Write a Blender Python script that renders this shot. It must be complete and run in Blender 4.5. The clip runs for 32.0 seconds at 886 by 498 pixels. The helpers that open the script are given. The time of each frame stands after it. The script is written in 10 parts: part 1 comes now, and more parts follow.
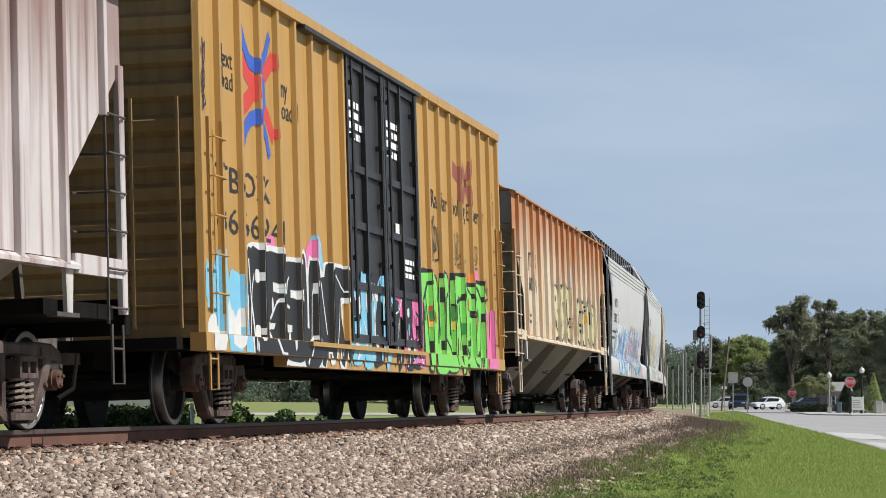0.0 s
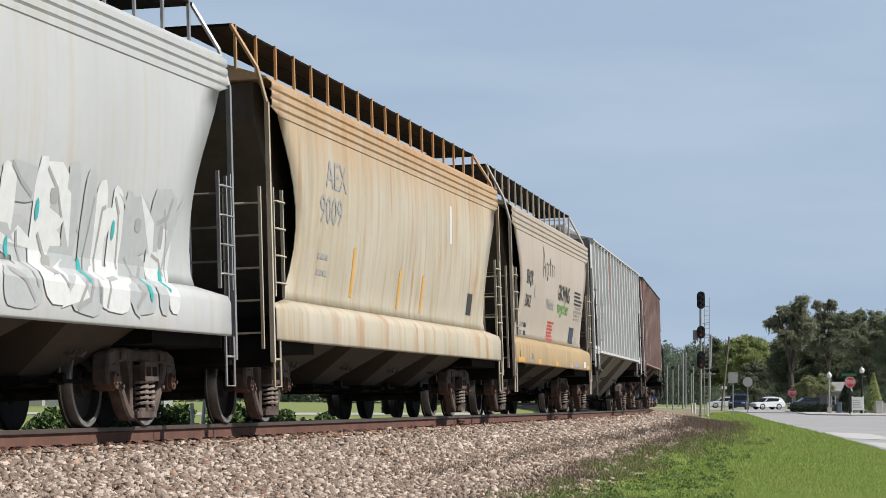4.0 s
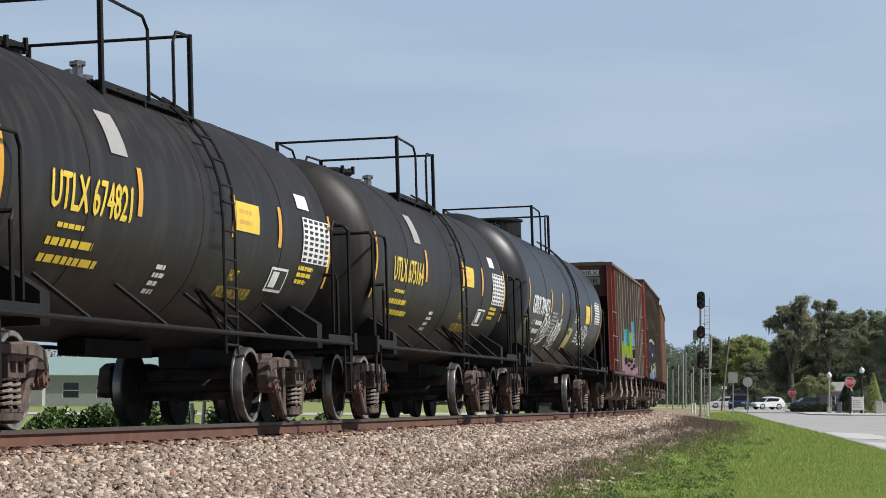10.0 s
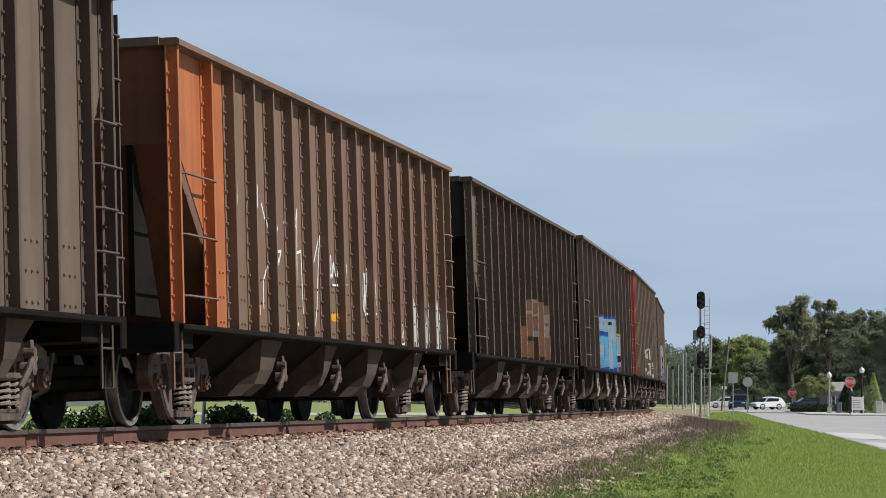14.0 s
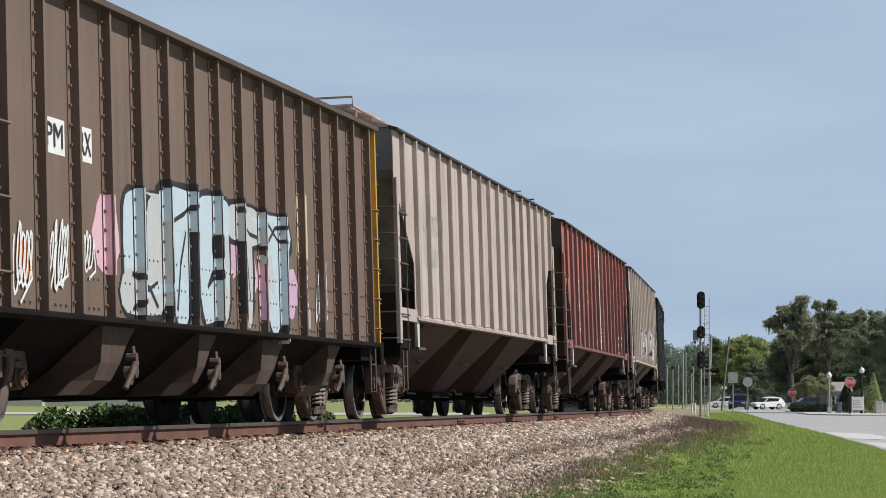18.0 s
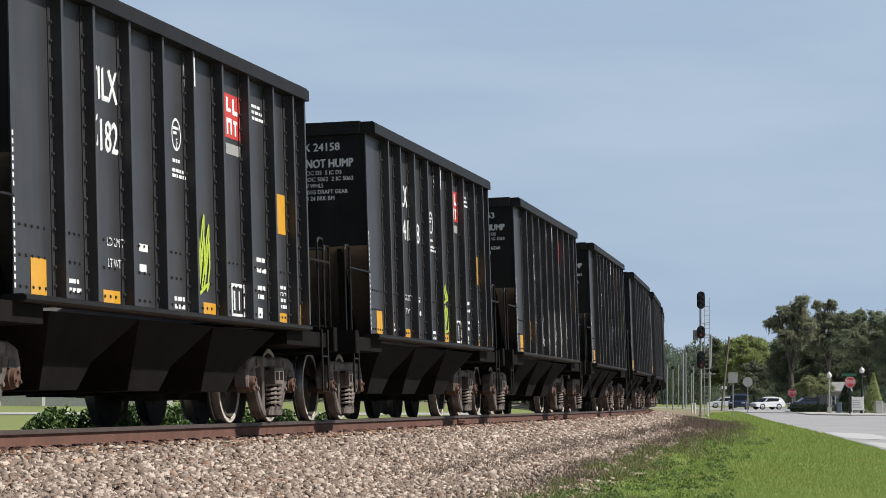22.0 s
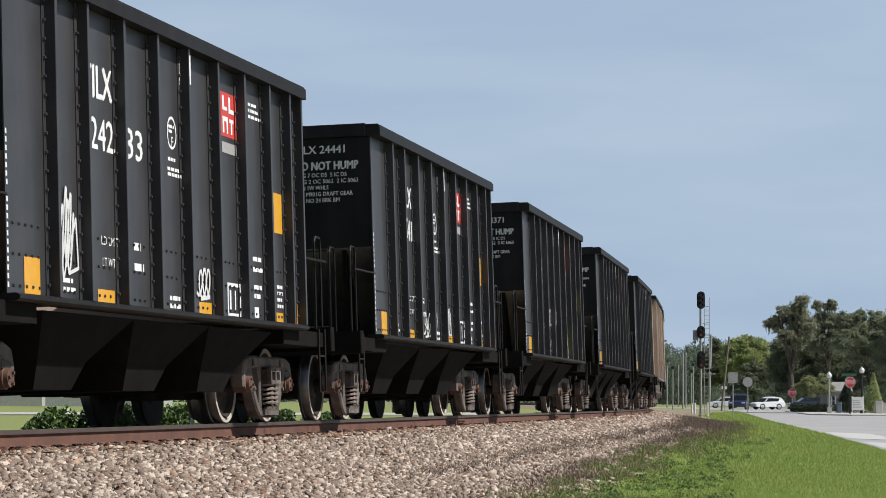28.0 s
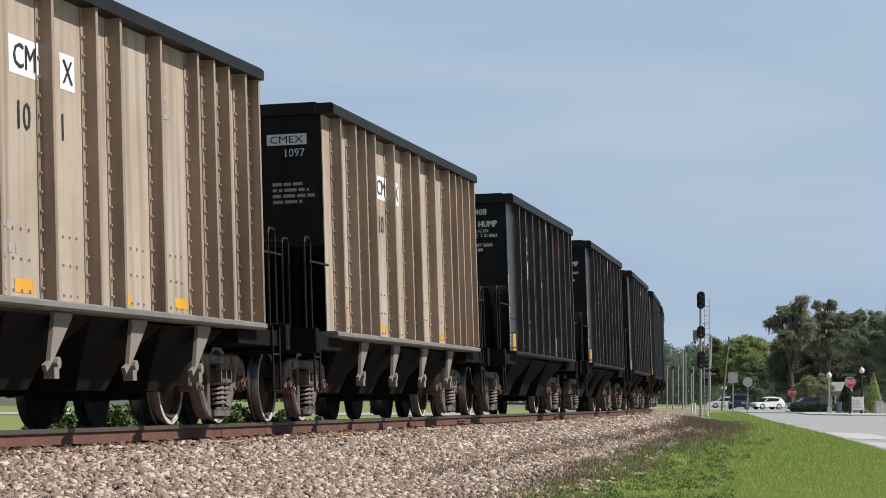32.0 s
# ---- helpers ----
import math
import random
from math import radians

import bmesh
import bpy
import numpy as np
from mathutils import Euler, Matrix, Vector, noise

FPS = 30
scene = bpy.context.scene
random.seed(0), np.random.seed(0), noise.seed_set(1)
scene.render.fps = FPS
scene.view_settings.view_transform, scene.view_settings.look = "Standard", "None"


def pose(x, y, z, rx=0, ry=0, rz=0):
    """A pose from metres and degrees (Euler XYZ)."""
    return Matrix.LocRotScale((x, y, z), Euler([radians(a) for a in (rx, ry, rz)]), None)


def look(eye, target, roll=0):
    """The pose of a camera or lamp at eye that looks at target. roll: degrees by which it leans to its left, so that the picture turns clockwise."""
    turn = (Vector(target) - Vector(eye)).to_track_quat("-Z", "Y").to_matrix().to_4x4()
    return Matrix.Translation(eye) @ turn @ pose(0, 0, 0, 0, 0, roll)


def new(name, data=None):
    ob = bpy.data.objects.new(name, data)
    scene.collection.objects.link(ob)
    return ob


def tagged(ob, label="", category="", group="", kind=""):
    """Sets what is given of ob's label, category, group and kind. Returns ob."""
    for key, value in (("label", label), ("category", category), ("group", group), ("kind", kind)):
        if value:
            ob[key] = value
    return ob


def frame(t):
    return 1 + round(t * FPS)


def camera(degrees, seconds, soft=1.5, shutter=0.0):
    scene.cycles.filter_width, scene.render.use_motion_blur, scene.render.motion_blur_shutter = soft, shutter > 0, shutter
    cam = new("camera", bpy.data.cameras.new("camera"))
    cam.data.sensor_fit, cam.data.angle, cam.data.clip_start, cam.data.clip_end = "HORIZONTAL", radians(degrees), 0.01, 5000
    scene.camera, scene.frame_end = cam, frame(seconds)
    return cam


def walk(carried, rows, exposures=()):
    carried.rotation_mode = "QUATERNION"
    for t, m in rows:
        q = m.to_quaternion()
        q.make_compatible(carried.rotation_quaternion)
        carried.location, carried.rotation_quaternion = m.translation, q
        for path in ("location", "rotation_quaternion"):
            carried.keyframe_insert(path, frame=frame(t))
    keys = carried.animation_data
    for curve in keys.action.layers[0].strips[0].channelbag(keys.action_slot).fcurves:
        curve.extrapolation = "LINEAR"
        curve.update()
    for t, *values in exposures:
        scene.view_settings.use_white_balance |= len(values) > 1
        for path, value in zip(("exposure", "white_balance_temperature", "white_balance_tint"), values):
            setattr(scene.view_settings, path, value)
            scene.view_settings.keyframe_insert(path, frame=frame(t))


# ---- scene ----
# camera: a still phone on the grass beside a curved single track
cam = camera(19.67, 32.0, soft=0.9)
CAM_Z = 0.305
walk(cam, [(0.0, pose(0, 0, CAM_Z, 93.34, -0.2, 0)), (32.0, pose(0, 0, CAM_Z, 93.34, -0.2, 0))],
     exposures=[(0.0, 0.0), (32.0, 0.0)])

# ---- light ----
SUN_AZ, SUN_EL = 102.0, 49.0
SKY_GAIN, HAZE, CLOUD = 0.04, (0.395, 0.515, 0.675), (0.475, 0.585, 0.725)
world = bpy.data.worlds.new("sky")
scene.world = world
world.use_nodes = True
wn = world.node_tree.nodes
sky = wn.new("ShaderNodeTexSky")
sky.sky_type = "NISHITA"
sky.sun_disc = False
sky.sun_elevation, sky.sun_rotation = radians(SUN_EL), radians(SUN_AZ)
sky.air_density, sky.dust_density, sky.ozone_density = 1.0, 1.2, 2.0
# thin haze whitens the sky towards the horizon, with faint high cloud in it
wl = world.node_tree.links
w_dir = wn.new("ShaderNodeTexCoord")
w_sep = wn.new("ShaderNodeSeparateXYZ")
wl.new(w_dir.outputs["Generated"], w_sep.inputs[0])
w_up = wn.new("ShaderNodeMapRange")
w_up.inputs["From Min"].default_value, w_up.inputs["From Max"].default_value = 0.16, 0.29
w_up.inputs["To Min"].default_value, w_up.inputs["To Max"].default_value = 0.95, 0.05
wl.new(w_sep.outputs["Z"], w_up.inputs["Value"])
w_scale = wn.new("ShaderNodeMix")
w_scale.data_type, w_scale.blend_type = "RGBA", "MULTIPLY"
w_scale.inputs["Factor"].default_value = 1.0
wl.new(sky.outputs[0], w_scale.inputs[6])
w_scale.inputs[7].default_value = (SKY_GAIN, SKY_GAIN, SKY_GAIN, 1)
w_map = wn.new("ShaderNodeMapping")
w_map.inputs["Scale"].default_value = (1.6, 1.0, 9.0)
w_map.inputs["Rotation"].default_value = (0.0, 0.12, 0.4)
wl.new(w_dir.outputs["Generated"], w_map.inputs["Vector"])
w_noise = wn.new("ShaderNodeTexNoise")
w_noise.inputs["Scale"].default_value, w_noise.inputs["Detail"].default_value = 3.0, 5.0
wl.new(w_map.outputs[0], w_noise.inputs["Vector"])
w_cl = wn.new("ShaderNodeMapRange")
w_cl.inputs["From Min"].default_value, w_cl.inputs["From Max"].default_value = 0.4, 0.75
wl.new(w_noise.outputs["Fac"], w_cl.inputs["Value"])
w_haze = wn.new("ShaderNodeMix")
w_haze.data_type = "RGBA"
w_haze.inputs[6].default_value, w_haze.inputs[7].default_value = (*HAZE, 1), (*CLOUD, 1)
wl.new(w_cl.outputs[0], w_haze.inputs["Factor"])
w_mix = wn.new("ShaderNodeMix")
w_mix.data_type = "RGBA"
wl.new(w_up.outputs[0], w_mix.inputs["Factor"])
wl.new(w_scale.outputs[2], w_mix.inputs[6])
wl.new(w_haze.outputs[2], w_mix.inputs[7])
wl.new(w_mix.outputs[2], wn["Background"].inputs["Color"])
wn["Background"].inputs["Strength"].default_value = 1.0
sun = new("sun", bpy.data.lights.new("sun", "SUN"))
sun.data.energy, sun.data.angle, sun.data.color = 5.0, radians(0.55), (1.0, 0.968, 0.92)
_az, _el = radians(SUN_AZ), radians(SUN_EL)
SUN_DIR = Vector((math.sin(_az) * math.cos(_el), math.cos(_az) * math.cos(_el), math.sin(_el)))
sun.matrix_world = look(SUN_DIR * 50, (0, 0, 0))

# ---- the track's line ----
GAUGE_HALF = 0.7525
BANK = radians(1.98)
PHI0, D0 = radians(14.048), 9.051
_S = np.arange(-700.0, 900.0, 0.5)
_K = np.clip(0.00182 - 0.0000089 * _S, 0.0007, 0.0021)
_K = np.where(_S < -30, np.clip(0.0021 + (_S + 30) * 0.00004, 0, 1), _K)
_K = _K + np.where((_S > 75) & (_S < 135), 0.0003, 0.0)
_i0 = int(np.argmin(np.abs(_S)))
_H = np.cumsum(_K) * 0.5
_H = PHI0 - (_H - _H[_i0])
_X, _Y = np.cumsum(np.sin(_H)) * 0.5, np.cumsum(np.cos(_H)) * 0.5
_X += -D0 * math.cos(PHI0) - _X[_i0]
_Y += D0 * math.sin(PHI0) - _Y[_i0]


def rail_point(s):
    """Near rail's top at arc length s: x, y and heading."""
    return float(np.interp(s, _S, _X)), float(np.interp(s, _S, _Y)), float(np.interp(s, _S, _H))


def fall(s):
    """How far the track has come down at arc length s."""
    return -0.0018 * np.clip(np.asarray(s, float) - 48, 0, 120)


def track_frame(s, lat, up):
    """World place at arc s, lat metres towards the camera's side of the near rail, up metres over the rail plane."""
    x, y, h = rail_point(s)
    n = Vector((math.cos(h) * math.cos(BANK), -math.sin(h) * math.cos(BANK), math.sin(BANK)))
    u = Vector((-math.cos(h) * math.sin(BANK), math.sin(h) * math.sin(BANK), math.cos(BANK)))
    return Vector((x, y, float(fall(s)))) + n * lat + u * up


def car_pose(s, half):
    """Pose of a car whose bogie centres lie half metres either side of arc s: +y to its rear, +x to the camera's side."""
    a, b = track_frame(s - half, -GAUGE_HALF, 0), track_frame(s + half, -GAUGE_HALF, 0)
    _, _, h = rail_point(s)
    u = Vector((-math.cos(h) * math.sin(BANK), math.sin(h) * math.sin(BANK), math.cos(BANK)))
    y = (b - a).normalized()
    x = y.cross(u).normalized()
    z = x.cross(y)
    m = Matrix((x, y, z)).transposed().to_4x4()
    m.translation = (a + b) / 2
    return m


def run(t):
    """Metres that the train has gone at t seconds."""
    return 17.926 * t + 0.5 * 0.01957 * ((t - 16) ** 2 - 256)


def track_x(y):
    return np.interp(y, _Y, _X)


_PL = [-400, -60, -30, -14, -8, -5.2, -4.0, -3.2, -2.35, -1.8, -0.75, 0.3, 0.8, 1.6, 2.6, 3.4, 6, 9, 20, 60, 3000]
_PZ = [-0.9, -0.9, -0.85, -0.8, -0.78, -0.72, -0.66, -0.52, -0.36, -0.27, -0.225, -0.215, -0.285, -0.47, -0.68, -0.76, -0.85, -0.95, -1.0, -1.0, -1.0]


def ground_z(x, y):
    """Height of the ground, by the distance from the near rail."""
    lat = (np.asarray(x) - track_x(y)) * 0.985
    return np.interp(lat, _PL, _PZ) + fall(y) * np.clip((7 - np.abs(lat + 0.75)) / 4, 0, 1) + 0.14 * np.clip((np.asarray(y) - 100) / 80, 0, 1) * np.clip((np.abs(lat) - 4) / 3, 0, 1)


# ---- materials ----
def mat(name, color, rough=0.6, metal=0.0, var=0.25, scale=6.0, dark=None, bump=0.0, bscale=60.0, streak=0.0, streak_col=(0.05, 0.04, 0.03),
        rust=0.0, rust_col=(0.2, 0.065, 0.02), island=0.0, spec=0.5, fade=0.0, light=None, top=None, thin=0.0, block=0.0):
    """A weathered surface: two scales of colour change, run-down streaks, rust and a fine bump."""
    m = bpy.data.materials.new(name)
    m.use_nodes = True
    nt = m.node_tree
    n, l = nt.nodes, nt.links
    bsdf = n["Principled BSDF"]
    bsdf.inputs["Roughness"].default_value = rough
    bsdf.inputs["Metallic"].default_value = metal
    bsdf.inputs["Specular IOR Level"].default_value = spec
    tc = n.new("ShaderNodeTexCoord")
    info = n.new("ShaderNodeObjectInfo")
    add = n.new("ShaderNodeVectorMath")
    add.operation = "MULTIPLY_ADD"
    l.new(info.outputs["Random"], add.inputs[0])
    add.inputs[1].default_value = (13.0, 7.0, 29.0)
    l.new(tc.outputs["Object"], add.inputs[2])
    src = add.outputs[0]

    def noise_tex(sc, detail=4.0, stretch=None):
        v = src
        if stretch:
            mp = n.new("ShaderNodeMapping")
            mp.inputs["Scale"].default_value = stretch
            l.new(src, mp.inputs["Vector"])
            v = mp.outputs[0]
        t = n.new("ShaderNodeTexNoise")
        t.inputs["Scale"].default_value = sc
        t.inputs["Detail"].default_value = detail
        l.new(v, t.inputs["Vector"])
        return t.outputs["Fac"]

    def ramp(fac, lo, hi):
        r = n.new("ShaderNodeMapRange")
        r.inputs["From Min"].default_value, r.inputs["From Max"].default_value = lo, hi
        l.new(fac, r.inputs["Value"])
        return r.outputs[0]

    def mixc(fac, a, b, amount=1.0):
        mx = n.new("ShaderNodeMix")
        mx.data_type = "RGBA"
        if amount != 1.0:
            mu = n.new("ShaderNodeMath")
            mu.operation = "MULTIPLY"
            mu.inputs[1].default_value = amount
            l.new(fac, mu.inputs[0])
            fac = mu.outputs[0]
        l.new(fac, mx.inputs["Factor"])
        for v, i in ((a, 6), (b, 7)):
            if isinstance(v, tuple):
                mx.inputs[i].default_value = (*v[:3], 1)
            else:
                l.new(v, mx.inputs[i])
        return mx.outputs[2]

    dk = dark or tuple(c * (1 - var) for c in color)
    col = mixc(ramp(noise_tex(scale), 0.3, 0.72), tuple(color), dk)
    fine = noise_tex(scale * 9, 3.0)
    col = mixc(ramp(fine, 0.4, 0.75), col, dk, 0.45)
    if island:
        geo = n.new("ShaderNodeNewGeometry")
        col = mixc(geo.outputs["Random Per Island"], col, tuple(c * 0.45 for c in dk), island)
        if light:
            col = mixc(ramp(geo.outputs["Random Per Island"], 0.45, 0.0), col, tuple(light), 0.85)
    if fade:
        col = mixc(ramp(noise_tex(0.7, 5.0), 0.35, 0.7), col, tuple(0.5 * c + 0.33 for c in color), fade)
    if top:
        # weathering that comes down unevenly from the roof, each panel to its own depth
        sp = n.new("ShaderNodeSeparateXYZ")
        l.new(tc.outputs["Object"], sp.inputs[0])
        wob = n.new("ShaderNodeMath")
        wob.operation = "MULTIPLY_ADD"
        l.new(noise_tex(1.0, 5.0, (3.2, 3.2, 0.4)), wob.inputs[0])
        wob.inputs[1].default_value = 1.6
        l.new(sp.outputs["Z"], wob.inputs[2])
        own = n.new("ShaderNodeMath")
        own.operation = "MULTIPLY_ADD"
        l.new(info.outputs["Random"], own.inputs[0])
        own.inputs[1].default_value = block
        l.new(wob.outputs[0], own.inputs[2])
        col = mixc(ramp(own.outputs[0], top[1] + 0.8 + block / 2, top[2] + 0.8 + block / 2), col, tuple(top[0]), 0.92)
    if streak:
        st = noise_tex(1.0, 5.0, (5.5, 5.5, 0.28))
        col = mixc(ramp(st, 0.48, 0.72), col, tuple(streak_col), streak)
    if rust:
        rs = noise_tex(1.0, 6.0, (2.2, 2.2, 0.5))
        col = mixc(ramp(rs, 0.68 - 0.35 * rust, 0.78 - 0.2 * rust), col, tuple(rust_col), 0.9)
    l.new(col, bsdf.inputs["Base Color"])
    if bump:
        bp = n.new("ShaderNodeBump")
        bp.inputs["Strength"].default_value = bump
        bp.inputs["Distance"].default_value = 0.02
        l.new(noise_tex(bscale, 3.0), bp.inputs["Height"])
        l.new(bp.outputs[0], bsdf.inputs["Normal"])
    if thin:
        # thin leaves let light through
        tr = n.new("ShaderNodeBsdfTranslucent")
        l.new(col, tr.inputs["Color"])
        mx = n.new("ShaderNodeMixShader")
        mx.inputs[0].default_value = thin
        l.new(bsdf.outputs[0], mx.inputs[1])
        l.new(tr.outputs[0], mx.inputs[2])
        l.new(mx.outputs[0], n["Material Output"].inputs["Surface"])
    return m


def flat(name, color, rough=0.55, var=0.12):
    return mat(name, color, rough=rough, var=var, scale=9.0)


def glow(name, color, strength):
    m = mat(name, color, rough=0.4)
    b = m.node_tree.nodes["Principled BSDF"]
    b.inputs["Emission Color"].default_value = (*color, 1)
    b.inputs["Emission Strength"].default_value = strength
    return m


STEEL = mat("worn_steel", (0.32, 0.31, 0.30), 0.35, 0.9, 0.4, 8, bump=0.1)
TREAD = mat("polished_tread", (0.3, 0.29, 0.28), 0.38, 0.9, 0.3, 12)
RAILHEAD = mat("rail_head_steel", (0.088, 0.064, 0.054), 0.6, 0.0, 0.3, 5)
RAILRUST = mat("rusty_rail_steel", (0.185, 0.083, 0.056), 0.85, 0.0, 0.3, 4, dark=(0.11, 0.055, 0.04), bump=0.25, streak=0.3, streak_col=(0.07, 0.035, 0.026))
WHEELRUST = mat("dusty_wheel_plate", (0.03, 0.025, 0.023), 0.75, 0.0, 0.5, 5, bump=0.2)
RIM = mat("bright_wheel_rim", (0.36, 0.34, 0.32), 0.42, 0.6, 0.3, 14)
CASTING = mat("dusty_cast_steel", (0.24, 0.205, 0.185), 0.75, 0.0, 0.55, 5, dark=(0.07, 0.055, 0.047), bump=0.4, streak=0.5, streak_col=(0.05, 0.04, 0.035), spec=0.3)
CASTDARK = mat("dusty_brown_cast_steel", (0.165, 0.125, 0.11), 0.8, 0.0, 0.5, 5, dark=(0.07, 0.05, 0.042), bump=0.4, streak=0.55, streak_col=(0.04, 0.03, 0.026), spec=0.25)
CASTBLACK = mat("oily_cast_steel", (0.045, 0.037, 0.033), 0.6, 0.0, 0.5, 5, dark=(0.02, 0.016, 0.014), bump=0.35, streak=0.3, streak_col=(0.12, 0.1, 0.085))
SPRING = mat("grimy_spring_steel", (0.34, 0.28, 0.24), 0.6, 0.2, 0.5, 8)
CAPBLUE = flat("blue_bearing_cap", (0.03, 0.09, 0.42), 0.5)
CAPBROWN = mat("rusty_bearing_cap", (0.16, 0.085, 0.06), 0.7, 0.1, 0.4, 10)
UNDER = mat("grimy_shaded_black_underframe", (0.0145, 0.0125, 0.0115), 0.9, 0.0, 0.5, 3, bump=0.08, spec=0.1)
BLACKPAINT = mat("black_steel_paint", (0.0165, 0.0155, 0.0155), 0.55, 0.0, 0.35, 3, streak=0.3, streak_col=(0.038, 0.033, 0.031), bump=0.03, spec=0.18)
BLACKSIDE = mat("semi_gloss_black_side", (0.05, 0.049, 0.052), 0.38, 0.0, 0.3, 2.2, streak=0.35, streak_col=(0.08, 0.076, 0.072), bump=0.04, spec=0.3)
WHITEINK = flat("white_stencil_paint", (0.88, 0.88, 0.87))
GREYINK = flat("faded_stencil_paint", (0.38, 0.37, 0.36))
BLACKINK = flat("black_stencil_paint", (0.03, 0.03, 0.03))
YELLOWREFL = flat("yellow_reflector", (0.78, 0.39, 0.03), 0.35)
YELLOWPLATE = flat("yellow_placard", (0.85, 0.62, 0.05), 0.4)
REDINK = flat("red_sign_paint", (0.62, 0.06, 0.05))


# ---- mesh building ----
class Shape:
    """Collects boxes, prisms, tubes and lathes into one mesh."""

    def __init__(self):
        self.v, self.f, self.m = [], [], []

    def add(self, vs, fs, k=0):
        b = len(self.v)
        self.v.extend(vs)
        self.f.extend([tuple(i + b for i in f) for f in fs])
        self.m.extend([k] * len(fs))
        return self

    def box(self, x0, x1, y0, y1, z0, z1, k=0):
        vs = [(x, y, z) for x in (x0, x1) for y in (y0, y1) for z in (z0, z1)]
        return self.add(vs, [(0, 1, 3, 2), (4, 6, 7, 5), (0, 4, 5, 1), (2, 3, 7, 6), (0, 2, 6, 4), (1, 5, 7, 3)], k)

    def slab(self, x0, x1, y0, y1, z0, z1, c=0.012, k=0):
        """A box with its long edges along z chamfered."""
        p = [(x0 + c, y0), (x1 - c, y0), (x1, y0 + c), (x1, y1 - c), (x1 - c, y1), (x0 + c, y1), (x0, y1 - c), (x0, y0 + c)]
        return self.prism(p, "z", z0, z1, k)

    def prism(self, poly, axis, lo, hi, k=0):
        n = len(poly)
        put = {"x": lambda a, b, c: (c, a, b), "y": lambda a, b, c: (a, c, b), "z": lambda a, b, c: (a, b, c)}[axis]
        vs = [put(a, b, lo) for a, b in poly] + [put(a, b, hi) for a, b in poly]
        fs = [tuple(range(n))[::-1], tuple(range(n, 2 * n))] + [(i, (i + 1) % n, n + (i + 1) % n, n + i) for i in range(n)]
        return self.add(vs, fs, k)

    def loft(self, rings, k=0, closed=True, caps=True):
        n = len(rings[0])
        vs = [p for r in rings for p in r]
        fs = []
        for j in range(len(rings) - 1):
            for i in range(n if closed else n - 1):
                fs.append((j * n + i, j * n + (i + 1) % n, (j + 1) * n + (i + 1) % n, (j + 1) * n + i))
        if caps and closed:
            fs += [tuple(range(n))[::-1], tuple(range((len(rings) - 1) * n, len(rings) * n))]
        return self.add(vs, fs, k)

    def tube(self, pts, r=0.016, n=6, k=0):
        pts = [Vector(p) for p in pts]
        rings = []
        for i, p in enumerate(pts):
            d = (pts[min(i + 1, len(pts) - 1)] - pts[max(i - 1, 0)]).normalized()
            a = d.orthogonal() if i == 0 else (rings_a - d * rings_a.dot(d))
            a = a.normalized()
            rings_a = a
            b = d.cross(a)
            rings.append([tuple(p + (a * math.cos(q) + b * math.sin(q)) * r) for q in (2 * math.pi * j / n for j in range(n))])
        return self.loft(rings, k)

    def lathe(self, prof, axis="x", n=24, at=(0, 0, 0), k=0, caps=True):
        """prof: (along, radius) pairs, turned about an axis."""
        rings = []
        for a, r in prof:
            ring = []
            for j in range(n):
                q = 2 * math.pi * j / n
                c, s = r * math.cos(q), r * math.sin(q)
                o = {"x": (a, c, s), "y": (s, a, c), "z": (c, s, a)}[axis]
                ring.append((o[0] + at[0], o[1] + at[1], o[2] + at[2]))
            rings.append(ring)
        return self.loft(rings, k, True, caps)

    def mesh(self, name, mats, smooth=False):
        me = bpy.data.meshes.new(name)
        me.from_pydata(self.v, [], self.f)
        for m in (mats if isinstance(mats, (list, tuple)) else [mats]):
            me.materials.append(m)
        if any(self.m):
            me.polygons.foreach_set("material_index", self.m)
        bm = bmesh.new()
        bm.from_mesh(me)
        bmesh.ops.recalc_face_normals(bm, faces=bm.faces)
        bm.to_mesh(me)
        bm.free()
        if smooth:
            me.polygons.foreach_set("use_smooth", [True] * len(me.polygons))
            me.set_sharp_from_angle(angle=radians(35))
        return me


def part(name, shape, mats, parent, label="", at=None, smooth=False):
    """Links a shape, or a mesh that others share, as one mesh object under a thing or part."""
    me = shape.mesh(name, mats, smooth) if isinstance(shape, Shape) else shape
    ob = new(name, me)
    ob.parent = parent
    if at is not None:
        ob.location = at
    if label:
        ob["label"] = label
    return ob


def thing(name, label, category, group="", kind="", at=None):
    e = new(name)
    if at is not None:
        e.matrix_basis = at
    return tagged(e, label, category, group, kind)


def raw_mesh(name, verts, faces, mats, mat_index=None, smooth=False):
    me = bpy.data.meshes.new(name)
    me.from_pydata(verts, [], faces)
    for m in (mats if isinstance(mats, (list, tuple)) else [mats]):
        me.materials.append(m)
    if mat_index is not None:
        me.polygons.foreach_set("material_index", mat_index)
    if smooth:
        me.polygons.foreach_set("use_smooth", [True] * len(me.polygons))
    return me


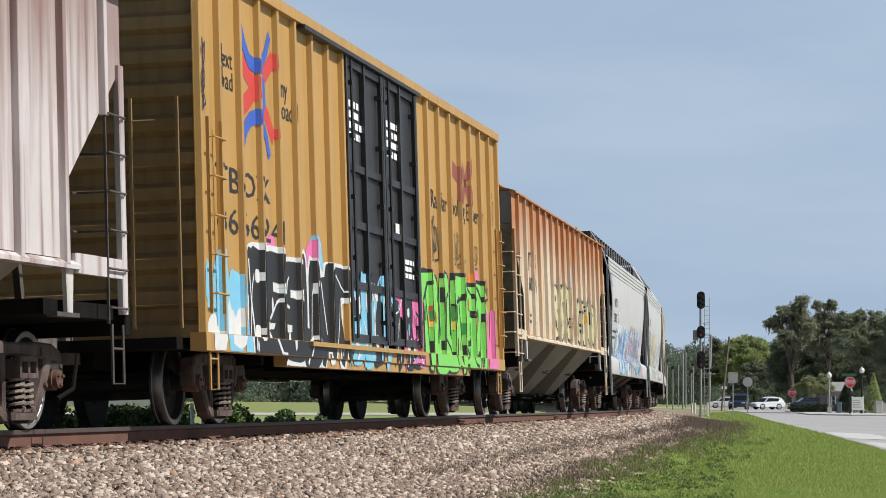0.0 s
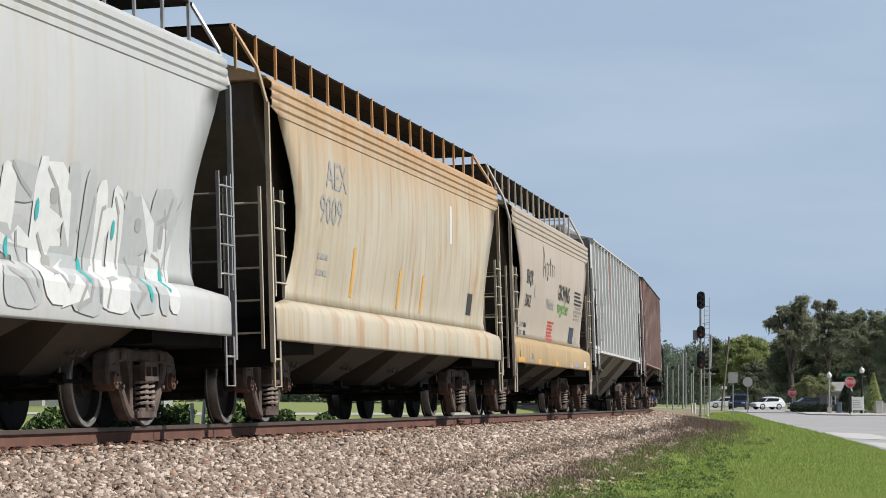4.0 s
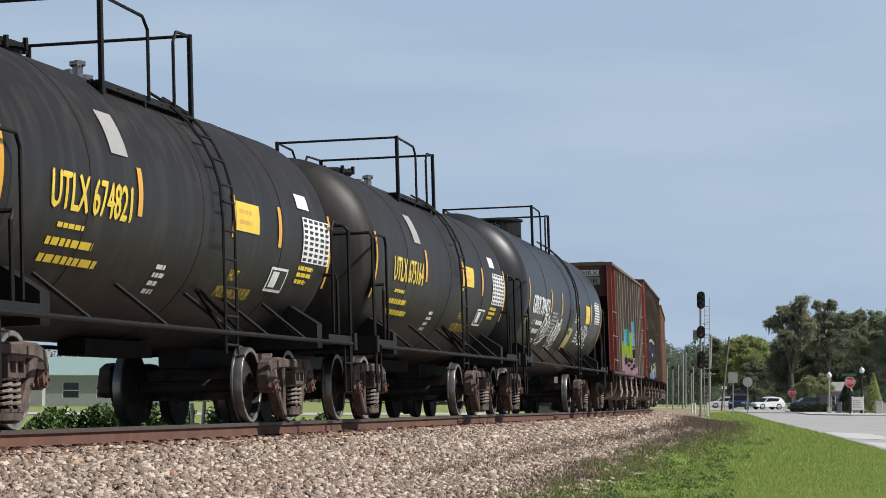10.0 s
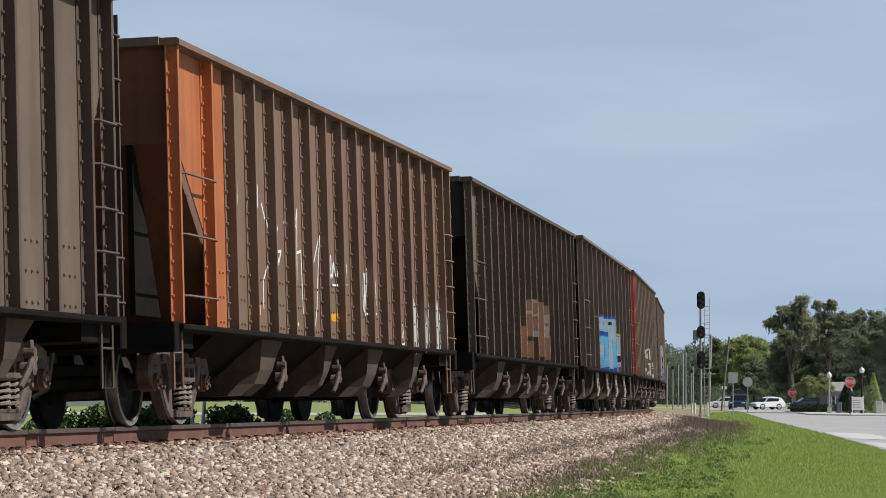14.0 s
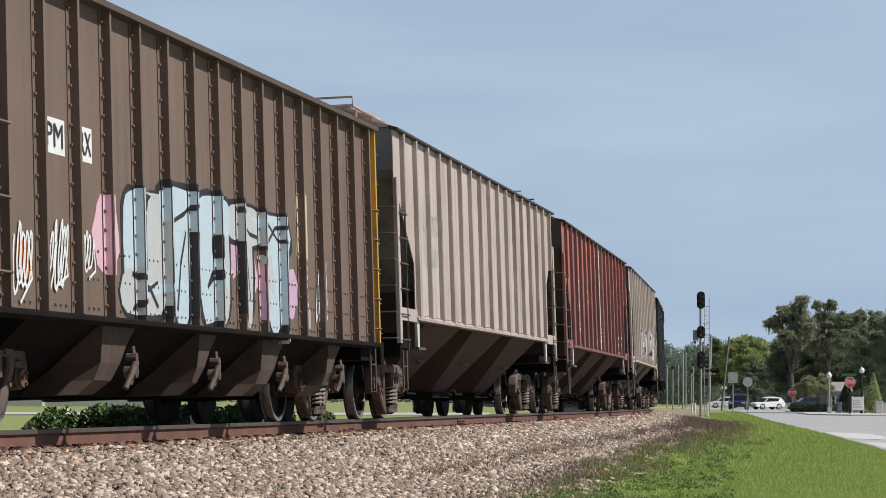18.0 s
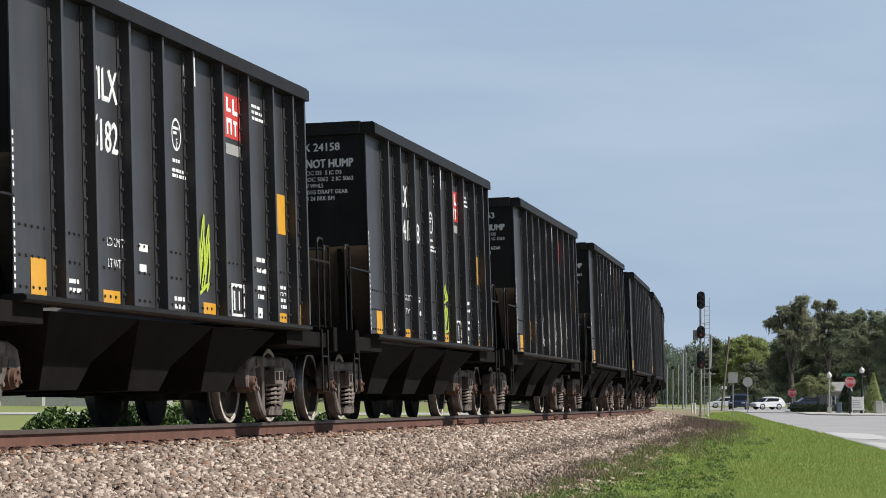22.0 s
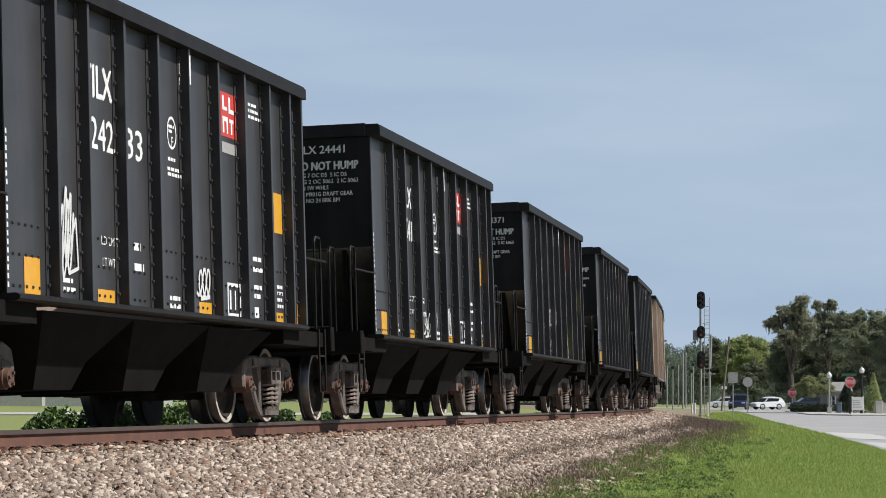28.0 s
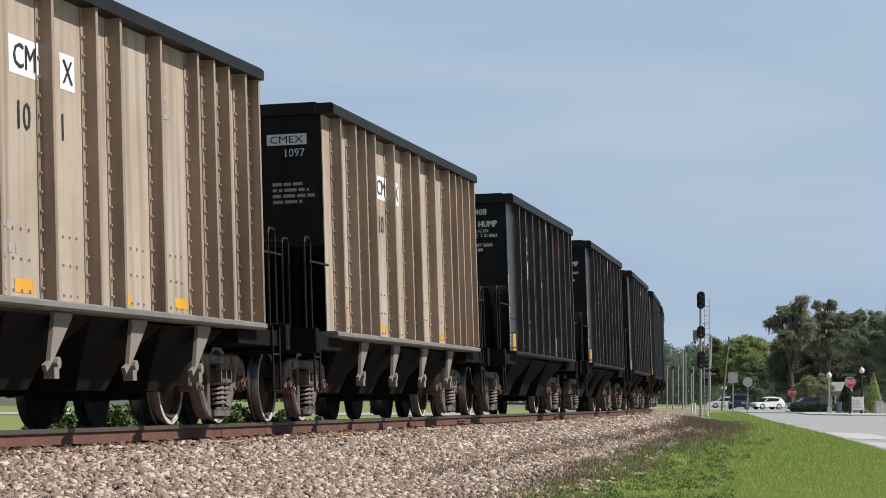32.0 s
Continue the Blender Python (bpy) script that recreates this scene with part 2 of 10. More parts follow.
def tri_mesh(name, verts, tris, mats, mat_index=None):
    """A mesh of many triangles or quads from arrays."""
    verts, tris = np.asarray(verts, np.float32), np.asarray(tris, np.int32)
    k = tris.shape[1]
    me = bpy.data.meshes.new(name)
    me.vertices.add(len(verts))
    me.vertices.foreach_set("co", verts.ravel())
    me.loops.add(tris.size)
    me.loops.foreach_set("vertex_index", tris.ravel())
    me.polygons.add(len(tris))
    me.polygons.foreach_set("loop_start", np.arange(0, tris.size, k, dtype=np.int32))
    for m in (mats if isinstance(mats, (list, tuple)) else [mats]):
        me.materials.append(m)
    if mat_index is not None:
        me.polygons.foreach_set("material_index", np.asarray(mat_index, np.int32))
    me.update(calc_edges=True)
    return me


# ---- lettering ----
GLYPHS = {}


def warm(strings):
    """Turns each line of lettering into triangles, capitals 1 high, with the built-in font."""
    obs = []
    for s in dict.fromkeys(["H"] + list(strings)):
        cu = bpy.data.curves.new("line", "FONT")
        cu.body, cu.size, cu.resolution_u = s, 1.0, 2
        obs.append((s, new("line", cu)))
    bpy.context.view_layer.update()
    dg = bpy.context.evaluated_depsgraph_get()
    for s, o in obs:
        me = bpy.data.meshes.new_from_object(o.evaluated_get(dg))
        me.calc_loop_triangles()
        co = [tuple(v.co[:2]) for v in me.vertices]
        GLYPHS[s] = [[co[i] for i in t.vertices] for t in me.loop_triangles]
        bpy.data.meshes.remove(me)
    for s, o in obs:
        cu = o.data
        bpy.data.objects.remove(o)
        bpy.data.curves.remove(cu)
    cap = max(p[1] for t in GLYPHS["H"] for p in t)
    for s in GLYPHS:
        GLYPHS[s] = [[(p[0] / cap, p[1] / cap) for p in t] for t in GLYPHS[s]]


GROUP = [0]


def words(s, u, w, h, k=0, sx=1.0, center=False, layer=1, width=None, bold=0.0):
    """Lettering at (u, w), h high, as polygons (points, material, layer, group)."""
    tr = GLYPHS[s]
    GROUP[0] += 1
    bold = bold or (0.045 if h > 0.15 and not center else 0.0)
    if width:
        sx = width / h / max(p[0] for t in tr for p in t)
    off = -max(p[0] for t in tr for p in t) / 2 if center else 0.0
    # a heavier stroke is the same lettering laid again beside itself
    return [([(u + e * h + (p[0] + off) * h * sx, w + 0.6 * e * h + p[1] * h) for p in t], k, layer + e * 5, GROUP[0]) for e in ((0.0, bold) if bold else (0.0,)) for t in tr]


def bars(u, w, width, h, n, gap, k=0, seed=0):
    """Rows of small unreadable print."""
    r = random.Random(seed)
    GROUP[0] += 1
    out = []
    for i in range(n):
        a = u
        end = u + width * r.uniform(0.65, 1.0)
        while a < end:
            b = min(end, a + h * r.uniform(1.2, 4.5))
            out.append(([(a, w - i * gap), (b, w - i * gap), (b, w - i * gap + h), (a, w - i * gap + h)], k, 1, GROUP[0]))
            a = b + h * 0.6
    return out


def rect(u0, u1, w0, w1, k=0, layer=1):
    GROUP[0] += 1
    return [([(u0, w0), (u1, w0), (u1, w1), (u0, w1)], k, layer, GROUP[0])]


def clip(poly, axis, lo, hi):
    for side, lim in ((1, lo), (-1, hi)):
        out = []
        for i in range(len(poly)):
            a, b = poly[i - 1], poly[i]
            da, db = side * (a[axis] - lim), side * (b[axis] - lim)
            if (da >= 0) != (db >= 0):
                q = da / (da - db)
                out.append((a[0] + (b[0] - a[0]) * q, a[1] + (b[1] - a[1]) * q))
            if db >= 0:
                out.append(b)
        poly = out
        if len(poly) < 3:
            return []
    return poly


def decal(name, polys, mats, parent, strips=None, surf=None, zbands=None, end_y=None, label="", lift=0.003, split=True, flank=0.0):
    """Paint on a car's near side, cut to the ribs and panels (strips: y0, y1, x), or laid on a curved side (surf), or on its front end. Each line or mark is a part."""
    groups = {}
    for p in polys:
        groups.setdefault(p[3] if split and len(p) > 3 else 0, []).append(p)
    for members in groups.values():
        v, f, m = [], [], []
        for count, p in enumerate(members):
            poly, k, layer = p[0], p[1], p[2] + (count % 12) * 0.07
            pieces = []
            if strips is not None:
                for y0, y1, x in strips:
                    c = clip(poly, 0, y0, y1)
                    if c:
                        pieces.append([(x + lift * layer, a, b) for a, b in c])
                # paint that also caught the near flanks of posts and ribs
                for (p0, p1, px), (y0, y1, x) in (zip(strips, strips[1:]) if flank else ()):
                    if x > px + 0.02:
                        c = clip(poly, 0, y0 - flank - 0.03, y0)
                        if c:
                            lo, hi = min(q[1] for q in c), max(q[1] for q in c)
                            d = lift * layer
                            pieces.append([(px + 0.002, y0 - flank - d, lo), (x, y0 - 0.001 - d, lo), (x, y0 - 0.001 - d, hi), (px + 0.002, y0 - flank - d, hi)])
            elif surf is not None:
                for lo, hi in zip(zbands, zbands[1:]):
                    c = clip(poly, 1, lo, hi)
                    if c:
                        pieces.append([(surf(a, b) + 0.0075 + lift * layer, a, b) for a, b in c])
            else:
                pieces.append([(a, end_y - lift * layer, b) for a, b in poly])
            for q in pieces:
                n = len(v)
                v.extend(q)
                f.append(tuple(range(n, n + len(q))))
                m.append(k)
        if f:
            part(name, raw_mesh(name, v, f, mats, m), None, parent, label)["kind"] = "stuff"


def mist(u0, w0, width, height, n, seed, cols, rad):
    """Soft-edged clouds of sprayed colour."""
    r = random.Random(seed)
    GROUP[0] += 1
    out = []
    for i in range(n):
        cx, cz, q = u0 + r.random() * width, w0 + r.random() * height, rad * r.uniform(0.6, 1.2)
        out.append(([(cx + q * r.uniform(0.8, 1.1) * math.cos(a), cz + q * r.uniform(0.8, 1.1) * math.sin(a)) for a in (j * math.pi / 8 for j in range(16))], cols[i % len(cols)], 1, GROUP[0]))
    return out


def between(polys, lo, hi):
    """Keeps what of the paint lies between two heights."""
    out = []
    for p in polys:
        c = clip(p[0], 1, lo, hi)
        if c:
            out.append((c, *p[1:]))
    return out


def ribbon(pts, w, k, layer=1):
    """A band of paint along a line, as short four-sided pieces."""
    GROUP[0] += 1
    out = []
    for (ax, az), (bx, bz) in zip(pts, pts[1:]):
        d = math.hypot(bx - ax, bz - az) or 1
        nx, nz, ex, ez = -(bz - az) / d * w / 2, (bx - ax) / d * w / 2, (bx - ax) / d * w * 0.2, (bz - az) / d * w * 0.2
        out.append(([(ax - nx - ex, az - nz - ez), (bx - nx + ex, bz - nz + ez), (bx + nx + ex, bz + nz + ez), (ax + nx - ex, az + nz - ez)], k, layer, GROUP[0]))
    return out


def scrawl(u0, w0, width, height, n, seed, k, w=0.03):
    """A thin one-line tag: looping handwriting of n strokes, with a tail."""
    r = random.Random(seed)
    loops = max(2, n // 6)
    m = loops * 9
    a0, lean = r.uniform(0, 6), r.uniform(0.1, 0.35)
    amp = [r.uniform(0.35, 1.0) for _ in range(loops + 2)]
    pts = []
    for i in range(m + 1):
        q = i / m
        ph = q * loops * 2 * math.pi + a0
        e = amp[int(q * loops)]
        z = 0.5 + 0.5 * e * math.sin(ph)
        pts.append((u0 + width * (0.1 + 0.8 * q) + 0.55 * width / loops * math.cos(ph * (1.0 if e > 0.5 else 0.5)) + lean * height * (z - 0.5), w0 + height * z))
    pts += [(pts[-1][0] + width * 0.12, w0 + height * r.uniform(0.0, 0.3)), (pts[-1][0] - width * 0.5, w0 + height * r.uniform(-0.05, 0.1))]
    return [(p[0], k, 5) for p in ribbon(pts, w, k)]


def spikes(u0, u1, w0, w1, n, seed, k, layer=2, lean=0.1):
    """A row of pointed brush shapes on an uneven foot."""
    r = random.Random(seed)
    GROUP[0] += 1
    out = []
    cw = (u1 - u0) / n
    for i in range(n):
        a = u0 + i * cw
        t = w0 + (w1 - w0) * r.uniform(0.55, 1.0)
        b = w0 - (w1 - w0) * r.uniform(0.0, 0.15)
        out.append(([(a - cw * 0.15, b), (a + cw * r.uniform(0.85, 1.15), b + (w1 - w0) * r.uniform(0, 0.15)), (a + cw * 1.1, w0 + (t - w0) * r.uniform(0.3, 0.6)),
                     (a + cw * (0.55 + lean * r.uniform(-1, 2)), t), (a + cw * r.uniform(0.0, 0.25), w0 + (t - w0) * r.uniform(0.35, 0.6))], k if isinstance(k, int) else k[i % len(k)], layer, GROUP[0]))
    return out


def grid(u0, u1, w0, w1, rows, cols, k, back):
    """A printed table: a pale plate with ruled lines and figures."""
    out = rect(u0, u1, w0, w1, k)
    GROUP[0] += 1
    r = random.Random(rows * 7 + cols)
    for i in range(rows):
        for j in range(cols):
            a, b = u0 + (u1 - u0) * (j + 0.16) / cols, w0 + (w1 - w0) * (i + 0.22) / rows
            out.append(([(a, b), (a + (u1 - u0) / cols * r.uniform(0.45, 0.7), b), (a + (u1 - u0) / cols * 0.68, b + (w1 - w0) / rows * 0.55), (a, b + (w1 - w0) / rows * 0.55)], back, 2, GROUP[0]))
    return out


def wild(u0, w0, width, height, n, seed, fill, edge, ink, w=0.06, strokes=2, blobs=(), slant=0.05):
    """A row of swollen interlocking figures: outline, filled bodies, holes, inner strokes and dots. fill, edge, ink, blobs: material slots."""
    r = random.Random(seed)
    GROUP[0] += 1
    g = GROUP[0]
    out = []
    cw = width / n

    def line(pts, wd, k, layer):
        for (ax, az), (bx, bz) in zip(pts, pts[1:]):
            d = math.hypot(bx - ax, bz - az) or 1
            nx, nz = -(bz - az) / d * wd / 2, (bx - ax) / d * wd / 2
            q = r.uniform(0.6, 1.3)
            ex, ez = (bx - ax) / d * wd * 0.3, (bz - az) / d * wd * 0.3
            out.append(([(ax - nx - ex, az - nz - ez), (bx - nx * q + ex, bz - nz * q + ez), (bx + nx * q + ex, bz + nz * q + ez), (ax + nx - ex, az + nz - ez)], k, layer, g))

    forms = (((0.3, 0.48, 0.21, 0.5), (0.72, 0.48, 0.21, 0.5), (0.5, 0.86, 0.4, 0.17), (0.5, 0.38, 0.36, 0.12)),
             ((0.25, 0.5, 0.2, 0.52), (0.56, 0.76, 0.4, 0.25), (0.57, 0.26, 0.44, 0.28)),
             ((0.22, 0.58, 0.19, 0.46), (0.8, 0.58, 0.19, 0.44), (0.5, 0.16, 0.47, 0.2)),
             ((0.5, 0.86, 0.52, 0.17), (0.5, 0.43, 0.2, 0.48)),
             ((0.52, 0.88, 0.46, 0.15), (0.5, 0.5, 0.42, 0.15), (0.5, 0.13, 0.48, 0.16), (0.2, 0.7, 0.19, 0.3), (0.78, 0.3, 0.2, 0.3)),
             ((0.2, 0.48, 0.18, 0.52), (0.82, 0.52, 0.18, 0.5), (0.52, 0.5, 0.24, 0.4)))
    holes = (((0.5, 0.62, 0.07, 0.1),), ((0.56, 0.76, 0.1, 0.06), (0.58, 0.26, 0.12, 0.07)), (), (), (), ())

    def bubble(cx, cz, rx, rz, k, layer):
        pts = []
        for m in range(14):
            q = 2 * math.pi * m / 14
            c, d = math.cos(q), math.sin(q)
            wob = r.uniform(0.93, 1.07)
            pts.append((cx + wob * rx * math.copysign(abs(c) ** 0.65, c), cz + wob * rz * math.copysign(abs(d) ** 0.65, d)))
        out.append((pts, k, layer, g))

    figs = []
    for i in range(n):
        x, f = u0 + i * cw, r.randrange(len(forms))
        t, b = w0 + height * r.uniform(0.88, 1.0), w0 + height * r.uniform(0.0, 0.06)
        put = lambda p: (x + cw * p[0] + (b + (t - b) * p[1] - w0) * slant, b + (t - b) * p[1], cw * p[2] * 1.22, (t - b) * p[3])
        figs.append((x, t, b, [put(p) for p in forms[f]], [put(p) for p in holes[f]]))
    if edge is not None:
        for x, t, b, body, hole in figs:
            for p in body:
                bubble(p[0], p[1], p[2] + 0.07, p[3] + 0.06, edge, 2)
    for i, (x, t, b, body, hole) in enumerate(figs):
        for p in body:
            bubble(*p, r.choice(fill) if r.random() < 0.5 else fill[i % len(fill)], 3)
        # pointed tails that reach over the neighbours
        for s in range(2):
            p = r.choice(body)
            sx, sz = r.choice((-1, 1)), r.choice((-1, 1))
            tip = (p[0] + sx * (p[2] + cw * r.uniform(0.25, 0.5)), min(max(p[1] + sz * p[3] * r.uniform(0.4, 1.1), w0), w0 + height * 1.05))
            out.append(([(p[0] - sx * p[2] * 0.2, p[1] - p[3] * 0.35), tip, (p[0] + sx * p[2] * 0.3, p[1] + p[3] * 0.5)], r.choice(fill), 3, g))
        for p in hole:
            bubble(*p, edge if edge is not None else ink, 4)
        for s in range(strokes):
            p = r.choice(body)
            e = r.choice((-0.75, 0.75))
            line([(p[0] - p[2] * 0.5, p[1] + p[3] * e), (p[0] + p[2] * r.uniform(-0.2, 0.3), p[1] + p[3] * r.uniform(-0.5, 0.5)), (p[0] + p[2] * 0.6, p[1] - p[3] * e * 0.7)], w * r.uniform(0.6, 1.1), ink, 4)
        for k in blobs:
            bx, bz, br = x + cw * r.uniform(0.1, 0.9), b + (t - b) * r.uniform(0.1, 0.85), r.uniform(0.04, 0.1)
            out.append(([(bx + br * 0.6 * math.cos(q), bz + br * 1.3 * math.sin(q)) for q in (m * math.pi / 4 for m in range(8))], k, 5, g))
    return out


TILX_NUMBERS = {24: "24182", 25: "24158", 26: "24253", 27: "24571", 28: "24232", 29: "24224", 30: "24605", 31: "24261", 32: "24233", 33: "24441", 34: "24371", 35: "24426", 36: "24607", 39: "24408", 40: "24210", 41: "24333", 42: "24266", 43: "24190", 44: "24517"}
SPECS = ("SPRG 7 OC D5  5 IC D5", "SPRG 2 OC 5062  2 IC 5063", "36 IN 1W WHLS", "AAR M901G DRAFT GEAR", "AAR NO 24 BRK BM")
warm(list(SPECS) + ["18", "M", "X", "0", "1", "CM", "10", "7", "8", "PL", "571", "IT", "FX", "166", "760"] + ["TILX " + n for n in TILX_NUMBERS.values()] + [n for n in TILX_NUMBERS.values()] + [n[:3] for n in TILX_NUMBERS.values()] + [n[2:] for n in TILX_NUMBERS.values()] + [n[3:] for n in TILX_NUMBERS.values()] + [
    "TILX", "DO NOT HUMP", "LD LMT", "LT WT", "STOP", "TBOX", "666624", "Next", "Load", "Any", "Road", "Railcar Pooling Experts", "UTSX", "6054", "ACFX", "27602", "27729",
    "AEX", "9009", "SHQX", "3862", "Wholesale", "GROWING", "together", "14883", "883", "X", "GBRX 713941", "PROX 61451", "UTLX 674821", "UTLX 675164", "GBRX 709423", "MOLTEN SULFUR", "HOT",
    "PMRX", "20328", "CMEX", "1091", "1097", "101", "1720", "CGEX", "48", "FU", "RX", "82", "54", "31", "CX", "ITFX", "166760", "82 54 48", "PLATE", "C", "LD LMT 221900", "LT WT 64100", "JT", "SX", "60", "CAUTION: DO NOT USE STEAM", "BOILING WATER OR SHARP OBJECTS", "TO CLEAN. ENTER CAR WITH", "CLEAN SOFT SOLED SHOES", "PM", "20", "28", "AE", "LBS", "F", "2", "5448", "CG", "20"])


# ---- running gear ----
def _wheelset_mesh():
    sh = Shape()
    for sd in (1, -1):
        p = [(0.60, 0.02), (0.60, 0.14), (0.66, 0.15), (0.69, 0.2), (0.672, 0.37), (0.668, 0.40), (0.668, 0.475), (0.68, 0.486), (0.697, 0.478)]
        sh.lathe([(a * sd, r) for a, r in p], "x", 32, k=0, caps=False)
        sh.lathe([(a * sd, r) for a, r in [(0.697, 0.478), (0.705, 0.462), (0.80, 0.4545), (0.808, 0.449)]], "x", 32, k=1, caps=False)
        sh.lathe([(a * sd, r) for a, r in [(0.808, 0.449), (0.808, 0.405), (0.80, 0.397)]], "x", 32, k=2, caps=False)
        sh.lathe([(a * sd, r) for a, r in [(0.80, 0.397), (0.725, 0.375), (0.705, 0.27), (0.735, 0.16), (0.79, 0.145), (0.79, 0.09)]], "x", 32, k=3, caps=False)
        sh.lathe([(a * sd, r) for a, r in [(0.79, 0.09), (0.93, 0.085)]], "x", 12, k=0, caps=False)
        sh.lathe([(a * sd, r) for a, r in [(0.92, 0.105), (1.075, 0.105), (1.08, 0.09), (1.12, 0.085), (1.125, 0.0001)]], "x", 14, k=4, caps=False)
        for q in (0.5, 2.6, 4.7):
            sh.lathe([(1.12 * sd, 0.018), (1.143 * sd, 0.018)], "x", 6, (0, 0.055 * math.cos(q), 0.055 * math.sin(q)), k=4)
    sh.lathe([(-0.62, 0.085), (0.62, 0.085)], "x", 10, k=0)
    return sh


_ws = _wheelset_mesh()
WHEELSET = {k: _ws.mesh("wheelset", [WHEELRUST, TREAD, RIM, WHEELRUST, m], True) for k, m in (("brown", CAPBROWN), ("blue", CAPBLUE))}
PALERIM = mat("dusty_pale_wheel_rim", (0.6, 0.54, 0.46), 0.7, 0.0, 0.3, 9)
WHEELSET["pale"] = _ws.mesh("wheelset", [WHEELRUST, TREAD, PALERIM, mat("dusty_wheel_web", (0.075, 0.062, 0.052), 0.8, 0.0, 0.5, 5), CAPBROWN], True)


def _beam(sh, path, depth, k=0):
    """A cast beam with rounded edges along (y, z, width) stations."""
    rings = []
    for i, (y, z, w) in enumerate(path):
        a, b = path[max(i - 1, 0)], path[min(i + 1, len(path) - 1)]
        n = math.hypot(b[0] - a[0], b[1] - a[1])
        ny, nz = -(b[1] - a[1]) / n, (b[0] - a[0]) / n
        c, hw = 0.022, w / 2
        sec = [(depth, hw - c), (depth - c, hw), (c - depth, hw), (-depth, hw - c), (-depth, c - hw), (c - depth, -hw), (depth - c, -hw), (depth, c - hw)]
        rings.append([(x, y + ny * q, z + nz * q) for x, q in sec])
    sh.loft(rings, k)


def _side_frame(metal, dark):
    """Three-piece bogie side frame: arched top, sloping legs, an open spring window, pedestal jaws."""
    sh = Shape()
    top = [(1.02, 0.42, 0.07), (1.03, 0.56, 0.11), (0.97, 0.665, 0.15), (0.82, 0.705, 0.15), (0.5, 0.72, 0.14), (0.2, 0.715, 0.12)]
    _beam(sh, [(-y, z, w) for y, z, w in top] + top[::-1], 0.085)
    for sd in (1, -1):
        _beam(sh, [(sd * 0.76, 0.68, 0.17), (sd * 0.7, 0.52, 0.13), (sd * 0.58, 0.35, 0.115), (sd * 0.45, 0.19, 0.115), (sd * 0.34, 0.12, 0.12), (sd * 0.22, 0.105, 0.1)], 0.075)
        _beam(sh, [(sd * 0.3, 0.13, 0.1), (sd * 0.285, 0.26, 0.055), (sd * 0.285, 0.48, 0.055), (sd * 0.31, 0.66, 0.12)], 0.068)
        sh.slab(-0.08, 0.08, sd * 0.889 - 0.11, sd * 0.889 + 0.11, 0.545, 0.61, k=1)
        # brake beam guide and a lug low on the leg
        sh.lathe([(0.07, 0.03), (0.1, 0.024)], "x", 8, (0, sd * 0.62, 0.4))
        sh.slab(0.08, 0.1, sd * 0.6 - 0.1, sd * 0.6 + 0.1, 0.665, 0.745, 0.02)
    sh.slab(-0.13, 0.14, -0.27, 0.27, 0.085, 0.155, 0.03)
    sh.slab(0.09, 0.145, -0.25, 0.25, 0.155, 0.185, 0.02)
    return sh.mesh("side_frame", [metal, dark], True)


def _springs():
    sh = Shape()
    for x, y in ((0.09, -0.1), (0.09, 0.1), (-0.06, -0.1), (-0.06, 0.1)):
        pts = []
        for i in range(5 * 10 + 1):
            a = i * 2 * math.pi / 10
            pts.append((x + 0.07 * math.cos(a), y + 0.076 * math.sin(a), 0.185 + 0.27 * i / 50))
        sh.tube(pts, 0.017, 5)
        sh.lathe([(0.17, 0.045), (0.455, 0.045)], "z", 6, (x, y, 0), k=1)
    return sh.mesh("spring_nest", [SPRING, UNDER])


def _bolster(metal):
    sh = Shape()
    sh.prism([(-1.13, 0.455), (-1.13, 0.61), (-0.4, 0.72), (0.4, 0.72), (1.13, 0.61), (1.13, 0.455), (0.5, 0.42), (-0.5, 0.42)], "y", -0.19, 0.19)
    sh.lathe([(0.72, 0.2), (0.80, 0.2)], "z", 14)
    for sd in (1, -1):
        sh.box(-0.75, 0.75, sd * 0.42 - 0.04, sd * 0.42 + 0.04, 0.30, 0.38)
        # ribbed outer end over the springs
        lo, hi = sorted((sd * 1.13, sd * 1.18))
        for y in (-0.19, 0.0, 0.19):
            sh.box(lo, hi, y - 0.022, y + 0.022, 0.46, 0.64)
        for z in (0.455, 0.6):
            sh.box(lo, hi - 0.002, -0.21, 0.21, z, z + 0.045)
    return sh.mesh("bolster", [metal])


SPRINGS = _springs()
SIDE_FRAME = {k: _side_frame(m, CASTBLACK) for k, m in (("brown", CASTDARK), ("blue", CASTDARK), ("pale", CASTING))}
BOLSTER = {k: _bolster(m) for k, m in (("brown", CASTDARK), ("blue", CASTDARK), ("pale", CASTING))}
SPINNING = []


def bogie(car, y, caps="brown"):
    b = part("bogie", BOLSTER[caps], None, car, "rusty cast steel bogie", at=(0, y, 0))
    for sd in (1, -1):
        o = part("side_frame", SIDE_FRAME[caps], None, b, at=(sd * 1.0, 0, 0))
        if sd < 0:
            o.rotation_euler = (0, 0, math.pi)
        o = part("spring_nest", SPRINGS, None, b, at=(sd * 1.0, 0, 0))
        if sd < 0:
            o.rotation_euler = (0, 0, math.pi)
    for d in (-0.889, 0.889):
        w = part("wheelset", WHEELSET[caps], None, b, at=(0, d, 0.457))
        SPINNING.append((w, car, y + d, d))
    return b


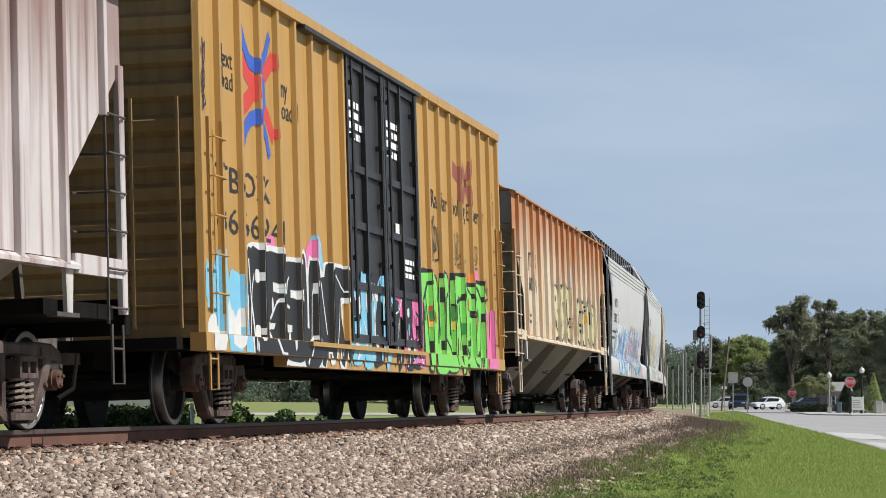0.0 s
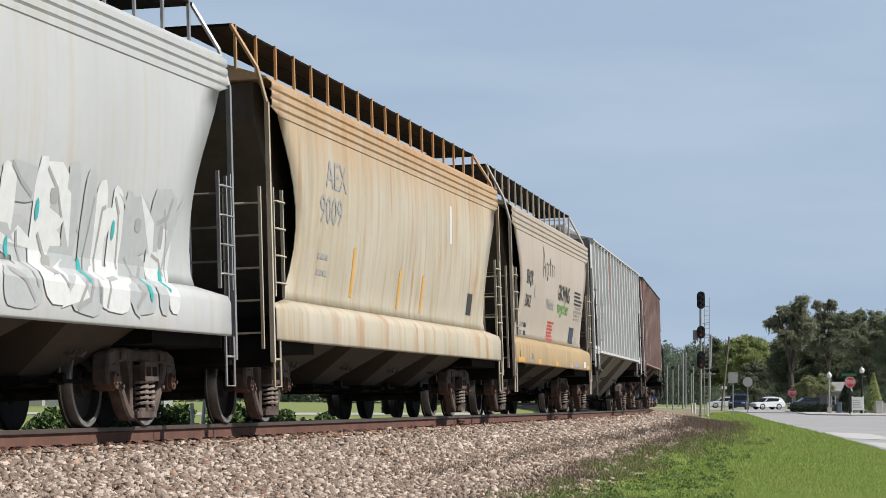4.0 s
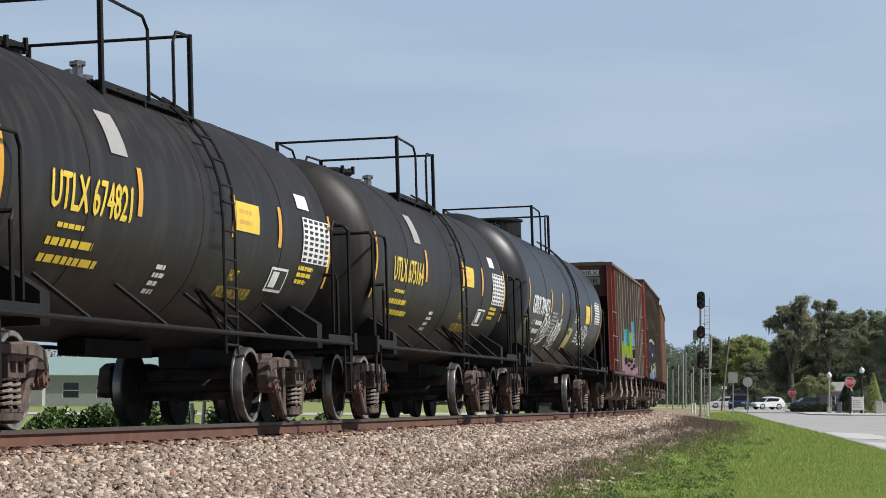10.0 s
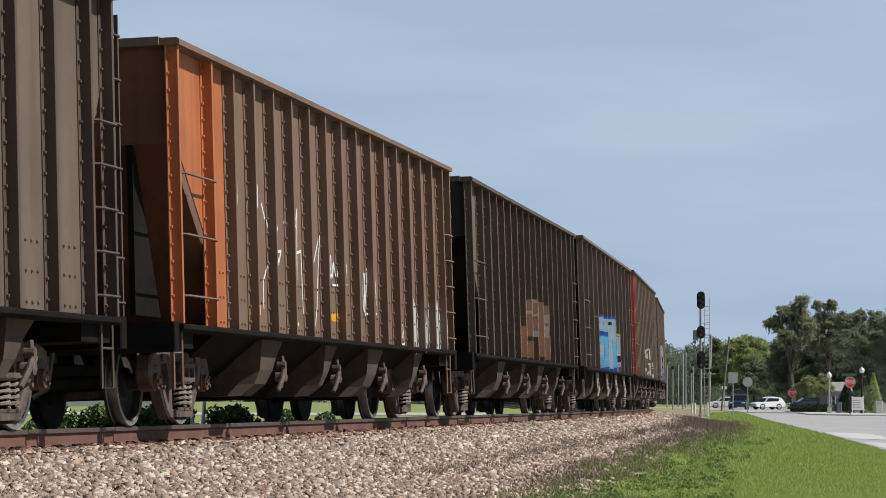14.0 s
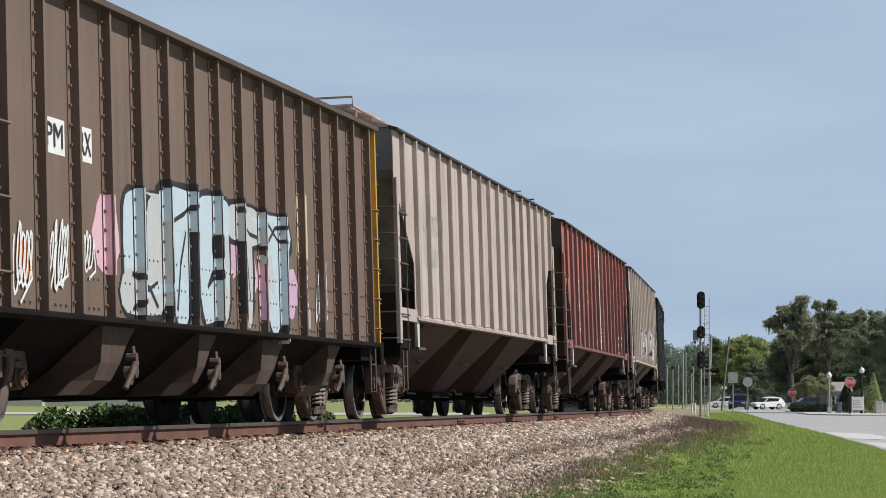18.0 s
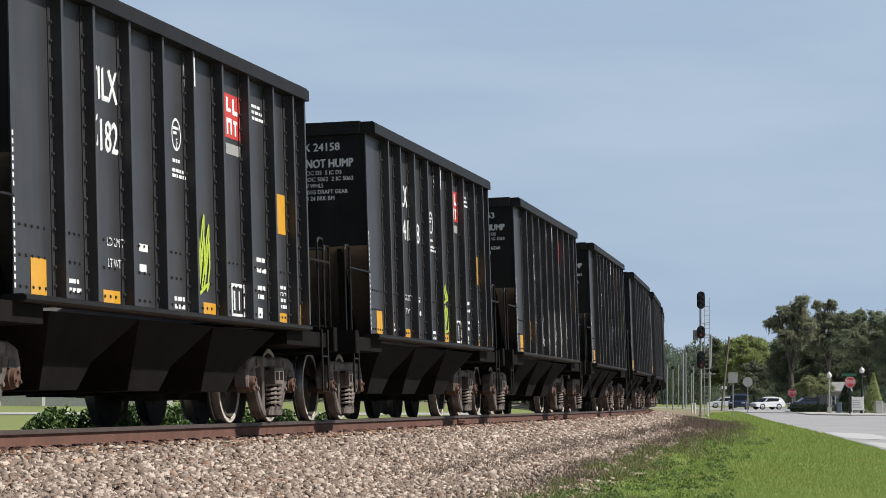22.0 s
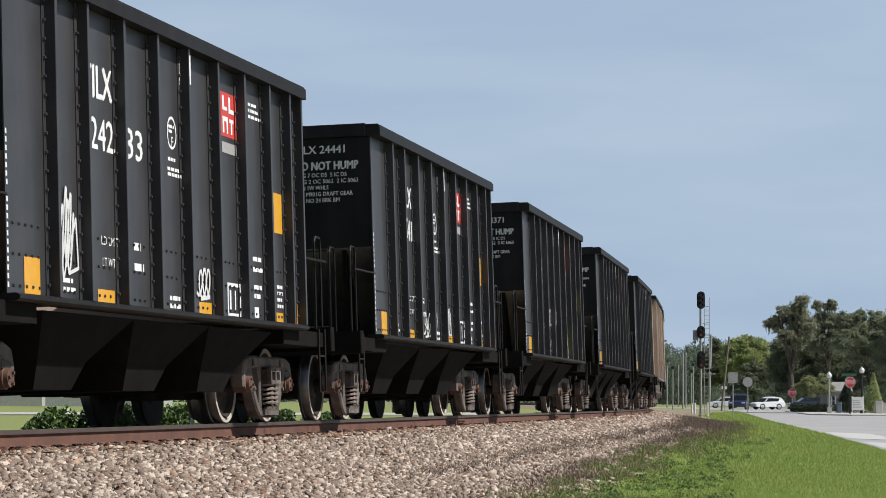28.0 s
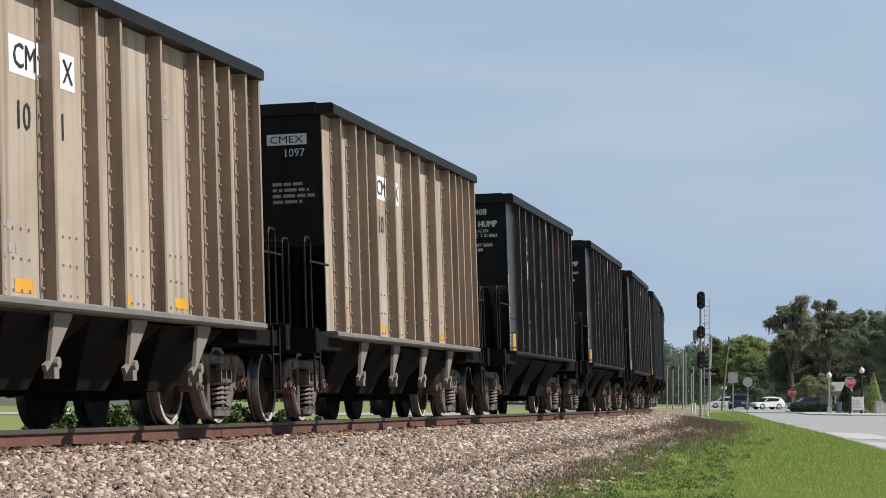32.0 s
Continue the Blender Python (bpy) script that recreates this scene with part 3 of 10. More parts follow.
def couplers(car, half, z=0.85):
    """Coupler and draft gear at both ends; half: half the coupled length."""
    for sd in (-1, 1):
        sh = Shape()
        sh.box(-0.16, 0.16, sd * (half - 1.3), sd * (half - 0.75), z - 0.19, z + 0.17)
        sh.box(-0.07, 0.07, sd * (half - 0.75), sd * (half - 0.25), z - 0.08, z + 0.08)
        sh.prism([(-0.17, half - 0.3), (-0.12, half - 0.02), (0.05, half - 0.06), (0.16, half + 0.06), (0.2, half - 0.1), (0.12, half - 0.28)] if sd > 0 else
                 [(0.17, -half + 0.3), (0.12, -half + 0.02), (-0.05, -half + 0.06), (-0.16, -half - 0.06), (-0.2, -half + 0.1), (-0.12, -half + 0.28)], "z", z - 0.14, z + 0.14)
        part("coupler", sh, CASTING, car)
    hose = Shape()
    hose.tube([(0.3, -half + 0.7, z - 0.1), (0.33, -half + 0.45, z - 0.45), (0.28, -half + 0.1, z - 0.55)], 0.025, 6)
    part("air_hose", hose, UNDER, car)


def ladder(car, x, y, z0, z1, mats, n=6, w=0.42, axis="y", name="ladder", out=0.05):
    """Two stiles and rungs. axis y: on the car's side; x: across its end."""
    sh = Shape()
    sd = 1 if x >= 0 else -1
    if axis == "y":
        for d in (-w / 2, w / 2):
            sh.box(x - 0.006, x + 0.03, y + d - 0.016, y + d + 0.016, z0, z1)
        for i in range(n):
            z = z0 + (z1 - z0) * (i + 0.5) / n
            sh.tube([(x + 0.01, y - w / 2, z), (x + sd * out, y - w / 2 + 0.02, z), (x + sd * out, y + w / 2 - 0.02, z), (x + 0.01, y + w / 2, z)], 0.013, 5)
    else:
        for d in (-w / 2, w / 2):
            sh.box(x + d - 0.016, x + d + 0.016, y - 0.02, y + 0.02, z0, z1)
        for i in range(n):
            z = z0 + (z1 - z0) * (i + 0.5) / n
            sh.tube([(x - w / 2, y, z), (x + w / 2, y, z)], 0.013, 5)
    return part(name, sh, mats, car)


def stirrup(car, x, y, mats, z0=0.42, z1=0.95, w=0.3):
    sh = Shape()
    sh.tube([(x, y - w / 2, z1), (x, y - w / 2, z0), (x, y + w / 2, z0), (x, y + w / 2, z1)], 0.016, 5)
    sh.tube([(x, y - w / 2, (z0 + z1) / 2 + 0.05), (x, y + w / 2, (z0 + z1) / 2 + 0.05)], 0.013, 5)
    return part("step", sh, mats, car)


def start_car(name, label, category, centre, half_bogies, half, caps="brown", group="train cars"):
    car = thing(name, label, category, group)
    car.matrix_basis = car_pose(centre, half_bogies)
    TRAIN.append((car, centre, half_bogies))
    for sd in (-1, 1):
        bogie(car, sd * half_bogies, caps)
    couplers(car, half)
    return car


TRAIN = []
BRACKETPALE = mat("pale_bracket_paint", (0.6, 0.58, 0.55), 0.7, 0, 0.2, 3, streak=0.4, streak_col=(0.3, 0.2, 0.14))
BAYDARK = mat("grimy_dark_bay", (0.09, 0.08, 0.072), 0.8, 0, 0.3, 1.2, streak=0.4, streak_col=(0.2, 0.18, 0.16))
TUBBROWN = mat("grimy_brown_tub", (0.115, 0.085, 0.07), 0.85, 0, 0.4, 1.6, streak=0.5, streak_col=(0.05, 0.038, 0.031), spec=0.2)
LADDERSTEEL = mat("sooty_roof_edge", (0.06, 0.052, 0.048), 0.8, 0, 0.4, 3)


# ---- open-top hopper with outside posts ----
def open_hopper(name, label, centre, body, half, half_bogies, z0, z1, npan, side, post, end, chord, bays=4, post_w=0.06, post_d=0.115, hw=1.6,
                end_drop=0.5, platform=True, first=None, last=None, under=UNDER, bay_mat=None, sill=None, caps="brown", group="train cars",
                rivets=True, chord_h=0.13, end_z=2.35, ladders=True, posts=None, cut=0.0, sill_h=0.10, tub=False, brackets=True, flat_corner=False, front=0.0, slope=None):
    """body: side length; half: half the coupled length; npan: panels a side. first, last: (count, material) of odd-coloured panels."""
    car = start_car(name, label, "hopper car", centre, half_bogies, half, caps, group)
    hb = body / 2
    xs = hw - post_d
    strips = []
    posts = posts or [-hb + body * i / npan for i in range(npan + 1)]
    npan = len(posts) - 1
    mats_of = {}
    pm = Shape()
    # hat-shaped post with a flange to rivet it on
    pm.prism([(xs, -post_w / 2 - 0.06), (xs + 0.01, -post_w / 2 - 0.06), (xs + 0.012, -post_w / 2), (hw - 0.004, -post_w / 2), (hw, -post_w / 2 + 0.006), (hw, post_w / 2 - 0.006), (hw - 0.004, post_w / 2),
              (xs + 0.012, post_w / 2), (xs, post_w / 2)], "z", z0 + 0.02, z1)
    if rivets:
        nr = 16
        for i in range(nr):
            z = z0 + 0.12 + (z1 - z0 - 0.24) * i / (nr - 1)
            b = len(pm.v)
            y = -post_w / 2 - 0.03
            pm.lathe([(xs + 0.012, 0.021), (xs + 0.034, 0.016), (xs + 0.04, 0.0005)], "x", 5, (0, y, z), caps=False)
    pmesh = {}
    for i in range(npan + 1):
        y = posts[i]
        pk = post
        if first and i < first[0]:
            pk = first[1]
        if last and i > npan - last[0]:
            pk = last[1]
        if pk.name not in pmesh:
            pmesh[pk.name] = pm.mesh("side_post", [pk])
        yy = min(max(y, -hb + post_w / 2), hb - post_w / 2)
        if not (flat_corner and i == 0):
            part("side_post", pmesh[pk.name], None, car, at=(0, yy, 0))
            o2 = part("side_post", pmesh[pk.name], None, car, at=(0, yy, 0))
            o2.rotation_euler = (0, 0, math.pi)
            strips.append((yy - post_w / 2 + 0.008, yy + post_w / 2 - 0.008, hw))
            strips.append((yy - post_w / 2 - 0.06, yy - post_w / 2 - 0.001, xs + 0.011))
        if i < npan:
            k = side
            if first and i < first[0]:
                k = first[1]
            if last and i >= npan - last[0]:
                k = last[1]
            step = posts[i + 1] - y
            at_end = cut and (y < -hb + front - 0.05 or i == npan - 1)
            key = (k.name, round(step, 2), i if at_end else -1)
            if at_end:
                f = -1 if i < npan - 1 else 1
                # the lower edge rises towards the car's corner
                low = lambda v: cut - 1.15 * min(1.0, (hb - abs(v)) / (front if f < 0 else step))
                mats_of[key] = Shape().prism([(-step / 2, z1), (step / 2, z1), (step / 2, low(y + step)), (-step / 2, low(y))], "x", xs - 0.012, xs).mesh("side_panel", [k])
                for q in range(3 if f < 0 else 5):
                    zz = z0 + (0.3 + q * 0.62 if f < 0 else 0.2 + q * 0.4)
                    for sx in (1, -1):
                        rg = Shape().tube([(sx * (hw - 0.02), y + 0.04, zz), (sx * (hw + 0.03), y + 0.07, zz), (sx * (hw + 0.03), y + step - 0.07, zz), (sx * (hw - 0.02), y + step - 0.04, zz)], 0.014, 5)
                        part("grab_iron", rg, post, car)
            elif key not in mats_of:
                mats_of[key] = Shape().box(xs - 0.012, xs, -step / 2, step / 2, z0, z1).mesh("side_panel", [k])
            yc = y + step / 2
            part("side_panel", mats_of[key], None, car, at=(0, yc, 0))
            o2 = part("side_panel", mats_of[key], None, car)
            o2.location = (-2 * xs + 0.012, yc, 0)
            strips.append((y + post_w / 2 + 0.005, y + step - post_w / 2 - 0.065, xs))
            if rivets and step > 0.7 and not at_end:
                rk = ("rows", k.name, round(step, 2))
                if rk not in mats_of:
                    rr = Shape()
                    for zz in (z0 + 0.09, z0 + 0.36, z0 + 0.62):
                        for q in range(5):
                            rr.lathe([(xs, 0.018), (xs + 0.016, 0.013), (xs + 0.02, 0.0005)], "x", 5, (0, -step * 0.36 + q * step * 0.15, zz), caps=False)
                    mats_of[rk] = rr.mesh("rivet_strip", [k])
                part("rivet_strip", mats_of[rk], None, car, at=(0, yc, 0))["kind"] = "stuff"
    for sd in (1, -1):
        c = Shape()
        c.prism([(sd * (xs - 0.05), z1 - 0.01), (sd * (hw + 0.035), z1 - 0.01), (sd * (hw + 0.035), z1 + chord_h * 0.75), (sd * (hw + 0.005), z1 + chord_h), (sd * (xs - 0.05), z1 + chord_h)], "y", -hb - 0.06, hb + 0.06)
        part("top_chord", c, chord, car)
        s = Shape()
        s.prism([(sd * (xs - 0.1), z0 - sill_h), (sd * (hw - 0.02), z0 - sill_h), (sd * (hw + 0.01), z0 - sill_h + 0.02), (sd * (hw + 0.01), z0), (sd * (hw - 0.02), z0 + 0.018), (sd * (xs - 0.1), z0 + 0.018)], "y", -hb - 0.03, hb + 0.03)
        part("side_sill", s, sill or under, car)
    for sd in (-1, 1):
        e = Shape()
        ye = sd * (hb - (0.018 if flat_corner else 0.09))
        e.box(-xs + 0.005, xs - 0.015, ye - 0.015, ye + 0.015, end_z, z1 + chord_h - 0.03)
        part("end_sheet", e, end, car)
        ec = Shape()
        ec.box(-xs + 0.055, xs - 0.055, sd * (hb + 0.02) - 0.07, sd * (hb + 0.02) + 0.06, z1 - 0.01, z1 + chord_h + 0.012)
        part("end_chord", ec, chord, car)
        sl = Shape()
        yb = hb - 0.09 - 2.51 * (end_z - z0) / (end_z - 0.62)
        sl.prism([(ye - sd * 0.02, end_z), (ye + sd * 0.01, end_z), (sd * yb, z0 - 0.02), (sd * (yb - 0.05), z0 + 0.02)], "x", -xs + 0.02, xs - 0.02)
        part("slope_sheet", sl, slope or (end if platform else under), car)
        for x in (-1.05, 1.05):
            w = Shape()
            w.prism([(sd * (hb - 0.05), 1.12), (sd * (hb - 0.05), end_z), (sd * (hb - 0.13), end_z), (sd * (hb - 0.9), 1.12)], "x", x - 0.03, x + 0.03)
            part("end_brace", w, under, car)
        w = Shape()
        w.box(-0.09, 0.09, min(sd * (hb - 0.14), sd * (hb - 0.02)), max(sd * (hb - 0.14), sd * (hb - 0.02)), 1.1, end_z)
        part("end_post", w, under, car)
        yo = half - 0.72
        pf = Shape()
        lo, hi = sorted((sd * (hb - 0.7), sd * yo))
        pf.box(-hw + 0.12, hw - 0.12, lo, hi, z0 - 0.22, z0 - 0.04)
        lo, hi = sorted((sd * (yo - 0.14), sd * (yo + 0.02)))
        pf.slab(-hw + 0.02, hw - 0.02, lo, hi, z0 - 0.27, z0 + 0.03)
        part("end_platform", pf, under, car)
        if ladders:
            for x in (hw - 0.1, -hw + 0.1):
                q = 1 if x > 0 else -1
                if platform:
                    for a in (0.06, 0.34):
                        h = Shape()
                        yb = sd * (yo - 0.05)
                        h.tube([(x - q * a, yb, z0), (x - q * a, yb, z0 + 1.09), (x - q * a, yb - sd * 0.05, z0 + 1.15), (x - q * a, yb - sd * 0.25, z0 + 1.15), (x - q * a, yb - sd * 0.3, z0 + 1.09), (x - q * a, yb - sd * 0.3, z0)], 0.017, 6)
                        part("handrail", h, chord, car)
                    if q > 0:
                        h = Shape().tube([(-x + 0.4, sd * (yo - 0.2), z0 + 1.12), (x - 0.4, sd * (yo - 0.2), z0 + 1.12)], 0.016, 5)
                        h.tube([(-x + 0.4, sd * (yo - 0.2), z0 + 0.1), (x - 0.4, sd * (yo - 0.2), z0 + 0.1)], 0.014, 5)
                        part("handrail", h, chord, car)
                    h = Shape()
                    h.tube([(x, sd * (yo - 0.02), z0 + 0.85), (x, sd * (hb + 0.02), z0 + 0.85)], 0.016, 5)
                    part("handrail", h, chord, car)
                elif sd > 0:
                    ladder(car, x - 0.01 * q, sd * (hb + 0.16), z0 - 0.05, z1 - 0.1, post, 7, 0.36)
                stirrup(car, x, sd * (yo - 0.32), chord, 0.36, z0)
    cs = Shape()
    cs.box(-0.19, 0.19, -half + 1.2, half - 1.2, 0.66, 0.98)
    part("centre_sill", cs, under, car)
    span = body - 2 * (1.75 if tub else 1.0)
    bw = span / bays
    bm = bay_mat or under
    for i in range(bays):
        y = -span / 2 + (i + 0.5) * bw
        b = Shape()
        t, u = bw * 0.5, bw * 0.2
        if tub:
            b.loft([[(-x, y - q, z), (x, y - q, z), (x, y + q, z), (-x, y + q, z)] for q, x, z in ((bw * 0.5, xs - 0.06, z0 - 0.03), (bw * 0.46, xs - 0.34, 0.76), (bw * 0.42, xs - 0.6, 0.55), (bw * 0.36, xs - 0.8, 0.4), (bw * 0.28, xs - 0.86, 0.32))])
            # the outlet's housing, flush with the side and rounded towards its foot
            hs = Shape()
            yh = y + bw * 0.4
            # wide and narrow by turns, with an upright front edge and a sloping rear one
            wd = 0.62 if i % 2 == 0 else 0.3
            hs.loft([[(-x, yh - a * wd, z), (x, yh - a * wd, z), (x, yh + c, z), (-x, yh + c, z)] for a, c, x, z in ((1.0, 0.34, xs - 0.05, z0 - 0.05), (0.96, 0.12, xs - 0.07, 0.78), (0.9, 0.0, xs - 0.1, 0.6), (0.95, -0.1, xs - 0.16, 0.44), (1.05, -0.22, xs - 0.3, 0.31))])
            part("outlet_housing", hs, TUBBROWN, car)
        else:
            b.loft([[(-xs + 0.06, y - t, z0 - 0.09), (xs - 0.06, y - t, z0 - 0.09), (xs - 0.06, y + t, z0 - 0.09), (-xs + 0.06, y + t, z0 - 0.09)],
                [(-xs + 0.35, y - u - 0.14, 0.62), (xs - 0.35, y - u - 0.14, 0.62), (xs - 0.35, y + u + 0.14, 0.62), (-xs + 0.35, y + u + 0.14, 0.62)],
                [(-xs + 0.45, y - u, 0.36), (xs - 0.45, y - u, 0.36), (xs - 0.45, y + u, 0.36), (-xs + 0.45, y + u, 0.36)]])
        # near-black bays: between the housings this colour stands in for the sill's shade
        part("hopper_bay", b, under, car)
        for sd in ((1, -1) if brackets else ()):
            g = Shape()
            x = sd * (xs - 0.02)
            if tub:
                yb = y + bw * 0.44
                if bm is BAYPALE:
                    g.prism([(yb - 0.42, z0 - 0.05), (yb + 0.36, z0 - 0.05), (yb + 0.04, 0.5), (yb - 0.08, 0.42)], "x", x - 0.0, x + 0.02)
                g.lathe([(-0.06, 0.06), (0.06, 0.06), (0.07, 0.03)], "x", 10, (x, yb - 0.02, 0.52))
                g.lathe([(-0.05, 0.045), (0.05, 0.045)], "x", 8, (x, yb + 0.02, 0.66))
                g.tube([(x + 0.0, yb + 0.04, 0.76), (x + 0.03, yb, 0.6), (x + 0.05, yb - 0.14, 0.5), (x + 0.02, yb - 0.26, 0.36)], 0.028, 6)
                g.tube([(x + 0.02, yb + 0.1, 0.62), (x + 0.04, yb, 0.54), (x, yb - 0.05, 0.4)], 0.022, 6)
                part("gate_bracket", g, bm, car)
                continue
            g.prism([(y - bw * 0.02, z0 - 0.07), (y + bw * 0.2, z0 - 0.07), (y + bw * 0.17, z0 - 0.14), (y - 0.1, 0.6), (y - 0.26, 0.5), (y - 0.3, 0.56), (y - 0.18, 0.6)], "x", x - 0.02, x + 0.02)
            g.lathe([(0, 0.055), (0.09, 0.055)], "x", 8, (x - 0.04, y - 0.03, 0.58))
            g.box(x - 0.05, x + 0.05, y - 0.16, y - 0.04, 0.44, 0.54)
            part("gate_bracket", g, bm, car)
    return car, sorted(strips), hb


# ---- covered hopper with ribbed sides ----
def ribbed_hopper(name, label, centre, length, half, half_bogies, side, rib, end, bay, nrib=16, z0=1.5, z1=4.08, hw=1.6, hatch=True, caps="brown", roofmat=None, odd=None, steps=None, eave=None):
    car = start_car(name, label, "covered hopper", centre, half_bogies, half, caps)
    hl = length / 2
    rd = 0.07
    xs = hw - rd
    cut_y, cut_z0, cut_z1 = 1.4, 2.24, 3.38
    strips = []
    step = (length - 1.1) / (nrib - 1)
    ys = [-hl + 0.55 + i * step for i in range(nrib)]
    edges = [-hl] + ys + [hl]

    def floor_z(y):
        """Lower edge of the side sheet, cut back on a slope at each end."""
        d = hl - abs(y)
        if d >= cut_y:
            return z0
        return cut_z0 + (cut_z1 - cut_z0) * (1 - d / cut_y)

    for sd in (1, -1):
        for a, b in zip(edges, edges[1:]):
            p = Shape()
            pts = [(a, floor_z(a)), (b, floor_z(b)), (b, z1), (a, z1)]
            for q in (-hl + cut_y, hl - cut_y):
                if a < q < b:
                    lo, hi = ((q, cut_z0), (q, z0)) if q < 0 else ((q, z0), (q, cut_z0))
                    pts = [pts[0], lo, hi, pts[1], pts[2], pts[3]]
            k = odd[1] if odd and sd > 0 and odd[0] == edges.index(a) else side
            p.prism(pts, "x", sd * (xs - 0.012), sd * xs)
            part("side_panel", p, k, car)
            if sd > 0:
                strips.append((a + 0.045, b - 0.045, xs))
    cache = {}
    for y in ys:
        fz = floor_z(y)
        key = round(fz, 2)
        if key not in cache:
            cache[key] = Shape().prism([(xs, -0.046), (hw - 0.006, -0.042), (hw, -0.036), (hw, 0.03), (hw - 0.01, 0.042), (xs, 0.056)], "z", fz - 0.05, z1 - 0.02).mesh("rib", [rib])
        part("rib", cache[key], None, car, at=(0, y, 0))
        o = part("rib", cache[key], None, car, at=(0, y, 0))
        o.rotation_euler = (0, 0, math.pi)
        strips.append((y - 0.025, y + 0.025, hw))
    for sd in (1, -1):
        s = Shape()
        s.prism([(sd * (xs - 0.08), z0 - 0.09), (sd * (hw - 0.005), z0 - 0.09), (sd * (hw - 0.005), z0 - 0.05), (sd * (xs + 0.01), z0 - 0.01), (sd * (xs - 0.08), z0 - 0.01)], "y", -hl + cut_y - 0.1, hl - cut_y + 0.1)
        part("side_sill", s, rib, car)
        t = Shape()
        t.prism([(sd * (xs - 0.05), z1 - 0.012), (sd * (hw + 0.012), z1 - 0.012), (sd * (hw + 0.012), z1 + 0.02), (sd * (xs - 0.05), z1 + 0.06)], "y", -hl, hl)
        part("roof_eave", t, eave or LADDERSTEEL, car)
    r = Shape()
    r.prism([(-xs + 0.055, z1 + 0.03), (-xs + 0.055, z1 + 0.06), (-0.7, z1 + 0.25), (0.7, z1 + 0.25), (xs - 0.055, z1 + 0.06), (xs - 0.055, z1 + 0.03)], "y", -hl + 0.01, hl - 0.01)
    part("roof", r, roofmat or side, car)
    wk = Shape()
    for x in (-0.75, 0.75):
        wk.box(x - 0.22, x + 0.22, -hl + 0.05, hl - 0.05, z1 + 0.36, z1 + 0.39)
    for i in range(int(length / 1.1)):
        y = -hl + 0.4 + i * 1.1
        for x in (-0.93, -0.57, 0.57, 0.93):
            wk.box(x - 0.015, x + 0.015, y - 0.02, y + 0.02, z1 + 0.15, z1 + 0.36)
    part("running_board", wk, rib, car)
    for sd in (-1, 1):
        yo = half - 0.74
        e = Shape()
        ye = sd * (hl - 0.012)
        e.box(-xs + 0.014, xs - 0.014, min(ye, ye - sd * 0.02), max(ye, ye - sd * 0.02), cut_z1 + 0.12, z1 + 0.02)
        part("end_sheet", e, end, car)
        sl = Shape()
        sl.prism([(sd * (hl - 0.03), cut_z1 + 0.12), (sd * (hl - 0.01), cut_z1 + 0.10), (sd * (hl - 2.52), z0 - 0.02), (sd * (hl - 2.58), z0 + 0.02)], "x", -xs + 0.014, xs - 0.014)
        part("slope_sheet", sl, end, car)
        for x in (-hw + 0.06, hw - 0.06):
            lo, hi = sorted((sd * (hl - 0.14), sd * (hl - 0.02)))
            part("end_post", Shape().slab(x - 0.035, x + 0.035, lo, hi, 1.05, cut_z1 + 0.02), side, car)
            lo, hi = sorted((sd * (hl - cut_y + 0.05), sd * (hl - 0.145)))
            part("sill_end", Shape().slab(x - 0.03, x + 0.03, lo, hi, z0 - 0.12, z0 + 0.06), side, car)
        for x in (-0.55, 0.55):
            part("end_brace", Shape().prism([(sd * (hl - 0.1), 1.05), (sd * (hl - 0.18), 1.05), (sd * (hl - 0.6), 3.0), (sd * (hl - 0.5), 3.05)], "x", x - 0.035, x + 0.035), end, car)
        pf = Shape()
        lo, hi = sorted((sd * (hl - 1.9), sd * yo))
        pf.box(-hw + 0.14, hw - 0.14, lo, hi, 1.0, 1.14)
        lo, hi = sorted((sd * (yo - 0.1), sd * (yo + 0.03)))
        pf.slab(-hw + 0.05, hw - 0.05, lo, hi, 0.86, 1.2)
        part("end_platform", pf, UNDER, car)
        for q in (1, -1):
            sp = Shape()
            lo, hi = sorted((q * (xs - 0.02), q * (xs + 0.02)))
            y1 = sd * (hl - cut_y + 0.02)
            sp.prism([(y1, z0 - 0.02), (y1 - sd * 0.2, z0 - 0.02), (y1 - sd * 0.17, 1.02), (y1 - sd * 0.04, 1.02)], "x", lo, hi)
            part("jacking_bracket", sp, BRACKETPALE, car, "pale tapered bracket")
            ft = Shape().box(lo - 0.03, hi + 0.03, min(y1 + sd * 0.05, y1 - sd * 0.5), max(y1 + sd * 0.05, y1 - sd * 0.5), 0.98, 1.02)
            part("bracket_foot", ft, BAYDARK, car)
        for x in (hw, -hw):
            q = 1 if x > 0 else -1
            # rungs from the corner post to one outer stile, and grab irons across the end
            yl = sd * (hl - 0.56)
            sh = Shape().box(x - q * 0.03 - 0.012, x - q * 0.03 + 0.012, yl - 0.012, yl + 0.012, 0.95, cut_z1 - 0.45)
            sh.tube([(x - q * 0.03, yl, cut_z1 - 0.45), (x - q * 0.05, yl + sd * 0.02, cut_z1 - 0.32)], 0.013, 5)
            for k in range(6):
                z = 1.1 + k * 0.36
                sh.tube([(x - q * 0.03, sd * (hl - 0.06), z), (x, sd * (hl - 0.09), z), (x, yl, z), (x - q * 0.03, yl, z)], 0.012, 5)
            part("ladder", sh, steps or rib, car)
            for k in range(6):
                z = 1.12 + k * 0.37
                part("grab_iron", Shape().tube([(x - q * 0.06, sd * (hl + 0.0), z), (x - q * 0.08, sd * (hl + 0.06), z), (x - q * 0.55, sd * (hl + 0.06), z), (x - q * 0.57, sd * (hl - 0.02), z)], 0.011, 5), steps or rib, car)
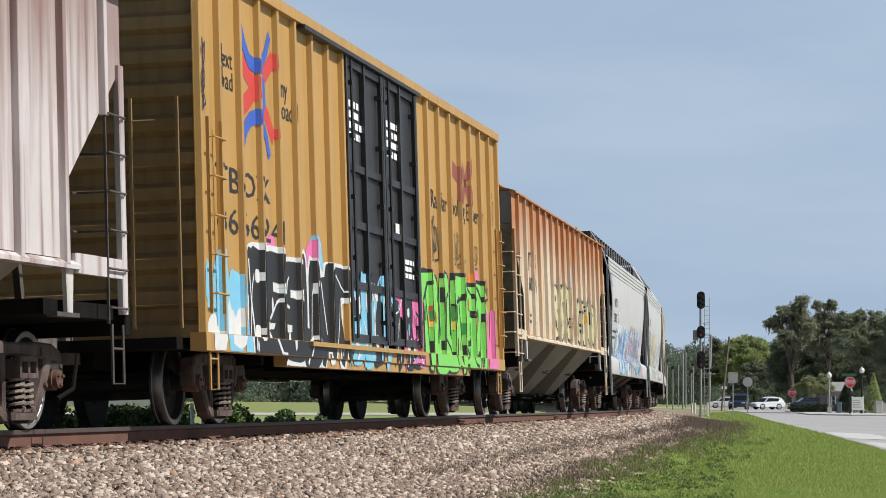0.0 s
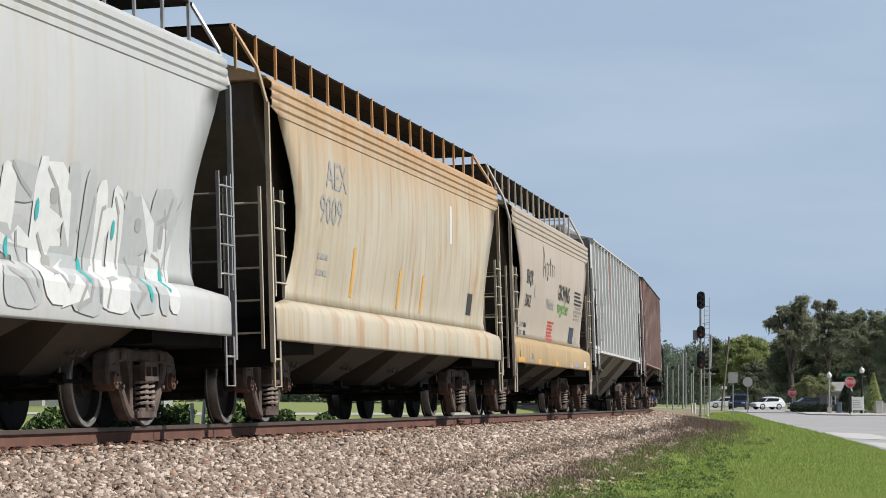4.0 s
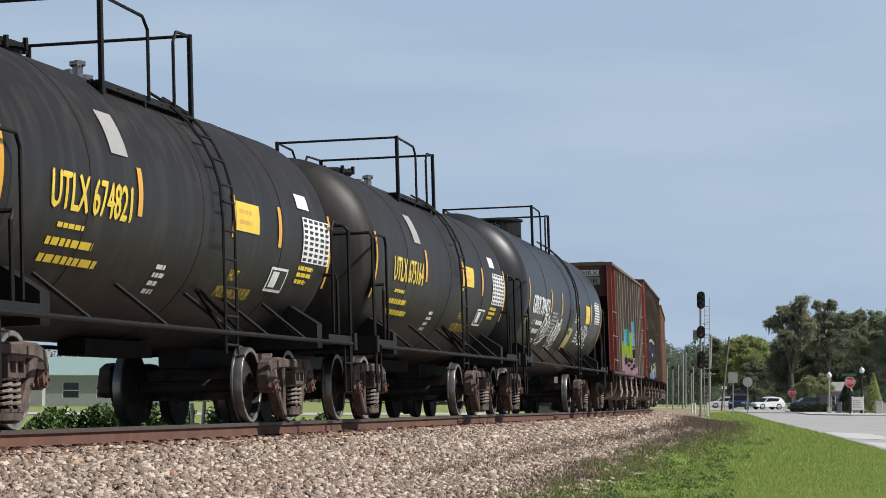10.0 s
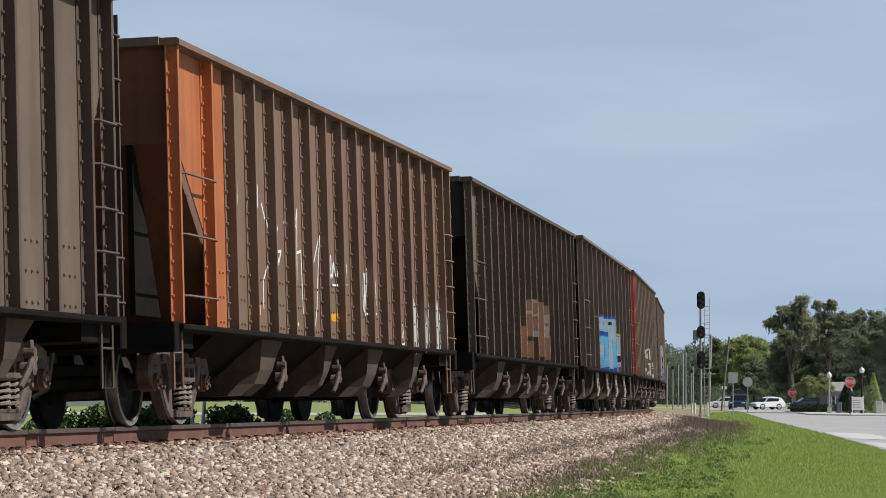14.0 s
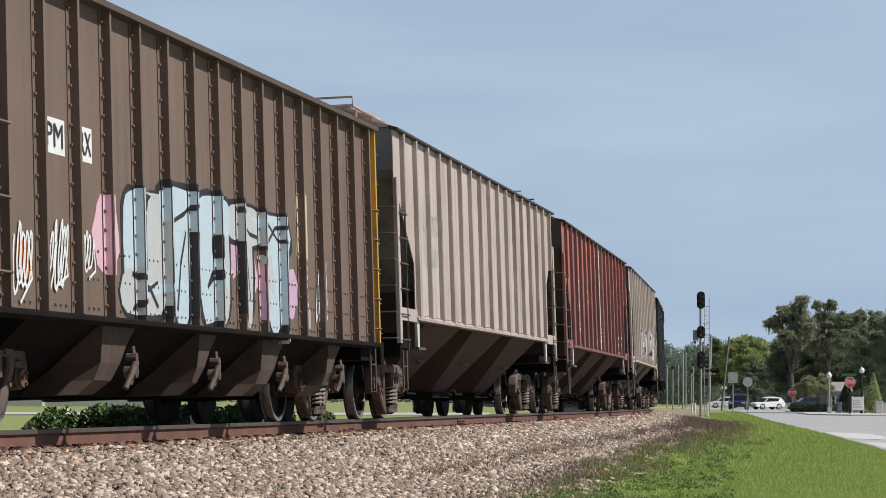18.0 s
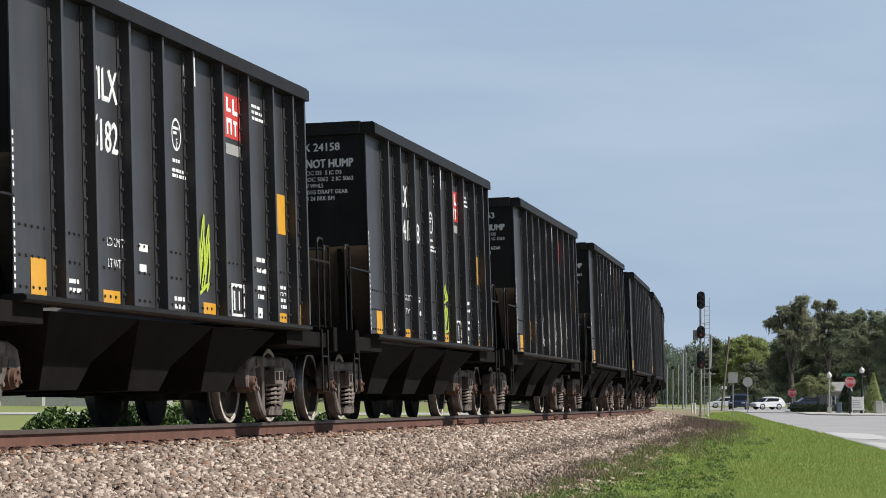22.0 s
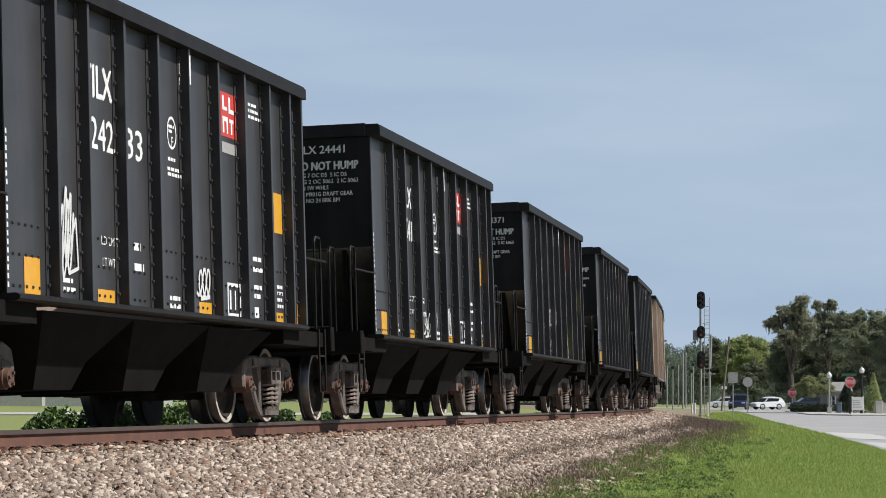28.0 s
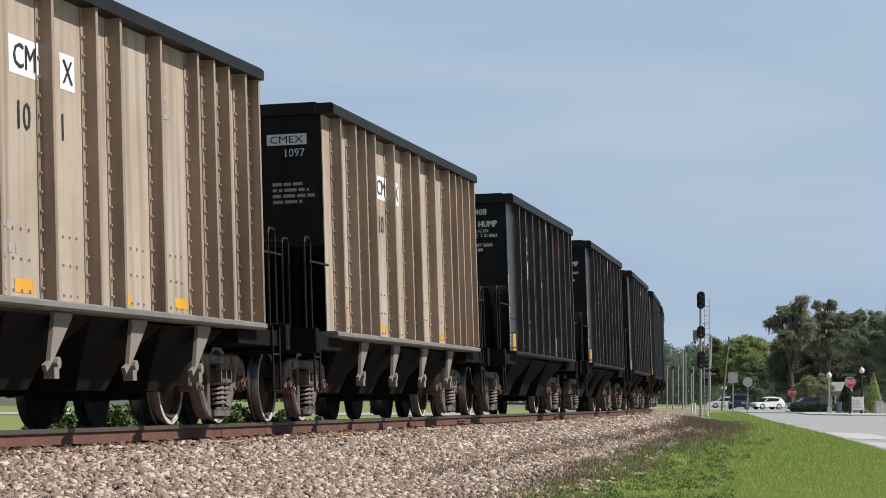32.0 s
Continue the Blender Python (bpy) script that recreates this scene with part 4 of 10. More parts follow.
            stirrup(car, x - q * 0.04, sd * (hl - 0.3), steps or rib, 0.4, 0.95)
        rl = Shape()
        rl.tube([(-0.95, sd * (hl - 0.1), z1 + 0.35), (-0.95, sd * (hl - 0.1), z1 + 0.5), (0.95, sd * (hl - 0.1), z1 + 0.5), (0.95, sd * (hl - 0.1), z1 + 0.35)], 0.018, 5)
        part("roof_rail", rl, rib, car)
        bp = Shape()
        bp.box(-0.95, 0.95, min(sd * (hl - 0.65), sd * (hl - 0.02)), max(sd * (hl - 0.65), sd * (hl - 0.02)), z1 + 0.33, z1 + 0.355)
        part("roof_platform", bp, rib, car)
    _bays(car, length - 3.6, 3, z0 - 0.06, xs - 0.02, bay)
    cs = Shape()
    cs.box(-0.19, 0.19, -half + 1.2, half - 1.2, 0.66, 0.98)
    part("centre_sill", cs, UNDER, car)
    bw = Shape()
    bw.lathe([(0, 0.27), (0.02, 0.28), (0.03, 0.27)], "y", 20, (-0.75, -hl - 0.12, 2.4))
    for q in range(3):
        a = q * 2.094
        bw.tube([(-0.75, -hl - 0.11, 2.4), (-0.75 + 0.27 * math.cos(a), -hl - 0.11, 2.4 + 0.27 * math.sin(a))], 0.014, 5)
    part("brake_wheel", bw, UNDER, car)
    return car, sorted(strips), hl


def _bays(car, span, n, zt, xt, bay, zb=0.42, xb=0.55):
    """Funnel bays under a covered hopper, with outlet gates."""
    bw = span / n
    for i in range(n):
        y = -span / 2 + (i + 0.5) * bw
        b = Shape()
        t, u, zr = bw * 0.36, bw * 0.16, zt + (zt - zb) * 0.65
        b.loft([[(-x, y - q, z), (x, y - q, z), (x, y + q, z), (-x, y + q, z)] for x, q, z in ((xt - 0.02, bw * 0.495, zr), (xt, t, zt), (xb, u, zb))])
        o = part("hopper_bay", b, bay, car)
        g = Shape()
        g.slab(-0.62, 0.62, y - u - 0.08, y + u + 0.08, zb - 0.1, zb)
        g.box(0.62, 0.80, y - 0.12, y + 0.12, zb - 0.08, zb - 0.02)
        g.tube([(0.6, y - u, zb - 0.05), (0.86, y - u, zb - 0.05), (0.86, y + u, zb - 0.05), (0.6, y + u, zb - 0.05)], 0.02, 6)
        g.lathe([(0.0, 0.05), (0.1, 0.05)], "x", 8, (0.84, y - u * 0.5, zb - 0.02))
        part("outlet_gate", g, UNDER, o)
        zz = zt * 0.45 + zb * 0.55
        xx = xt * 0.45 + xb * 0.55
        for dy in (-0.12, 0.12):
            ins = Shape().tube([(xx + 0.0, y + dy, zz), (xx + 0.1, y + dy, zz - 0.02), (xx + 0.1, y + dy + 0.08, zz + 0.02)], 0.02, 5)
            part("vibrator_bracket", ins, CASTING, o)
    return bw


# ---- covered hopper with curved smooth sides ----
def curved_hopper(name, label, centre, length, half, half_bogies, side, trim, end, bay, hw=1.6, z0=0.93, z1=3.95, caps="brown", sill_h=0.5, nbays=4, sillmat=None, board=0.60):
    car = start_car(name, label, "covered hopper", centre, half_bogies, half, caps)
    hl = length / 2
    prof = [(hw - 0.03, z0), (hw - 0.02, z0 + 0.03), (hw - 0.02, z0 + sill_h * 0.7), (hw - 0.05, z0 + sill_h * 0.85), (hw - 0.15, z0 + sill_h), (hw - 0.16, z0 + sill_h + 0.12)]
    zc = z0 + sill_h + 0.12
    for i in range(1, 9):
        q = i / 8
        prof.append((hw - 0.16 + 0.16 * math.sin(q * math.pi * 0.62) / math.sin(math.pi * 0.5), zc + (z1 - 0.42 - zc) * q))
    xt = prof[-1][0]
    for i in range(4):
        z = z1 - 0.42 + 0.1 * i
        prof += [(xt + 0.012, z + 0.01), (xt + 0.012, z + 0.07), (xt - 0.012, z + 0.085)]
    prof.append((xt - 0.05, z1))
    zs = [p[1] for p in prof]
    xsn = [p[0] for p in prof]

    def surf(y, z):
        return float(np.interp(z, zs, xsn))

    def inset(z):
        """How far the side's end edge is cut back at height z."""
        if z < z0 + sill_h:
            return 0.12
        q = (z - z0 - sill_h) / (z1 - 0.35 - z0 - sill_h)
        return 0.35 + 0.95 * max(0.0, math.sin(min(1.0, 1 - q) * math.pi * 0.75)) ** 1.2 if q < 1 else 0.1

    for sd in (1, -1):
        n = 24
        for nm, rows, pm in (("side_sill", prof[:5], sillmat or side), ("side_sheet", prof[4:], side)):
            vs, fs = [], []
            for x, z in rows:
                d = inset(z)
                for j in range(n + 1):
                    y = -hl + d + (length - 2 * d) * j / n
                    vs.append((sd * x, y, z))
            for i in range(len(rows) - 1):
                for j in range(n):
                    a = i * (n + 1) + j
                    fs.append((a, a + 1, a + n + 2, a + n + 1))
            o = part(nm, Shape().add(vs, fs), pm, car, smooth=True)
            md = o.modifiers.new("thickness", "SOLIDIFY")
            md.thickness, md.offset = 0.012, 0.0
        for q in (-0.28, 0.0, 0.28):
            w = Shape()
            w.loft([[(sd * (x + 0.004), q * length - 0.012, z), (sd * (x + 0.004), q * length + 0.012, z), (sd * (x - 0.01), q * length + 0.012, z), (sd * (x - 0.01), q * length - 0.012, z)] for x, z in prof[5:15]])
            part("weld_seam", w, side, car)
    r = Shape()
    r.prism([(-xt + 0.04, z1 - 0.01), (-xt + 0.05, z1 + 0.02), (-0.9, z1 + 0.24), (0, z1 + 0.3), (0.9, z1 + 0.24), (xt - 0.05, z1 + 0.02), (xt - 0.04, z1 - 0.01)], "y", -hl + 0.1, hl - 0.1)
    part("roof", r, side, car)
    core = Shape()
    core.prism([(-hl + 0.25, z1 - 0.02), (hl - 0.25, z1 - 0.02), (hl - 0.25, 3.5), (hl - 2.6, z0 + 0.1), (-hl + 2.6, z0 + 0.1), (-hl + 0.25, 3.5)], "x", -hw + 0.26, hw - 0.26)
    part("end_bulkhead", core, end, car)
    wk = Shape()
    for x in (-0.85, 0.85):
        wk.box(x - 0.33, x + 0.33, -hl - 0.05, hl + 0.05, z1 + board, z1 + board + 0.025)
        wk.box(x - 0.01, x + 0.01, -hl - 0.05, hl + 0.05, z1 + board - 0.02, z1 + board)
    wk.box(-1.19, 1.19, -hl - 0.06, -hl + 0.6, z1 + board + 0.003, z1 + board + 0.028)
    wk.box(-1.19, 1.19, hl - 0.6, hl + 0.06, z1 + board + 0.003, z1 + board + 0.028)
    part("running_board", wk, UNDER, car)
    k = int(length / 0.9)
    sup = Shape().slab(-0.018, 0.018, -0.018, 0.018, z1 + 0.12, z1 + board + 0.04, 0.005).mesh("board_bracket", [trim])
    for i in range(k + 1):
        y = -hl + 0.1 + (length - 0.2) * i / k
        for x in (1.18, -1.18):
            part("board_bracket", sup, None, car, at=(x, y, 0))
    for sd in (-1, 1):
        yo = half - 0.74
        pf = Shape()
        lo, hi = sorted((sd * (hl - 2.4), sd * yo))
        pf.box(-hw + 0.14, hw - 0.14, lo, hi, z0 - 0.12, z0 + 0.05)
        lo, hi = sorted((sd * (yo - 0.1), sd * (yo + 0.03)))
        pf.slab(-hw + 0.05, hw - 0.05, lo, hi, z0 - 0.3, z0 + 0.06)
        part("end_platform", pf, UNDER, car)
        for x in (hw - 0.03, -hw + 0.03):
            q = 1 if x > 0 else -1
            st = Shape()
            lo, hi = sorted((sd * (hl - 0.0), sd * (hl + 0.06)))
            st.box(x - 0.025, x + 0.025, lo, hi, z0 - 0.25, z1 - 0.3)
            st.tube([(x, sd * (hl + 0.04), z1 - 0.3), (x - q * 0.1, sd * (hl + 0.04), z1 + 0.1), (x - q * 0.4, sd * (hl + 0.04), z1 + board + 0.02)], 0.026, 6)
            part("corner_post", st, trim, car)
            ladder(car, x, sd * (hl - 0.28), z0 + 0.5, z0 + 1.75, trim, 4, 0.42)
            ladder(car, x - q * 0.3, sd * (hl + 0.12), z0 - 0.1, z0 + 1.75, trim, 5, 0.42, "x")
            stirrup(car, x, sd * (hl - 0.15), trim, 0.4, z0)
    _bays(car, length - 3.4, nbays, z0 + 0.04, hw - 0.3, bay, 0.5, 0.55)
    cs = Shape()
    cs.box(-0.19, 0.19, -half + 1.2, half - 1.2, 0.66, 0.98)
    part("centre_sill", cs, UNDER, car)
    zb = sorted(set(zs))
    return car, surf, zb, hl


# ---- tank car ----
def tank_car(name, label, centre, length, half, half_bogies, shell, caps="brown", r=1.4, zc=2.3, dome=False, band=0.1):
    car = start_car(name, label, "tank car", centre, half_bogies, half, caps)
    hl = length / 2
    tl = half - 0.98
    prof = [(-tl, 0.001)]
    for i in range(1, 9):
        q = i / 8 * math.pi / 2
        prof.append((-tl + 0.62 * (1 - math.cos(q)), r * math.sin(q)))
    prof += [(y, r) for y in np.linspace(-tl + 0.75, tl - 0.75, 9)]
    prof += [(-a, b) for a, b in prof[:9][::-1]]
    sh = Shape().lathe(prof, "y", 48, (0, 0, zc), caps=False)
    part("tank", sh, shell, car, smooth=True)
    for y in (-tl * 0.55, tl * 0.55, 0.2):
        s = Shape().lathe([(y - 0.02, r - 0.01), (y - 0.015, r + 0.006), (y + 0.015, r + 0.006), (y + 0.02, r - 0.01)], "y", 48, (0, 0, zc), caps=False)
        part("weld_seam", s, shell, car, smooth=True)

    def surf(y, z):
        return math.sqrt(max(0.0, r * r - (z - zc) ** 2))

    for sd in (1, -1):
        p = Shape()
        p.tube([(sd * 1.52, -half + 0.95, 0.98), (sd * 1.52, half - 0.95, 0.98)], 0.026, 7)
        part("side_rail", p, BLACKPAINT, car)
        for y in (-tl * 0.62, -tl * 0.25, tl * 0.12, tl * 0.35, tl * 0.62):
            b = Shape()
            b.tube([(sd * 1.52, y, 0.98), (sd * 0.98, y - 0.35, zc - 0.8)], 0.025, 5)
            part("rail_bracket", b, BLACKPAINT, car)
    for sd in (-1, 1):
        yo = half - 0.74
        pf = Shape()
        lo, hi = sorted((sd * (yo - 1.35), sd * yo))
        pf.box(-1.5, 1.5, lo, hi, 0.98, 1.08)
        lo, hi = sorted((sd * (yo - 0.1), sd * (yo + 0.03)))
        pf.slab(-1.54, 1.54, lo, hi, 0.9, 1.12)
        pf.box(-0.2, 0.2, sd * (half_bogies) - 1.4, sd * (half_bogies) + 1.4, 0.68, 0.98)
        part("end_platform", pf, BLACKPAINT, car)
        sd_ = Shape()
        for x in (-1, 1):
            y0 = sd * half_bogies
            sd_.prism([(x * 1.45, 0.9), (x * 1.45, 1.2), (x * 1.0, 1.5), (x * 0.3, 1.02), (x * 0.3, 0.9)], "y", y0 - 0.12, y0 + 0.12)
        part("tank_saddle", sd_, BLACKPAINT, car)
        for x in (1.48, -1.48):
            for k, dy in ((1.42, 0.1), (0.72, 0.75)):
                h = Shape()
                yb = sd * (yo - dy)
                h.tube([(x, yb, 1.05), (x, yb, 1.05 + k), (x, yb - sd * 0.06, 1.13 + k), (x * 0.62, yb - sd * 0.06, 1.13 + k)] if dy > 0.5 else
                       [(x, yb, 0.6), (x, yb, 1.05 + k), (x * 0.97, yb, 1.11 + k), (x * 0.6, yb, 1.11 + k)], 0.024, 6)
                part("handrail", h, BLACKPAINT, car)
            stirrup(car, x, sd * (yo - 0.3), BLACKPAINT, 0.36, 1.0)
            h = Shape()
            h.tube([(x, sd * (yo - 0.06), 1.1), (x, sd * (yo - 0.06), 2.45), (x, sd * (yo - 0.45), 2.52), (x, sd * (yo - 0.9), 2.52), (x, sd * (yo - 1.0), 2.4), (x, sd * (yo - 1.0), 1.1)], 0.02, 6)
            part("end_railing", h, BLACKPAINT, car)
    res = Shape().lathe([(-0.45, 0.05), (-0.4, 0.19), (0.35, 0.19), (0.42, 0.05)], "y", 16, (0.75, half_bogies - 0.1 + 0.9, 1.35))
    part("air_reservoir", res, BLACKPAINT, car, smooth=True)
    zt = 3.54 if dome else 3.45
    for lo, hi in ((-0.95, -0.78), (0.78, 0.95)):
        pl = Shape()
        for k in range(4):
            a = lo + (hi - lo) * k / 4
            pl.box(a, a + 0.03, -1.72, 1.24, zt + 0.0, zt + 0.03)
        for k in range(7):
            pl.box(lo, hi, -1.7 + k * 0.48, -1.66 + k * 0.48, zt - 0.015, zt + 0.0)
        part("top_platform", pl, BLACKPAINT, car)
    for x in (-0.9, 0.9):
        part("platform_beam", Shape().box(x - 0.04, x + 0.04, -1.74, 1.26, zt - 0.04, zt + 0.0), BLACKPAINT, car)
        for y in (-1.6, -0.3, 1.1):
            part("platform_leg", Shape().box(x - 0.03, x + 0.03, y - 0.03, y + 0.03, zc + math.sqrt(r * r - 0.87) - 0.03, zt - 0.02), BLACKPAINT, car)
    for y, q in ((-1.76, 1), (1.27, -1)):
        rail = Shape()
        rail.tube([(-0.95, y + q * 1.2, zt + 0.05), (-0.95, y + q * 1.2, zt + 0.72), (-0.95, y + q * 1.0, zt + 0.86), (-0.95, y + q * 0.03, zt + 0.88), (0.95, y + q * 0.03, zt + 0.88), (0.95, y + q * (1.35 if q > 0 else 0.5), zt + 0.86), (0.95, y + q * (1.52 if q > 0 else 0.62), zt + 0.74), (0.95, y + q * (1.52 if q > 0 else 0.62), zt - 0.02)], 0.019, 6)
        part("top_railing", rail, BLACKPAINT, car)
        for x in (-0.95, 0.95):
            part("railing_post", Shape().slab(x - 0.028, x + 0.028, y - 0.028, y + 0.028, zt - 0.12, zt + 0.9), BLACKPAINT, car)
    zt = zc + r - 0.1
    mw = Shape()
    mw.lathe([(zt - 0.05, 0.3), (zt + 0.14, 0.3), (zt + 0.15, 0.36), (zt + 0.19, 0.36), (zt + 0.24, 0.2), (zt + 0.25, 0.001)], "z", 18, (0, -2.3, 0))
    for q in range(8):
        a = q * math.pi / 4
        mw.lathe([(zt + 0.13, 0.03), (zt + 0.25, 0.03)], "z", 6, (0.36 * math.cos(a), -2.3 + 0.36 * math.sin(a), 0))
    part("manway", mw, BLACKPAINT, car)
    for y in (0.0, 0.6, 1.1):
        vl = Shape()
        vl.lathe([(zt - 0.05, 0.1), (zt + 0.12, 0.1), (zt + 0.13, 0.06), (zt + 0.24, 0.06), (zt + 0.26, 0.09), (zt + 0.3, 0.09), (zt + 0.32, 0.001)], "z", 10, (0.15 * (-1) ** int(y * 5), y - 0.2, 0))
        part("valve", vl, STEEL, car)
    if dome:
        d = Shape()
        d.lathe([(zt - 0.1, 0.52), (zt + 0.4, 0.52), (zt + 0.42, 0.56), (zt + 0.46, 0.56), (zt + 0.5, 0.4), (zt + 0.51, 0.001)], "z", 24, (0, -0.2, 0))
        part("valve_housing", d, BLACKPAINT, car)
    # side ladder over the shell
    lad = Shape()
    for y in (0.55, 1.0):
        pts = [(r + 0.1, y, 0.75), (r + 0.1, y, zc - 0.1)]
        for i in range(1, 7):
            q = i / 6 * radians(62)
            pts.append(((r + 0.1) * math.cos(q), y, zc + (r + 0.1) * math.sin(q)))
        lad.tube(pts, 0.017, 5)
    for i in range(6):
        z = 0.85 + i * 0.31
        lad.tube([(r + 0.1, 0.55, z), (r + 0.1, 1.0, z)], 0.016, 5)
    for i in range(1, 6):
        q = i / 5.5 * radians(62)
        x, z = (r + 0.1) * math.cos(q), zc + (r + 0.1) * math.sin(q)
        lad.tube([(x, 0.55, z), (x, 1.0, z)], 0.016, 5)
    part("side_ladder", lad, BLACKPAINT, car)
    ap = Shape()
    ap.tube([(1.52, 0.4, 0.98), (1.05, 0.8, zc - 0.75), (1.52, 1.15, 0.98)], 0.025, 5)
    ap.box(0.15, 0.45, -1.0, 1.2, 0.75, 0.92)
    part("underframe_rigging", ap, UNDER, car)
    zb = [zc - r * 0.93 + 0.06 * i for i in range(int(r * 1.87 / 0.06) + 1)]
    return car, surf, zb, tl


# ---- box car ----
def box_car(name, label, centre, length, half, half_bogies, side, door, end, roof):
    car = start_car(name, label, "box car", centre, half_bogies, half)
    hl = length / 2
    hw, z0, z1 = 1.6, 0.9, 4.85
    rd = 0.07
    xs = hw - rd
    strips = []
    d0, d1 = -2.7, 2.07
    nl, nr = 8, 8
    groups = ((-hl, d0, nl), (d1, hl, nr))
    for sd in (1, -1):
        for a, b, n in groups:
            st = (b - a) / n
            me = Shape().box(xs - 0.012, xs, -st / 2, st / 2, z0, z1).mesh("side_panel", [side])
            for i in range(n):
                y = (a + (i + 0.5) * st)
                o = part("side_panel", me, None, car, at=(0, y * sd, 0))
                if sd < 0:
                    o.rotation_euler = (0, 0, math.pi)
                if sd > 0:
                    strips.append((a + i * st + 0.05, a + (i + 1) * st - 0.05, xs))
    rib = Shape().prism([(xs, -0.055), (hw - 0.008, -0.04), (hw, -0.03), (hw, 0.03), (hw - 0.008, 0.04), (xs, 0.055)], "z", z0 + 0.05, z1 - 0.05).mesh("side_post", [side])
    for a, b, n in groups:
        for i in range(n + 1):
            y = min(max(a + (b - a) * i / n, -hl + 0.06), hl - 0.06)
            part("side_post", rib, None, car, at=(0, y, 0))
            o = part("side_post", rib, None, car, at=(0, -y, 0))
            o.rotation_euler = (0, 0, math.pi)
            strips.append((y - 0.03, y + 0.03, hw))
    for sd in (1, -1):
        s = Shape()
        s.prism([(sd * (xs - 0.1), z0 - 0.14), (sd * (hw + 0.005), z0 - 0.14), (sd * (hw + 0.005), z0 + 0.05), (sd * (xs - 0.1), z0 + 0.05)], "y", -hl, hl)
        s.prism([(sd * (xs - 0.1), z0 - 0.26), (sd * (hw - 0.02), z0 - 0.26), (sd * (hw - 0.02), z0 - 0.14), (sd * (xs - 0.1), z0 - 0.14)], "y", -hl + 3.4, hl - 3.4)
        part("side_sill", s, side, car)
        t = Shape()
        t.prism([(sd * (xs - 0.1), z1 - 0.05), (sd * (hw + 0.02), z1 - 0.05), (sd * (hw + 0.02), z1 + 0.08), (sd * (xs - 0.1), z1 + 0.1)], "y", -hl, hl)
        part("roof_eave", t, side, car)
    # two plug doors with raised frames
    for k, (a, b) in enumerate(((d0 + 0.06, (d0 + d1) / 2 - 0.015), ((d0 + d1) / 2 + 0.015, d1 - 0.06))):
        for sd in (1, -1):
            if sd < 0:
                a, b = -b, -a
            lo, hi = sorted((sd * (xs - 0.01), sd * (xs + 0.02)))
            d = part("door", Shape().box(lo, hi, a, b, z0 + 0.1, z1 - 0.12), door, car, "black steel plug door")
            rows = (z0 + 0.1, 1.75, 2.55, 3.3, z1 - 0.12)
            cols = (a, (a * 0.52 + b * 0.48), b)
            for z in rows:
                lo, hi = sorted((sd * (xs + 0.02), sd * (xs + 0.07)))
                zz = min(max(z, z0 + 0.16), z1 - 0.18)
                part("door_rail", Shape().box(lo, hi, a + 0.01, b - 0.01, zz - 0.05, zz + 0.05), door, d)
            for y in cols:
                lo, hi = sorted((sd * (xs + 0.021), sd * (xs + 0.09)))
                yy = min(max(y, a + 0.05), b - 0.05)
                part("door_stile", Shape().box(lo, hi, yy - 0.045, yy + 0.045, z0 + 0.102, z1 - 0.122), door, d)
            for y in (a + 0.25, b - 0.25):
                lb = Shape()
                lb.tube([(sd * (hw + 0.03), y, z0 + 0.15), (sd * (hw + 0.03), y, z1 - 0.15)], 0.022, 6)
                for z in (1.3, 2.1, 2.9, 3.7, 4.4):
                    lo, hi = sorted((sd * (xs + 0.02), sd * (hw + 0.05)))
                    lb.box(lo, hi, y - 0.05, y + 0.05, z - 0.03, z + 0.03)
                part("lock_bar", lb, door, d)
    for z in (z0 + 0.02, z1 - 0.09):
        tr = Shape()
        tr.box(xs + 0.0, hw + 0.06, d0 - 2.3, d1 + 0.1, z - 0.025, z + 0.03)
        part("door_track", tr, side if z < 2 else door, car)
    r = Shape()
    r.prism([(-xs + 0.105, z1 + 0.05), (-xs + 0.105, z1 + 0.1), (0, z1 + 0.22), (xs - 0.105, z1 + 0.1), (xs - 0.105, z1 + 0.05)], "y", -hl + 0.01, hl - 0.01)
    part("roof", r, roof, car)
    for sd in (-1, 1):
        prof = []
        nz = 11
        for i in range(nz):
            z = z0 + (z1 - z0) * i / nz
            h = (z1 - z0) / nz
            prof += [(sd * (hl - 0.02), z), (sd * (hl - 0.02), z + h * 0.35), (sd * (hl - 0.10), z + h * 0.5), (sd * (hl - 0.10), z + h * 0.85)]
        prof.append((sd * (hl - 0.02), z1))
        prof += [(sd * (hl - 0.2), z1), (sd * (hl - 0.2), z0)]
        e = Shape()
        e.prism(prof, "x", -xs + 0.013, xs - 0.013)
        part("end_sheet", e, end, car)
        pf = Shape()
        lo, hi = sorted((sd * (hl - 0.3), sd * (half - 0.74)))
        pf.box(-1.35, 1.35, lo, hi, 0.78, 0.9)
        part("end_platform", pf, UNDER, car)
        for x in (hw + 0.01, -hw - 0.01):
            ladder(car, x, sd * (hl - 0.42), 1.15, 3.2, side, 5, 0.5, out=0.07)
            stirrup(car, x - (0.05 if x > 0 else -0.05), sd * (hl - 0.42), side, 0.36, 0.9)
            ladder(car, x - (0.5 if x > 0 else -0.5), sd * (hl + 0.06), 1.0, 3.4, end, 5, 0.5, "x")
    fl = Shape()
    fl.box(-xs + 0.02, xs - 0.02, -hl + 0.21, hl - 0.21, z0 - 0.1, z0 + 0.0)
    fl.box(-0.3, 0.3, -half + 1.2, half - 1.2, 0.6, 0.82)
    for y in np.linspace(-hl + 3, hl - 3, 7):
        fl.box(-1.4, 1.4, float(y) - 0.06, float(y) + 0.06, 0.66, 0.83)
    part("underframe", fl, UNDER, car)
    return car, sorted(strips), hl


